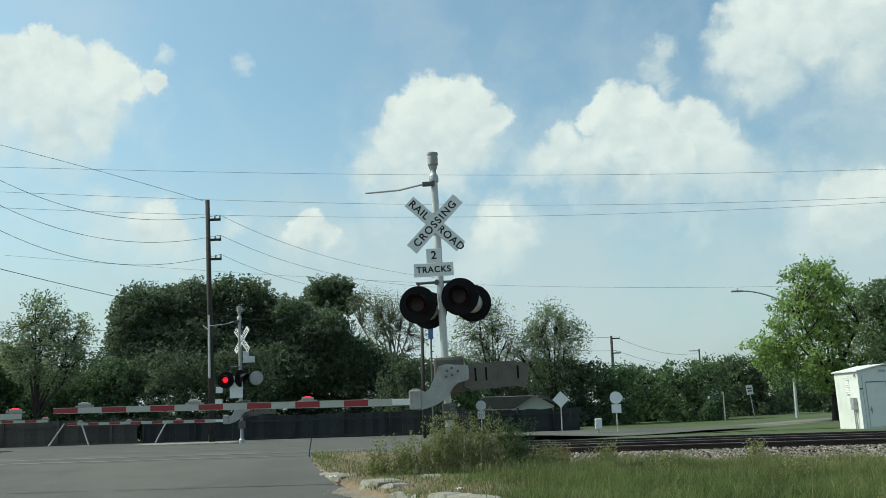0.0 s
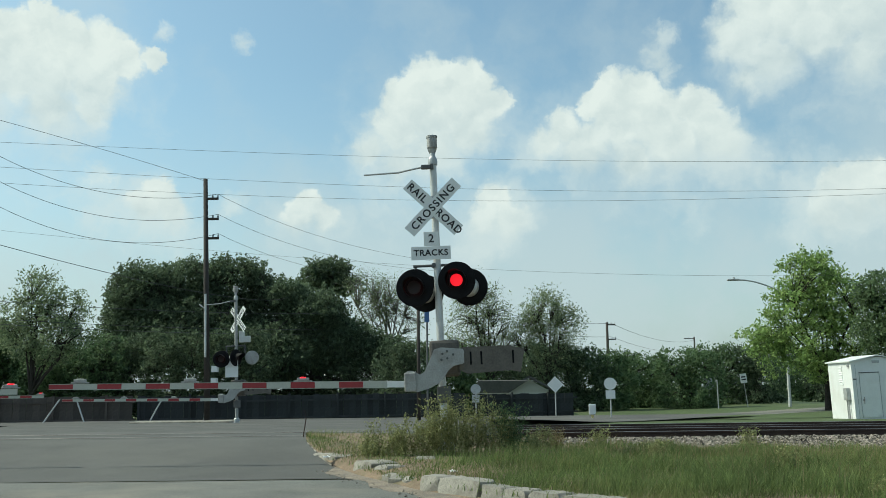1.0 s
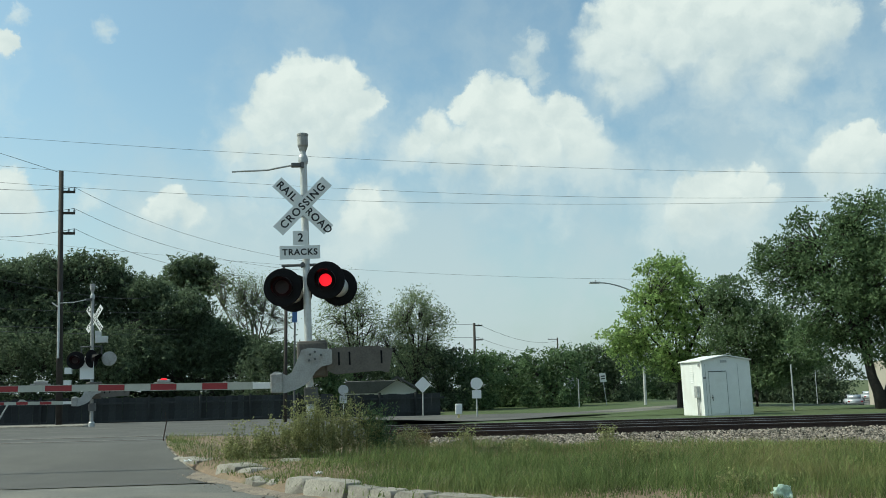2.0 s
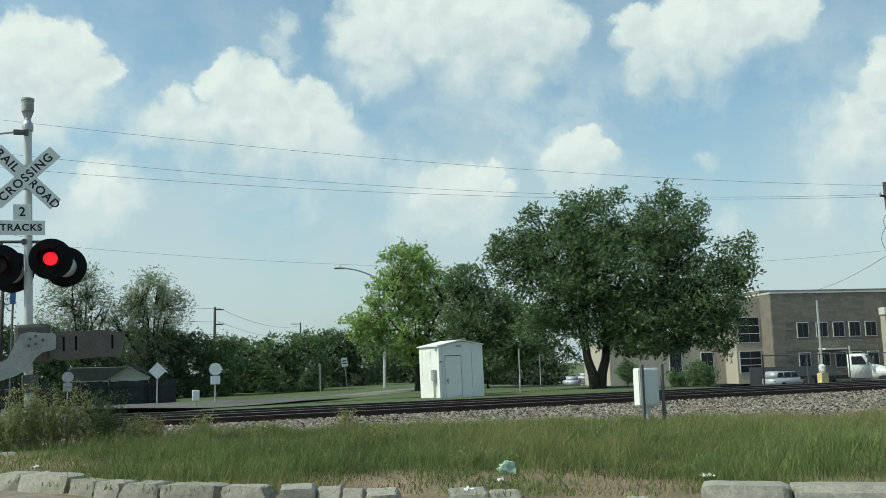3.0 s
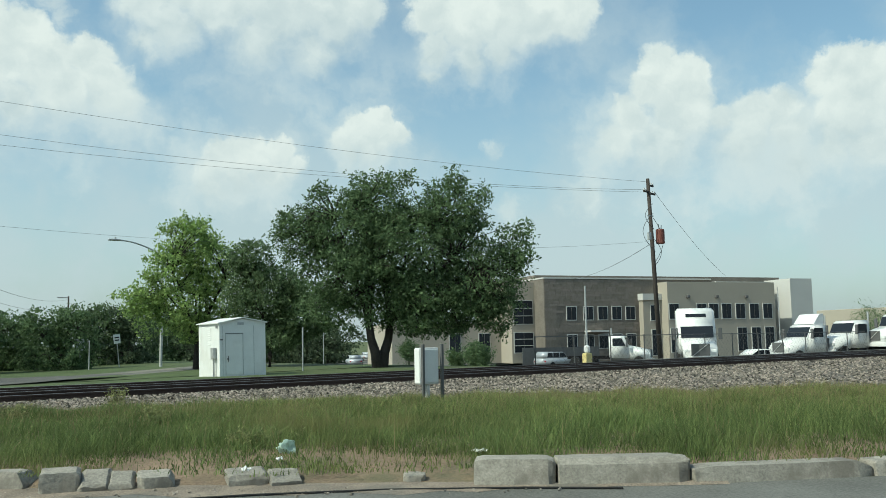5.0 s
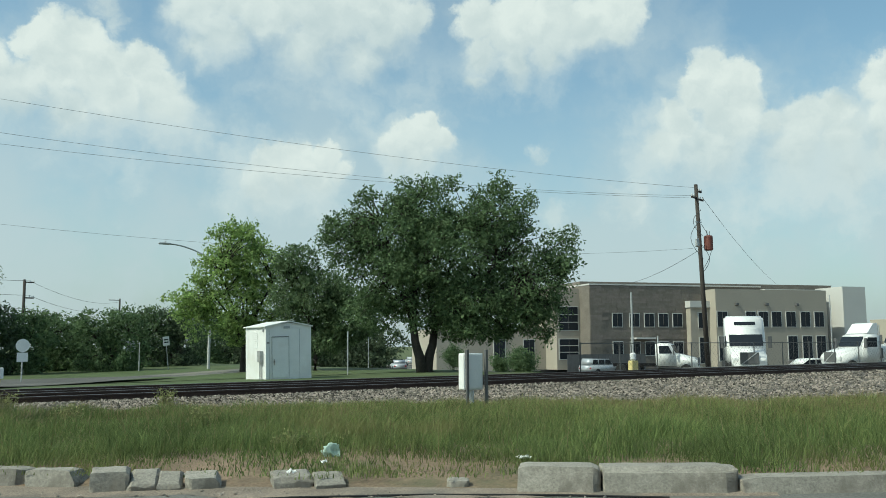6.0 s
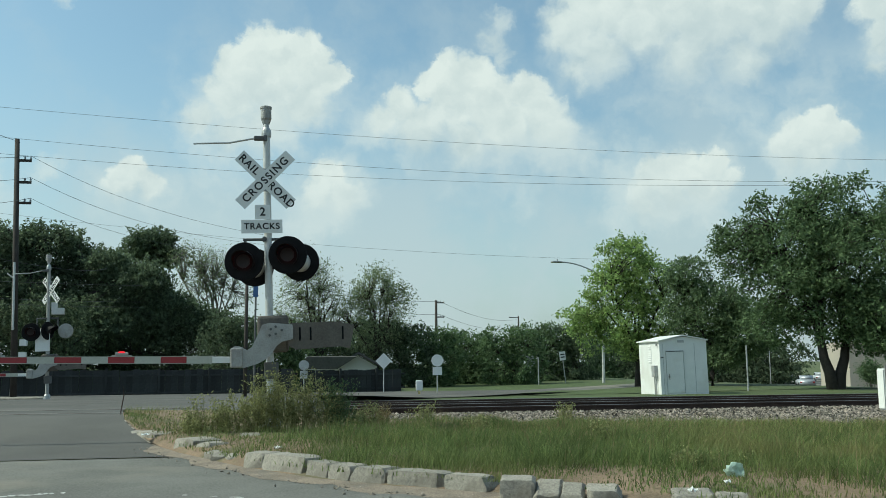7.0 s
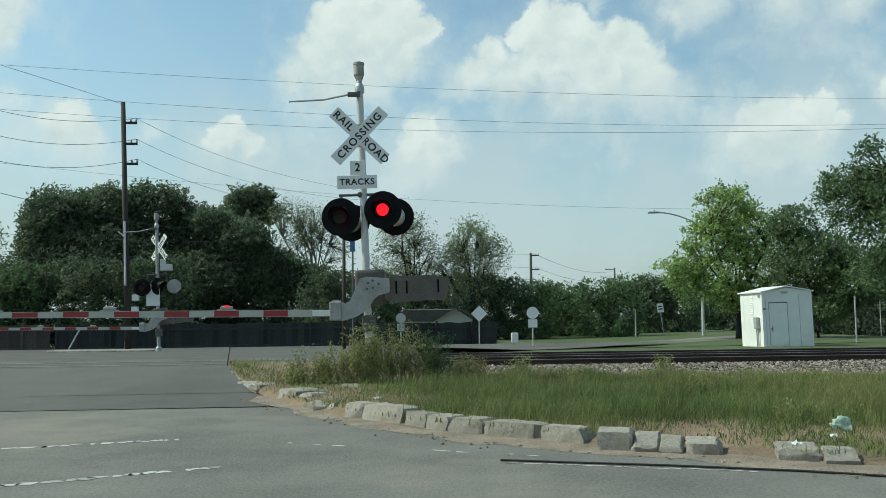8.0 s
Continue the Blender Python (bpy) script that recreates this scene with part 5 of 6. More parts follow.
P, H = grow(60000, 25, 0.16, 0.46, lambda p, v: (0.05 + 0.95 * ease(0.35, 0.9, v) * (0.25 + 0.75 * ease(5, 13, p[0]))) * (1 - trodden(p)), v0=0.12)
stuff("dry_grass", *blades(P, H, 0.003, 26, 0.7), M_GRASS_DRY, "dry straw-coloured seed grass by the ballast", "grass")
P, H = grow(95000, 29, 0.1, 0.36, lambda p, v: ease(3.0, 9.0, p[0]) * ease(0.2, 0.65, v + 0.15 * noise.noise((p[0] * 0.6, p[1] * 0.6, 3))), v0=0.15, az0=5.0)
stuff("pale_grass", *blades(P, H, 0.0029, 30, 1.0), M_GRASS_PALE, "pale yellow-green seeding grass on the verge", "grass")
P, H = grow(26000, 27, 0.03, 0.11, lambda p, v: (0.15 + trodden(p)) * ease(-0.15, 0.3, noise.noise((p[0] * 0.9, p[1] * 0.9, 5))))
stuff("dead_grass", *blades(P, H, 0.004, 28, 1.2), M_GRASS_DRY, "flattened dead grass on the trodden corner", "grass")


def weed(label, base, height, n, leaves, size, mat, seed, spread=0.35, stem=0.006):
    """A clump of upright stems with small leaves."""
    rnd = random.Random(seed)
    g = thing("weed_clump", label, "weeds", Matrix.Translation(base), group="weeds round the signal")
    bm, cs, rs = bmesh.new(), [], []
    for _ in range(n):
        a, r0 = rnd.uniform(0, 6.28), rnd.uniform(0, spread)
        foot = Vector((math.cos(a) * r0, math.sin(a) * r0 * 0.6, 0))
        h = height * rnd.uniform(0.45, 1.0)
        tip = foot + Vector((math.cos(a) * 0.2 * h + rnd.uniform(-0.1, 0.1), math.sin(a) * 0.15 * h, h))
        mid = foot.lerp(tip, 0.5) + Vector((0, 0, 0.05 * h))
        tube(bm, [foot, mid, tip], [stem, stem * 0.8, stem * 0.3], 4)
        for t in np.linspace(0.25, 1.0, 7):
            cs.append(foot.lerp(tip, float(t))[:]); rs.append(0.05 + 0.07 * rnd.random())
    part("stem_tuft", bm, mat, g, kind="stuff")
    v, f = leaf_cloud(cs, rs, leaves, size, seed, 0.9)
    me = bpy.data.meshes.new("leaves")
    me.from_pydata(v.tolist(), [], f.tolist())
    me.materials.append(mat)
    me.update()
    o = new("leaves", me)
    o.parent = g
    return g


for i, (s, d, h, sp, n, lv, mat) in enumerate([(-0.6, 15.0, 0.55, 0.42, 26, 3000, M_WEED), (-0.15, 15.0, 0.75, 0.36, 26, 3200, M_WEED), (0.22, 14.9, 1.0, 0.3, 22, 2600, M_WEED), (0.5, 15.1, 0.95, 0.3, 24, 2600, M_WEED), (0.85, 15.2, 0.8, 0.36, 26, 3000, M_WEED), (1.15, 15.3, 0.78, 0.25, 22, 2400, M_LEAF_MID), (0.2, 15.8, 0.7, 0.5, 20, 2200, M_WEED), (-1.05, 15.1, 0.36, 0.45, 22, 2200, M_WEED), (1.5, 15.5, 0.4, 0.45, 20, 2000, M_WEED), (1.9, 16.2, 0.3, 0.3, 16, 1200, M_GRASS_DRY)]):
    weed("tall grey-green weeds round the signal mast", track(s, d, 0.12 + 0.4 * road_z(d)), h * 1.08, n, lv, 0.022, mat, 600 + i, sp)
for i, (az, dist, h, sp) in enumerate([(6.5, 14.5, 0.3, 0.2), (14.4, 12.5, 0.3, 0.16), (19.5, 9.9, 0.16, 0.3), (21.0, 10.1, 0.14, 0.3), (12, 17.6, 0.35, 0.2), (3, 17.4, 0.35, 0.3)]):
    weed("leafy green weeds in the long grass", polar(az, dist, 0.13), h, 12, 700, 0.022, M_WEED, 640 + i, sp)
# ---- wooden fence beyond the far street ----
def fence(az0, d0, az1, d1, height, label, mat, board=0.3):
    a, b = ground_at(az0, d0), ground_at(az1, d1)
    d = (b - a)
    n = int(d.length / board)
    yaw = math.degrees(math.atan2(d.y, d.x))
    g = thing("wooden_fence", label, "fence", Matrix.Translation(a) @ pose(0, 0, 0, 0, 0, yaw), group="fences")
    rnd = random.Random(int(abs(az0 * 10)))
    shapes = []
    for k in range(6):
        bm = box(bmesh.new(), board - 0.003, 0.025, height * rnd.uniform(0.97, 1.02), bevel=0.004)
        shapes.append(mesh_of(bm, "board", mat))
    for i in range(n):
        o = new("board", rnd.choice(shapes))
        o.parent = g
        o.matrix_local = pose(board * (i + 0.5), rnd.uniform(-0.008, 0.008), -0.05, 0, rnd.uniform(-0.6, 0.6), 0)
    for z in (0.25, height * 0.75):
        part("rail", box(bmesh.new(), d.length, 0.05, 0.09, x=d.length / 2, y=-0.045, z=z), mat, g)
    for i in range(int(d.length / 2.4) + 1):
        part("post", box(bmesh.new(), 0.1, 0.1, height + 0.08, x=min(2.4 * i, d.length), y=-0.1, z=-0.05), mat, g)


M_FENCE_DARK = surface("old_dark_fence_boards", (0.035, 0.036, 0.038), 0.9, vary=0.4, scale=1.5, fine=20, bump=0.5, per_piece=0.3)
fence(-38, 49, -25.2, 46.5, 1.45, "brown weathered board fence behind the far street", M_FENCE)
fence(-25.0, 46.5, -4.8, 47, 1.45, "dark weathered board fence behind the far street", M_FENCE_DARK)
fence(-4.6, 47, 1.9, 51, 1.35, "dark low board fence under the trees", M_FENCE_DARK)
# leaning poles against the fence
for i, (az, t) in enumerate([(-24.5, 24), (-27.9, -28), (-30.4, 30)]):
    p = ground_at(az, 45.3)
    solid("leaning_pole", rod(bmesh.new(), (0, 0, 0), (math.tan(radians(t)) * 1.3, 0.3, 1.3), 0.035, seg=8), M_STEEL, "pale pole leaning before the fence", "pole", Matrix.Translation(p), "leaning poles")
p = ground_at(-21.2, 45.2)
solid("steel_post", rod(bmesh.new(), (0, 0, 0), (0, 0, 1.35), 0.03, seg=8), M_STEEL, "thin upright pale post before the fence", "post", Matrix.Translation(p))
# low concrete island by the far signal
isl = box(bmesh.new(), 3.6, 0.9, 0.26, bevel=0.08)
solid("traffic_island", isl, M_KERB, "low grey concrete traffic island by the far signal", "traffic island", Matrix.Translation(track(-9.2, 32.6, -0.05)) @ pose(0, 0, 0, 0, 0, TRACK_YAW))
verts, faces = grid_mesh([-40 + 2 * i for i in range(40)], [37, 39, 41, 43, 45], lambda s, d: (*track(s, d).xy, land(*track(s, d).xy) + 0.07))
sheet("verge_far", verts, faces, M_LAWN, "strip of mown grass before the fence")
verts, faces = grid_mesh([4 + 4 * i for i in range(9)], [29.5, 34, 40, 48, 58, 70, 86], lambda s, d: (*track(s, d).xy, land(*track(s, d).xy) + 0.045))
sheet("lawn", verts, faces, M_LAWN, "mown lawn between the tracks and the far street")

# ---- house behind the fence ----
h0 = ground_at(-3.2, 56)
house = thing("house", "low grey house with shallow gabled roof behind the fence", "house", Matrix.Translation(h0) @ pose(0, 0, 0, 0, 0, 2))
part("wall", box(bmesh.new(), 4.2, 5.0, 1.5, x=1.1), M_STUCCO_PALE, house)
part("wall", slab(bmesh.new(), [(-1.1, 0), (1.1, 0), (0, 0.62)], 0.1), M_STUCCO_PALE, house, "pale gable end", at=pose(2.1, -2.5, 1.45))
part("roof", slab(bmesh.new(), [(-1.1, 1.42), (0.9, 1.42), (2.0, 2.15), (-0.9, 2.15)], 0.1), M_SHINGLE, house, at=pose(0, -2.45, 0, 18, 0, 0))
part("roof", slab(bmesh.new(), [(0.75, 1.42), (2.1, 2.2), (3.5, 1.42), (3.5, 1.54), (2.1, 2.32), (0.75, 1.54)], 3.0), M_SHINGLE, house, at=pose(0, -1.5, 0))

# ---- poles and wires ----
def utility_pole(label, az, dist, top, arms, lean=(0, 0), r=0.15):
    p = ground_at(az, dist)
    h = top - p.z
    g = thing("utility_pole", label, "utility pole", Matrix.Translation(p), group="utility poles")
    part("pole", rod(bmesh.new(), (0, 0, -0.3), (lean[0], lean[1], h), r, r * 0.68, 14), M_POLE, g, smooth=True)
    ends = []
    for z, length, yaw in arms:
        t = (h - z) / h
        c = Vector((lean[0], lean[1], h)).lerp(Vector((0, 0, 0)), z / h)
        arm = part("crossarm", box(bmesh.new(), length, 0.09, 0.11, x=length / 2 - (length / 2 if abs(yaw) > 360 else 0)), M_POLE, g, at=Matrix.Translation(c) @ pose(0, 0, 0, 0, 0, yaw))
        for x in (length * 0.95, length * 0.55):
            part("insulator", lathe(bmesh.new(), [(0.025, 0.1), (0.05, 0.12), (0.03, 0.16), (0.05, 0.18), (0.02, 0.26)], 10), M_STEEL, arm, at=pose(x, 0, 0))
        e = Matrix.Translation(c) @ pose(0, 0, 0, 0, 0, yaw) @ Vector((length * 0.95, 0, 0.28))
        ends.append(p + e)
    return g, p, h, ends


POLE_A = utility_pole("tall dark timber pole with three short insulator arms", -21.0, 44, 11.5, [(1.05, 0.62, 5), (2.05, 0.62, 5), (3.0, 0.62, 5)], (-0.45, 0))
part("conduit", rod(rod(bmesh.new(), (-0.12, -0.2, 3.2), (-0.22, -0.16, 6.2), 0.05), (-0.22, -0.18, 5.5), (-0.5, -0.18, 5.7), 0.03), M_SILVER, POLE_A[0], "pale conduit on the pole")
part("conduit", box(box(bmesh.new(), 0.28, 0.2, 0.28, x=0.35, y=-0.15, z=2.5), 0.28, 0.2, 0.32, x=0.33, y=-0.15, z=1.9), M_SIGN, POLE_A[0], "white boxes on the pole")
POLE_B = utility_pole("leaning timber pole with transformer by the truck yard", 45.45, 57, 11.05, [(0.45, 0.7, 20), (0.9, 0.7, 200), (0.95, 0.9, 20)], (-0.5, 0), 0.16)
tr = part("transformer", lathe(bmesh.new(), [(0.05, 0), (0.25, 0.02), (0.27, 0.06), (0.27, 0.86), (0.24, 0.92), (0.05, 0.96)], 18), M_TRANSFORMER, POLE_B[0], "rust-red pole transformer", at=pose(0.18, -0.2, 7.7))
part("bushing", rod(rod(bmesh.new(), (-0.08, 0, 0.94), (-0.12, 0, 1.25), 0.03), (0.1, 0, 0.94), (0.12, 0, 1.2), 0.03), M_STEEL, tr)
part("cutout", box(box(bmesh.new(), 0.22, 0.18, 0.5, x=-0.75, y=-0.2, z=7.9, bevel=0.03), 0.5, 0.06, 0.06, x=-0.55, y=-0.15, z=9.4), M_STEEL, POLE_B[0])
bm = bmesh.new()
for k, (dx, z0, z1) in enumerate([(-0.95, 7.2, 9.6), (0.75, 6.6, 9.3), (-0.7, 8.6, 10.2), (0.55, 6.4, 8.0)]):
    pts = [Vector((-0.3, -0.2, z0)).lerp(Vector((-0.35, -0.2, z1)), t) + Vector((dx * math.sin(math.pi * t), 0, 0)) for t in np.linspace(0, 1, 9)]
    tube(bm, pts, [0.02] * 9, 4)
part("jumper_wires", bm, M_WIRE, POLE_B[0])
for az, dist, top, arms in [(3.95, 88, 7.4, [(0.3, 0.8, 0), (1.7, 0.8, 0), (2.9, 0.8, 0)]), (9.2, 150, 9.0, [(0.3, 1.6, 180)]), (15.6, 160, 8.0, [(0.3, 1.4, 0)])]:
    utility_pole("distant dark utility pole among the trees", az, dist, top, arms, r=0.17)
part_pole = utility_pole("dark service pole beside the signal", -8.0, 38, 5.2, [], r=0.09)


def cable(pts, sag, r, name="cable", label="thin dark overhead cable between the poles"):
    """A hanging cable: one smooth curve through all its points."""
    pts = [Vector(p) for p in pts]
    ks = [0.0]
    for a, b in zip(pts, pts[1:]):
        ks.append(ks[-1] + (b - a).length)
    line = []
    for i in range(61):
        t = ks[-1] * i / 60
        q = Vector((0, 0, 0))
        for a, pa in enumerate(pts):
            w = 1.0
            for b in range(len(pts)):
                if b != a:
                    w *= (t - ks[b]) / (ks[a] - ks[b])
            q += pa * w
        if len(pts) == 2:
            q.z -= sag * 4 * (i / 60) * (1 - i / 60)
        line.append(q)
    return solid(name, tube(bmesh.new(), line, [r] * len(line), 5), M_WIRE, label, "cable", group="overhead cables")


def sky_point(az, el, dist):
    return polar(az, dist, EYE + dist * math.tan(radians(el)))


# three lines and a low one along the tracks, ending at the pole by the yard
pb = POLE_B[1]
for pts, top, r in (([(-34, 14.3), (-7.3, 14.7), (20.6, 12.7)], 10.85, 0.008), ([(-34, 12.9), (-7.3, 12.8), (20.6, 11.1)], 10.35, 0.008), ([(-34, 12.0), (-7.3, 12.0), (20.6, 10.8)], 10.2, 0.008), ([(-33, 9.3), (-3.1, 7.5), (19.9, 6.2)], 7.1, 0.006)):
    cable([sky_point(az, el, 50) for az, el in pts] + [Vector((pb.x - 0.6, pb.y, top))], 0.06, r)
cable([Vector((pb.x, pb.y, 7.2)), sky_point(40, 3.7, 97)], 0.5, 0.015)
cable([Vector((pb.x, pb.y, 10.3)), sky_point(49.5, 3.6, 97)], 0.4, 0.012)
# lines to and from the tall pole at the far street
for k, e in enumerate(POLE_A[3]):
    cable([sky_point(-33.5, 13.6 - 1.4 * k, 42), sky_point(-27.4, 11.9 - 1.42 * k, 43), e], 0.06, 0.011)
    cable([e, sky_point(-14.7, 9.8 - 1.05 * k, 52), sky_point(-7.0, 8.1 - 0.6 * k, 62)], 0.08, 0.009)
cable([sky_point(-33.6, 15.6, 42), sky_point(-27.9, 14.5, 43), Vector((POLE_A[1].x - 0.45, POLE_A[1].y, 11.4))], 0.05, 0.01)
cable([sky_point(-34, 8.7, 40), sky_point(-27, 7.1, 42), sky_point(-16, 6.0, 60)], 0.12, 0.014)
for el in (5.4, 4.4, 4.1):
    cable([sky_point(-36, el, 42), sky_point(-24, el - 0.5, 48), sky_point(-14, el - 0.6, 56)], 0.2, 0.011)
for k, z in enumerate((7.3, 6.0, 4.8)):
    a = sky_point(4.2, 0, 88); a.z = z
    b = sky_point(9.2, 0, 150); b.z = z + 1.2
    cable([sky_point(-2.0, 4.6 - 0.75 * k, 80), a], 0.3, 0.016)
    cable([a, b], 0.9, 0.016)

# ---- street lamp, signs and posts ----
lb = ground_at(14.45, 60)
lamp = thing("street_lamp", "tall grey street lamp with curved arm", "street lamp", Matrix.Translation(lb))
part("pole", rod(bmesh.new(), (0, 0, 0), (0.05, 0, 7.2), 0.1, 0.06, 14), M_SILVER, lamp)
arm_pts = [Vector((0.05, 0, 7.15)) + Vector((-2.75 * t, 0, 0.85 * math.sin(math.pi * 0.5 * t))) for t in np.linspace(0, 1, 9)]
part("arm", tube(bmesh.new(), arm_pts, [0.045] * 9, 8), M_STEEL, lamp)
head = part("head", box(bmesh.new(), 0.75, 0.28, 0.12, x=-2.95, z=7.95, bevel=0.05), M_STEEL, lamp)
part("photocell", rod(bmesh.new(), (-2.9, 0, 8.06), (-2.9, 0, 8.18), 0.05), M_STEEL, head)


def sign(label, az, dist, z, build, post_top, lean=0.0, mat=M_STEEL, r=0.03, yaw=0.0):
    p = ground_at(az, dist)
    g = thing("road_sign", label, "road sign", Matrix.Translation(p) @ pose(0, 0, 0, 0, lean, yaw))
    part("post", rod(bmesh.new(), (0, 0.02, -0.3), (0, 0.02, post_top - p.z), r, seg=8), mat, g)
    build(g, z - p.z)
    return g


def disc(r, z):
    return lathe(bmesh.new(), [(0.01, -0.006), (r, -0.005), (r, 0.005), (0.01, 0.006)], 28, pose(0, -0.02, z, 90, 0, 0))


sign("grey back of a diamond warning sign on a post", 0.6, 44, 1.38, lambda g, z: part("plate", box(bmesh.new(), 0.56, 0.012, 0.56, z=-0.28, m=pose(0, -0.02, z, 0, 45, 0)), M_SIGN, g), 1.75)
sign("pale round sign above a square plate on a post", 4.0, 41, 1.38, lambda g, z: (part("plate", disc(0.27, z), M_SIGN, g), part("plate", box(bmesh.new(), 0.42, 0.012, 0.37, y=-0.02, z=z - 0.66), M_SIGN, g)), 1.6)
sign("dark back of a round sign above a plate", -4.4, 43, 1.2, lambda g, z: (part("plate", disc(0.24, z), M_STEEL, g), part("plate", box(bmesh.new(), 0.36, 0.012, 0.36, y=-0.02, z=z - 0.62), M_STEEL, g)), 1.3)
sign("small white sign on a leaning post", 12.1, 62, 1.7, lambda g, z: (part("plate", box(bmesh.new(), 0.42, 0.014, 0.6, y=-0.03, z=z - 0.3), M_SIGN, g), part("bar", box(bmesh.new(), 0.28, 0.006, 0.08, y=-0.042, z=z + 0.05), M_LETTER, g), part("bar", box(bmesh.new(), 0.28, 0.006, 0.08, y=-0.042, z=z - 0.12), M_LETTER, g)), 1.9, -6)
sign("dark sign panel under the trees", 9.9, 66, 1.35, lambda g, z: part("plate", box(bmesh.new(), 0.6, 0.02, 0.8, y=-0.03, z=z - 0.4), M_STEEL, g), 1.6)
sign("small blue sign on a dark post", -7.45, 37.5, 4.0, lambda g, z: part("plate", box(bmesh.new(), 0.2, 0.02, 0.5, y=-0.03, z=z), M_BLUE, g), 4.6, 0, M_SHED_DARK, 0.04)
for az, dist, top in ((23.0, 42, 1.95), (24.3, 90, 2.6), (10.4, 60, 1.6)):
    p = ground_at(az, dist)
    solid("steel_post", rod(bmesh.new(), (0, 0, -0.2), (0, 0, top - p.z), 0.035, seg=8), M_STEEL, "thin grey steel post on the lawn", "post", Matrix.Translation(p), "steel posts")
p = ground_at(2.85, 40)
ped = thing("utility_pedestal", "small pale utility pedestal by the street", "utility box", Matrix.Translation(p))
part("cap", box(bmesh.new(), 0.3, 0.25, 0.45, z=0.35, bevel=0.03), M_BOX, ped)
part("stand", box(bmesh.new(), 0.1, 0.1, 0.36), M_YELLOW, ped)

# ---- office building and truck yard ----
B0 = polar(38.35, 100, 0)
B1 = polar(52.35, 118, 0)
bdir = (B1 - B0)
BYAW = math.degrees(math.atan2(bdir.y, bdir.x))
build = thing("office_building", "two-storey stone and beige stucco office building", "building", Matrix.Translation(B0 + Vector((0, 0, -1.5))) @ pose(0, 0, 0, 0, 0, BYAW))
L = bdir.length


def facade(x0, x1, y, h, mat, wins, depth=12.0, name="wall", label=""):
    """A block of the building with recessed windows in its front at y."""
    bm = bmesh.new()
    box(bm, x1 - x0, depth, h, x=(x0 + x1) / 2, y=y + depth / 2)
    wall = part(name, bm, mat, build, label)
    for wx, wz, ww, wh in wins:
        w = part("window", box(bmesh.new(), ww + 0.16, 0.08, wh + 0.16, x=wx, y=y - 0.03, z=wz - 0.08), M_STUCCO_PALE, wall)
        part("pane", box(bmesh.new(), ww, 0.03, wh, x=wx, y=y - 0.066, z=wz), M_GLASS, w)
        part("mullion", box(bmesh.new(), 0.035, 0.03, wh, x=wx, y=y - 0.09, z=wz), M_SHED_DARK, w)
        if ww > 2:
            for k in (0.33, 0.66):
                part("mullion", box(bmesh.new(), ww, 0.03, 0.07, x=wx, y=y - 0.09, z=wz + wh * k), M_STUCCO_PALE, w)




def along(az, y=0.0):
    """How far along the front, on a line set back by y, the building is seen at an azimuth."""
    u = bdir.normalized()
    o = B0 + Vector((-u.y, u.x, 0)) * y
    c, n = math.cos(radians(az)), math.sin(radians(az))
    return (o.y * n - o.x * c) / (u.x * c - u.y * n)


wx_stone = [along(a) for a in (40.05, 41.1, 42.0, 42.85, 43.7)]
facade(0, along(48.6), 0, 9.35, M_STONE, [(x, 4.75, 1.15, 1.45) for x in wx_stone] + [(x, 1.55, 1.15, 1.5) for x in wx_stone], label="brown stone-clad wall")
part("coping", box(bmesh.new(), along(48.6) + 0.1, 12.2, 0.16, x=along(48.6) / 2, y=6.0, z=9.35), M_STUCCO_PALE, build)
facade(1.0, along(52.55, 4.2), 4.2, 10.05, M_STONE, [], depth=16, label="grey-brown upper wall set back")
# parapet side given the paler material to stand for sun falling on it
facade(along(48.9, 1.6), along(52.0, 1.6), 1.6, 9.3, M_STUCCO_PALE, [], depth=2.4, label="parapet with sunlight put into its pale colour")
facade(along(44.5, -0.9), along(46.1, -0.9), -0.9, 6.9, M_STUCCO, [(along(45.2, -0.9), 4.6, 1.1, 1.7), (along(45.25, -0.9), 0.6, 1.2, 2.9)], depth=4, label="recessed beige entrance bay")
part("fascia", box(bmesh.new(), along(46.1, -1.1) - along(44.5, -1.1), 4.0, 0.75, x=(along(46.1, -1.1) + along(44.5, -1.1)) / 2, y=0.9, z=6.9), M_STUCCO_PALE, build)
facade(along(46.0, -2.2), along(52.25, -2.2), -2.2, 8.95, M_STUCCO, [(along(a, -2.2), 4.7, 1.25, 1.7) for a in (46.35, 48.0, 48.7, 49.45, 50.25, 51.05, 51.8)] + [(along(a, -2.2), 0.9, 1.25, 2.7) for a in (46.4, 50.3, 51.1, 51.85)], depth=6, label="beige stucco wall")
facade(along(53.15, -0.5), along(54.35, -0.5), -0.5, 9.6, M_STUCCO_PALE, [], depth=9, label="pale panelled end tower")
facade(-2.9, 0.0, 2.4, 9.1, M_STUCCO, [(-1.45, 4.4, 2.3, 2.6), (-1.45, 1.2, 2.3, 2.2)], depth=10, label="glazed stair bay in beige stucco")
facade(-16, -2.9, 5.4, 4.6, M_STUCCO, [(-5, 1.4, 1.3, 2.0), (-8.6, 1.4, 1.3, 2.0)], depth=10, label="low beige wing")
part("canopy", box(bmesh.new(), 2.4, 1.4, 0.18, x=along(41.4), y=-0.7, z=3.35), M_STUCCO_PALE, build)
part("downpipe", rod(bmesh.new(), (along(52.3, -2.0) + 0.1, -2.3, 0.3), (along(52.3, -2.0) + 0.1, -2.3, 8.4), 0.07), M_STEEL, build)
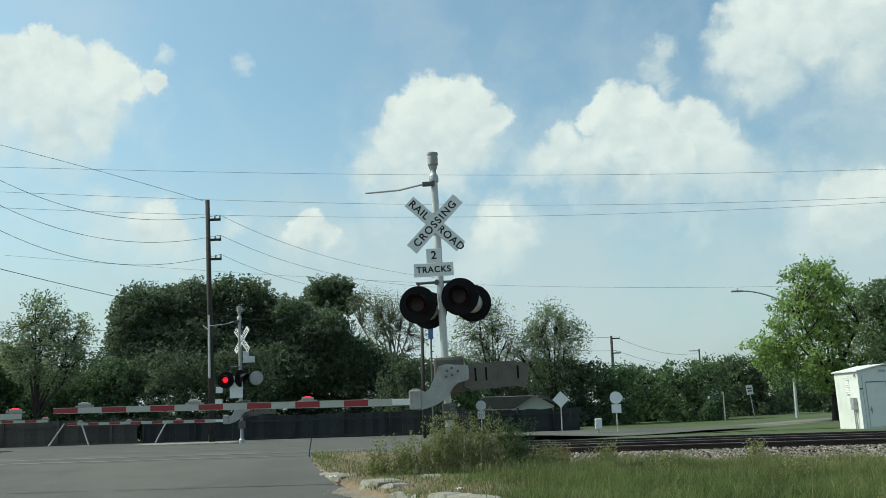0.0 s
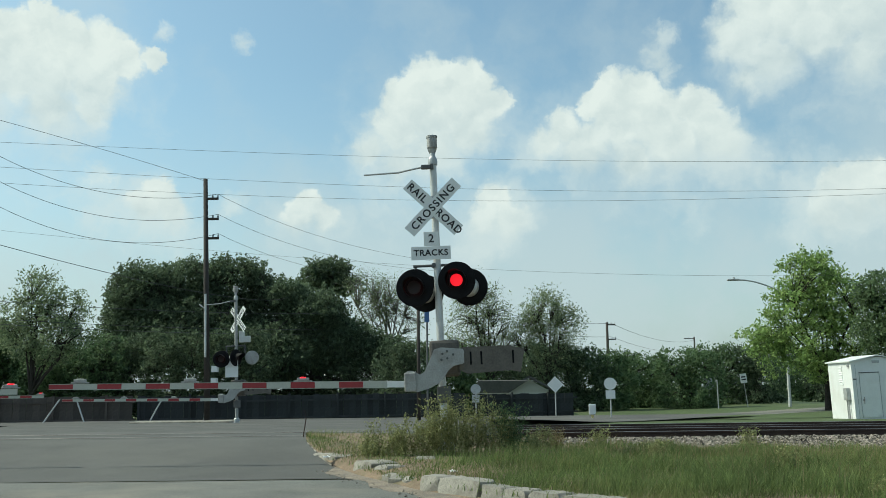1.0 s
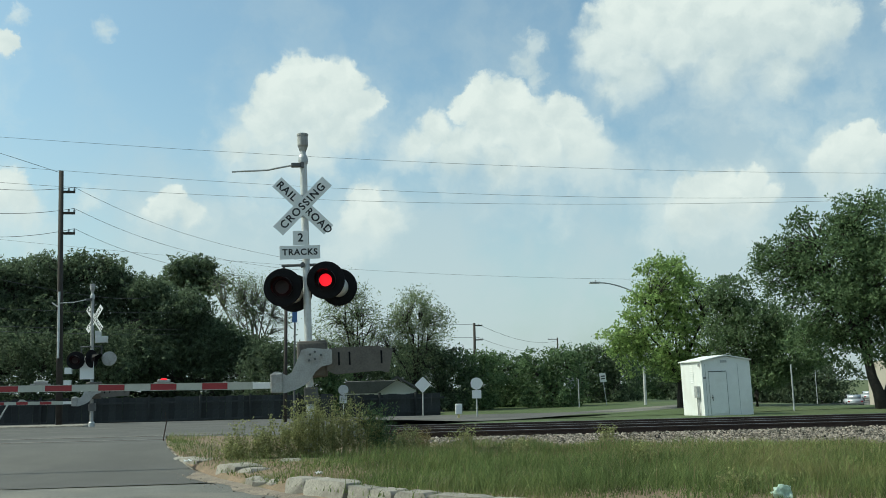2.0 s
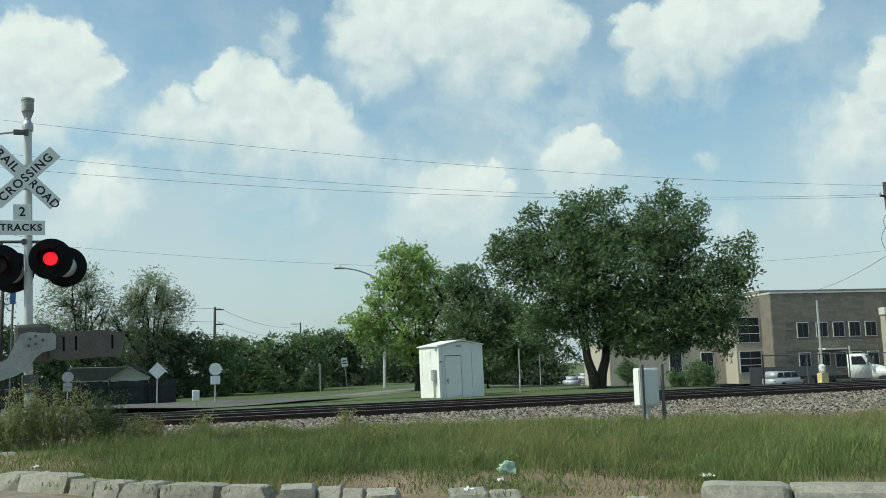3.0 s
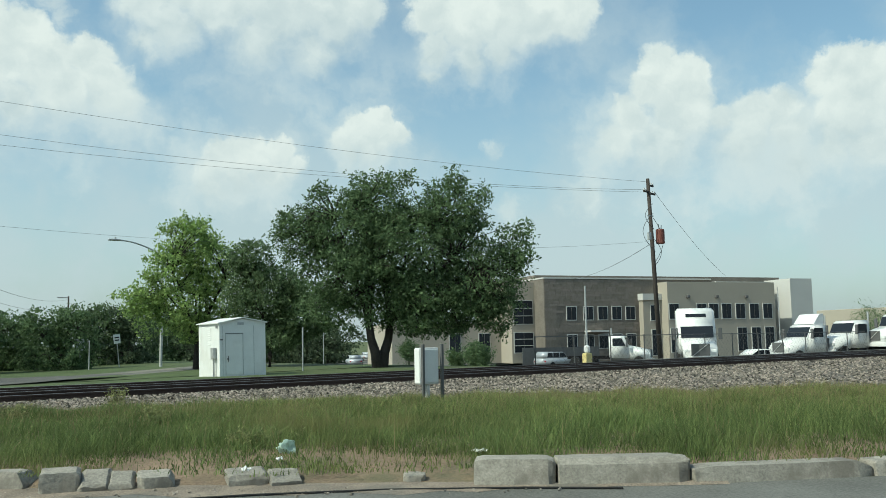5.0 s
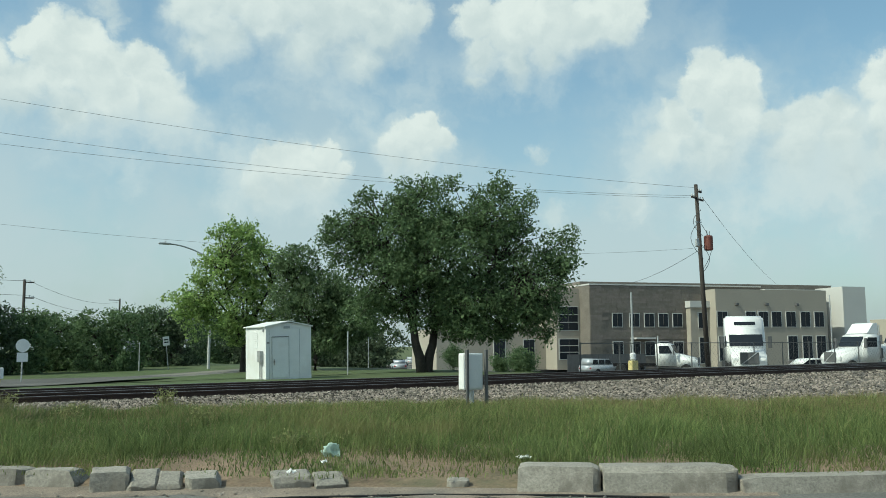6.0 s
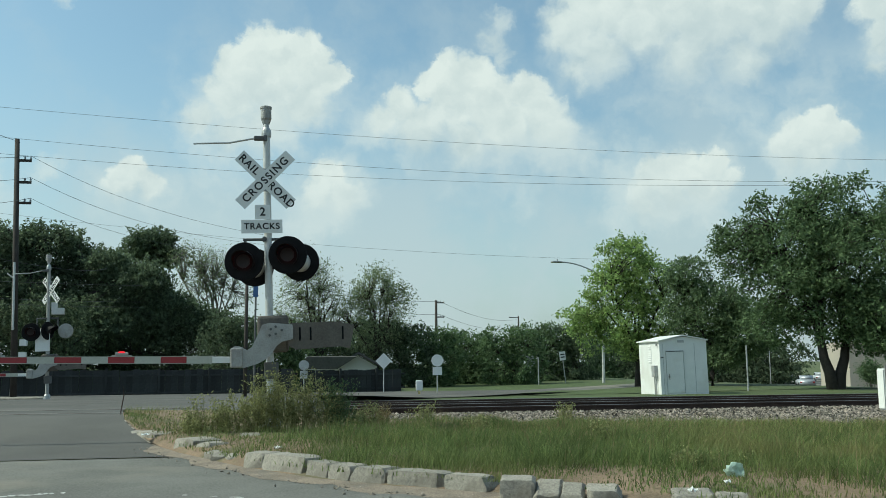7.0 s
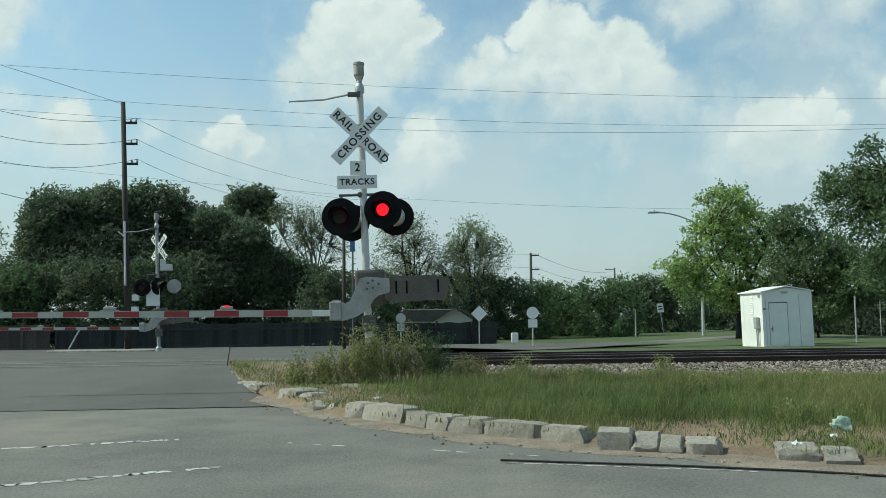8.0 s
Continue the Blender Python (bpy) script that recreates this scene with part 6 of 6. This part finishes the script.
for a in (47.2, 48.9, 50.6):
    part("wall_lamp", box(bmesh.new(), 0.4, 0.3, 0.3, x=along(a, -2.2), y=-2.35, z=7.1, bevel=0.05), M_SHED_DARK, build)
# stone courses
rc = random.Random(2)
courses = bmesh.new()
for row in range(34):
    x = 0.05
    while x < along(44.4):
        w = rc.uniform(0.5, 1.6)
        x1 = min(x + w, along(44.4))
        cx, cz = (x + x1) / 2, 0.1 + 0.27 * row
        if not any(abs(cx - wx) < 1.0 + w / 2 and (4.5 < cz + 0.13 < 6.4 or 1.3 < cz + 0.13 < 3.3) for wx in wx_stone) and x1 - x > 0.3:
            box(courses, x1 - x - 0.02, 0.05 + rc.uniform(0, 0.02), 0.262, x=cx, y=-0.02, z=cz)
        x = x1
part("stone_facing", courses, surface("stone_block", (0.185, 0.16, 0.135), 0.9, vary=0.2, scale=2, fine=9, bump=0.5, island=0.14), build, "rough stone courses", kind="stuff")
# far warehouse
solid("warehouse", box(bmesh.new(), 40, 20, 5.6, bevel=0.05), M_STUCCO, "long low beige warehouse behind the yard", "building", Matrix.Translation(polar(61, 190, -0.1)) @ pose(0, 0, 0, 0, 0, BYAW))
solid("commercial_building", box(bmesh.new(), 15, 12, 3.9, bevel=0.1), M_STUCCO, "low beige commercial building in the distance", "building", Matrix.Translation(polar(34.8, 150, -0.6)) @ pose(0, 0, 0, 0, 0, -20))
verts, faces = grid_mesh([36 + 6 * i for i in range(18)], [29.5, 31, 32.5, 34, 35.5, 37, 38.5, 40, 44, 48, 52, 56, 60, 64, 68, 75, 90, 110, 130], lambda s, d: (*track(s, d).xy, land(*track(s, d).xy) + 0.12))
sheet("yard", verts, faces, M_CONCRETE_ROAD, "concrete truck yard before the office building")


def wheel(parent, x, y, r, w=0.25):
    t = part("wheel", lathe(bmesh.new(), [(r * 0.5, -w / 2), (r * 0.92, -w / 2), (r, -w * 0.3), (r, w * 0.3), (r * 0.92, w / 2), (r * 0.5, w / 2)], 24, pose(x, y, r, 90, 0, 0)), M_RUBBER, parent)
    part("rim", lathe(bmesh.new(), [(0.05, -w * 0.45), (r * 0.56, -w * 0.42), (r * 0.56, w * 0.42), (0.05, w * 0.45)], 18, pose(x, y, r, 90, 0, 0)), M_STEEL, t)


def car(label, az, dist, yaw, suv, mat):
    p = polar(az, dist, land(*polar(az, dist).xy) + 0.12)
    g = thing("car", label, "car", Matrix.Translation(p) @ pose(0, 0, 0, 0, 0, yaw), group="parked cars")
    if suv:
        body = [(-2.45, 0.45), (2.45, 0.45), (2.5, 0.75), (2.4, 1.0), (1.3, 1.12), (-2.4, 1.12), (-2.5, 0.8)]
        top = [(1.2, 1.1), (0.55, 1.72), (-2.1, 1.78), (-2.42, 1.1)]
        wins = [((-2.2, 1.2), (-1.35, 1.2), (-1.35, 1.66), (-2.05, 1.66)), ((-1.2, 1.2), (-0.3, 1.2), (-0.3, 1.66), (-1.2, 1.66)), ((-0.15, 1.2), (0.95, 1.2), (0.5, 1.64), (-0.15, 1.66))]
        r, wb = 0.38, 1.5
    else:
        body = [(-2.3, 0.32), (2.3, 0.32), (2.36, 0.6), (2.2, 0.8), (1.0, 0.94), (-1.5, 0.98), (-2.25, 0.92), (-2.36, 0.6)]
        top = [(1.0, 0.93), (0.2, 1.40), (-0.9, 1.42), (-1.75, 0.97)]
        wins = [((-1.5, 1.0), (-0.5, 1.0), (-0.5, 1.34), (-0.95, 1.34)), ((-0.4, 1.0), (0.75, 1.0), (0.18, 1.33), (-0.4, 1.34))]
        r, wb = 0.32, 1.4
    bm = slab(bmesh.new(), body, 1.8)
    bmesh.ops.bevel(bm, geom=bm.edges[:], offset=0.06, segments=2, affect="EDGES")
    part("body", bm, mat, g, smooth=True)
    bm = slab(bmesh.new(), top, 1.5)
    bmesh.ops.bevel(bm, geom=bm.edges[:], offset=0.06, segments=2, affect="EDGES")
    part("cabin", bm, mat, g, smooth=True)
    for side in (-1, 1):
        for w in wins:
            part("window", slab(bmesh.new(), w, 0.03), M_GLASS, g, at=pose(0, side * 0.752, 0))
        for x in (-wb, wb):
            wheel(g, x, side * 0.82, r)
    part("windscreen", box(bmesh.new(), 0.03, 1.35, 0.6, m=pose(top[0][0] * 0.5 + top[1][0] * 0.5 + 0.03, 0, (top[0][1] + top[1][1]) / 2 - 0.28, 0, -48, 0)), M_GLASS, g)
    for side in (-0.7, 0.7):
        part("headlight", box(bmesh.new(), 0.06, 0.3, 0.14, x=body[2][0] - 0.04, y=side, z=body[2][1] - 0.08, bevel=0.02), M_SIGN, g)
        part("tail_light", box(bmesh.new(), 0.06, 0.22, 0.18, x=-body[2][0] + 0.04, y=side, z=body[2][1] - 0.05, bevel=0.02), M_RED, g)


def truck(label, az, dist, yaw, sleeper=True, fairing=True):
    p = polar(az, dist, land(*polar(az, dist).xy) + 0.12)
    g = thing("truck", label, "truck", Matrix.Translation(p) @ pose(0, 0, 0, 0, 0, yaw), group="parked trucks")
    # +x is forward
    bm = slab(bmesh.new(), [(1.0, 0.75), (2.9, 0.6), (3.05, 0.9), (2.95, 1.5), (1.2, 1.95), (1.0, 1.95)], 2.1)
    bmesh.ops.bevel(bm, geom=bm.edges[:], offset=0.14, segments=3, affect="EDGES")
    part("bonnet", bm, M_WHITE_CAR, g, smooth=True)
    back = -1.9 if sleeper else -0.7
    topz = 3.95 if sleeper else 2.95
    prof = [(back, 0.9), (1.15, 0.9), (1.15, 1.95), (0.62, 2.9), (0.1, topz - 0.1), (-0.5, topz), (back, topz)] if sleeper else [(back, 0.8), (1.15, 0.8), (1.15, 1.9), (0.7, 2.75), (0.5, 2.9), (back, 2.95)]
    bm = slab(bmesh.new(), prof, 2.4)
    bmesh.ops.bevel(bm, geom=bm.edges[:], offset=0.12, segments=3, affect="EDGES")
    cab = part("cab", bm, M_WHITE_CAR, g, smooth=True)
    part("windscreen", box(bmesh.new(), 0.04, 2.05, 0.82, m=pose(1.14, 0, 2.0, 0, -29, 0)), M_GLASS, cab)
    if sleeper:
        part("roof_window", box(bmesh.new(), 0.06, 1.3, 0.22, m=pose(0.39, 0, 3.35, 0, -29, 0)), M_GLASS, cab)
    elif fairing:
        part("fairing", slab(bmesh.new(), [(-0.7, 2.95), (0.35, 2.95), (-0.3, 3.7), (-0.7, 3.75)], 2.0), M_WHITE_CAR, g, "white roof air fairing")
    for s in (-1, 1):
        part("door_window", slab(bmesh.new(), [(-0.35, 1.95), (0.85, 1.95), (0.5, 2.65), (-0.35, 2.65)], 0.03), M_GLASS, cab, at=pose(0, s * 1.21, 0))
        part("mirror", box(bmesh.new(), 0.12, 0.24, 0.75, x=1.0, y=s * 1.45, z=1.85, bevel=0.03), M_SHED_DARK, g)
        part("headlight", box(bmesh.new(), 0.12, 0.36, 0.26, x=2.96, y=s * 0.82, z=1.0, bevel=0.05), M_SIGN, g)
        wheel(g, 2.0, s * 1.02, 0.5, 0.3)
        wheel(g, -2.6, s * 0.95, 0.5, 0.55)
        wheel(g, -3.9, s * 0.95, 0.5, 0.55)
    part("grille", box(bmesh.new(), 0.06, 1.15, 0.75, x=3.03, z=0.85, bevel=0.02), M_SHED_DARK, g)
    part("badge_bar", box(bmesh.new(), 0.03, 1.25, 0.05, m=pose(3.08, 0, 1.2, 38, 0, 0)), M_STEEL, g)
    part("bumper", box(bmesh.new(), 0.3, 2.35, 0.34, x=3.05, z=0.38, bevel=0.06), M_WHITE_CAR, g)
    part("chassis", box(bmesh.new(), 5.2, 0.8, 0.3, x=-2.2, z=0.75), M_BLACK, g)
    part("exhaust_stack", rod(bmesh.new(), (back - 0.1, 1.0, 1.2), (back - 0.1, 1.0, 3.6 if not sleeper else 3.2), 0.07), M_STEEL, g)


truck("white sleeper-cab truck tractor facing the tracks in the yard", 47.6, 62, -133)
truck("white day-cab truck parked in the yard", 42.9, 86, -52, False, False)
truck("white day-cab truck with roof fairing in the yard", 53.95, 75, 172, False)
truck("white day-cab truck at the end of the row", 56.3, 78, 172, False, False)
truck("white truck at the edge of the yard", 58.9, 80, 172, False, False)
car("silver sport utility car parked by the fence", 38.95, 95, 12, True, M_GREY_CAR)
car("pale silver saloon car parked in the yard", 50.9, 76, 168, False, M_WHITE_CAR)
for i, az in enumerate((21.7, 22.3, 22.9, 23.5, 24.4, 25.2)):
    car("distant parked car under the trees", az, 158 + 6 * (i % 3), 20 + 40 * (i % 2), i % 2 == 0, (M_WHITE_CAR, M_GREY_CAR, M_WHITE_CAR)[i % 3])
for az, dist in ((11.6, 100), (27.0, 150), (26.2, 118)):
    car("distant car on the far street", az, dist, 70, False, M_GREY_CAR)

# chain-link fence of the yard
f0, f1 = track(33.5, 34.2, -0.62), track(78, 34.2, -0.62)
fd = f1 - f0
cf = thing("chain_link_fence", "tall black chain-link fence round the truck yard", "fence", Matrix.Translation(f0) @ pose(0, 0, 0, 0, 0, math.degrees(math.atan2(fd.y, fd.x))))
for i in range(int(fd.length / 3) + 1):
    part("post", rod(bmesh.new(), (3 * i, 0, 0), (3 * i, 0, 2.0), 0.035, seg=8), M_SHED_DARK, cf)
for z in (1.95, 0.1):
    part("rail", rod(bmesh.new(), (0, 0, z), (fd.length, 0, z), 0.022, seg=6), M_SHED_DARK, cf)
bm = bmesh.new()
for i in range(int(fd.length / 0.35)):
    for k in (-1, 1):
        x = 0.35 * i
        if 0 <= x + k * 1.85 <= fd.length:
            tube(bm, [(x, 0, 0.1), (x + k * 1.85, 0, 1.95)], [0.004, 0.004], 3)
part("mesh_wire", bm, M_SHED_DARK, cf, kind="stuff")
screen = thing("slatted_screen", "dark slatted metal screen beside the parked car", "fence", Matrix.Translation(polar(39.4, 99, -2.0)) @ pose(0, 0, 0, 0, 0, BYAW))
for i in range(46):
    part("slat", box(bmesh.new(), 0.19, 0.05, 2.25, x=-4.7 + 0.205 * i), M_SHED_DARK, screen)
for z in (0.3, 1.2, 2.1):
    part("rail", box(bmesh.new(), 9.5, 0.08, 0.1, y=0.07, z=z), M_SHED_DARK, screen)
yp = polar(40.95, 58, -0.85)
post = thing("yard_light_pole", "slim grey pole with yellow base in the yard", "pole", Matrix.Translation(yp))
part("pole", rod(bmesh.new(), (0, 0, 0), (0.0, 0, 5.4), 0.08, 0.06, 10), M_STEEL, post)
part("base", box(bmesh.new(), 0.5, 0.4, 1.1, bevel=0.03), M_YELLOW, post, "yellow painted base box")
part("meter", lathe(bmesh.new(), [(0.12, 1.1), (0.2, 1.2), (0.2, 1.5), (0.1, 1.6)], 14), M_BOX, post)

# ---- litter ----
bm = bmesh.new()
bmesh.ops.create_icosphere(bm, subdivisions=3, radius=0.095)
for v in bm.verts:
    n = noise.noise(v.co * 14) * 0.055 + noise.noise(v.co * 30) * 0.03
    v.co = Vector((v.co.x * (0.75 + 0.35 * (v.co.z > 0)), v.co.y * 0.6, v.co.z * 1.05)) + v.co.normalized() * n
solid("plastic_bag", bm, M_BAG, "crumpled pale green plastic bag in the grass", "plastic bag", Matrix.Translation(polar(22.15, 9.3, 0.17)))
for i, (x, y, w, h, yaw) in enumerate([(-3.35, 16.3, 0.4, 0.12, 30), (-3.6, 14.7, 0.12, 0.2, 10), (-3.0, 17.2, 0.3, 0.1, -30), (-1.25, 12.1, 0.1, 0.08, 60), (5.0, 7.4, 0.14, 0.1, 20), (7.2, 8.1, 0.3, 0.12, -30), (-7.0, 16.5, 0.3, 0.06, 10), (2.7, 7.6, 0.08, 0.05, 0), (3.2, 8.1, 0.1, 0.06, 70)]):
    bm = bmesh.new()
    bmesh.ops.create_grid(bm, x_segments=5, y_segments=5, size=0.5)
    for v in bm.verts:
        v.co = Vector((v.co.x * w, v.co.y * h, 0.05 * noise.noise((v.co.x * 4 + i, v.co.y * 4, 1)) + 0.03))
    bmesh.ops.solidify(bm, geom=bm.faces[:], thickness=0.004)
    solid("litter", bm, M_LITTER, "scrap of white litter on the ground", "litter", pose(x, y, 0.012 if i == 6 else 0.14, 0, 0, yaw), "litter")
# thin wire stake at the corner
bm = tube(bmesh.new(), [(0, 0, 0), (-0.02, 0, 0.3), (0.03, 0, 0.62), (0.0, 0, 0.8)], [0.012, 0.012, 0.011, 0.008], 6)
solid("wire_stake", bm, M_RAIL, "thin rusty wire stake at the road corner", "stake", Matrix.Translation((-4.95, 18.3, 0.05)))
# black hose lying in the street
pts = [Vector((0.25, 7.82, 0.016)), Vector((0.8, 7.68, 0.016)), Vector((1.6, 7.5, 0.016)), Vector((2.6, 7.2, 0.016)), Vector((3.6, 6.75, 0.016)), Vector((4.6, 6.1, 0.016)), Vector((5.2, 5.6, 0.016))]
solid("rubber_hose", tube(bmesh.new(), pts, [0.009] * 7, 8), M_RUBBER, "black rubber hose lying on the street", "hose")
bm = rod(bmesh.new(), (0, 0, 0.03), (1.3, -0.2, 0.03), 0.02, seg=8)
solid("stick", bm, M_POLE, "dark stick lying on the corner", "stick", pose(-4.3, 16.6, 0.12, 0, 0, 25))


# ---- motion ----
def motions():
    """The two lamps of the near signal flash in turn: each added dark disc swings edge-on to bare its lit lens."""
    for added_cover, lit in zip(ADDED_COVERS, FLASH):
        x, y, z = added_cover.location
        rows = [(0.0, -82 if lit[0][0] <= 0 else 0)]
        for a, b in lit:
            rows += [(a - 0.04, 0), (a, -82)] if a > 0 else []
            rows += [(b, -82), (b + 0.04, 0)]
        rows = [r for r in rows if r[0] < 7.97]
        rows.append((8.0, -82 if any(a <= 8.0 <= b for a, b in lit) else 0))
        walk(added_cover, [(t, pose(x, y, z, 0, 0, ang)) for t, ang in rows])


FLASH = [
    [(0.14, 0.36), (1.2, 1.6), (2.22, 2.56), (2.76, 2.86), (3.5, 3.9), (4.5, 4.9), (5.5, 5.85), (6.3, 6.46), (7.34, 7.56)],
    [(0.64, 1.06), (1.7, 2.1), (2.95, 3.4), (4.0, 4.4), (5.0, 5.4), (5.95, 6.2), (6.74, 6.95), (7.66, 8.1)],
    [(0.0, 0.4), (1.1, 1.5), (2.2, 2.6), (3.3, 3.7), (4.4, 4.8), (5.5, 5.9), (6.5, 6.8), (7.3, 7.63)],
]
motions()
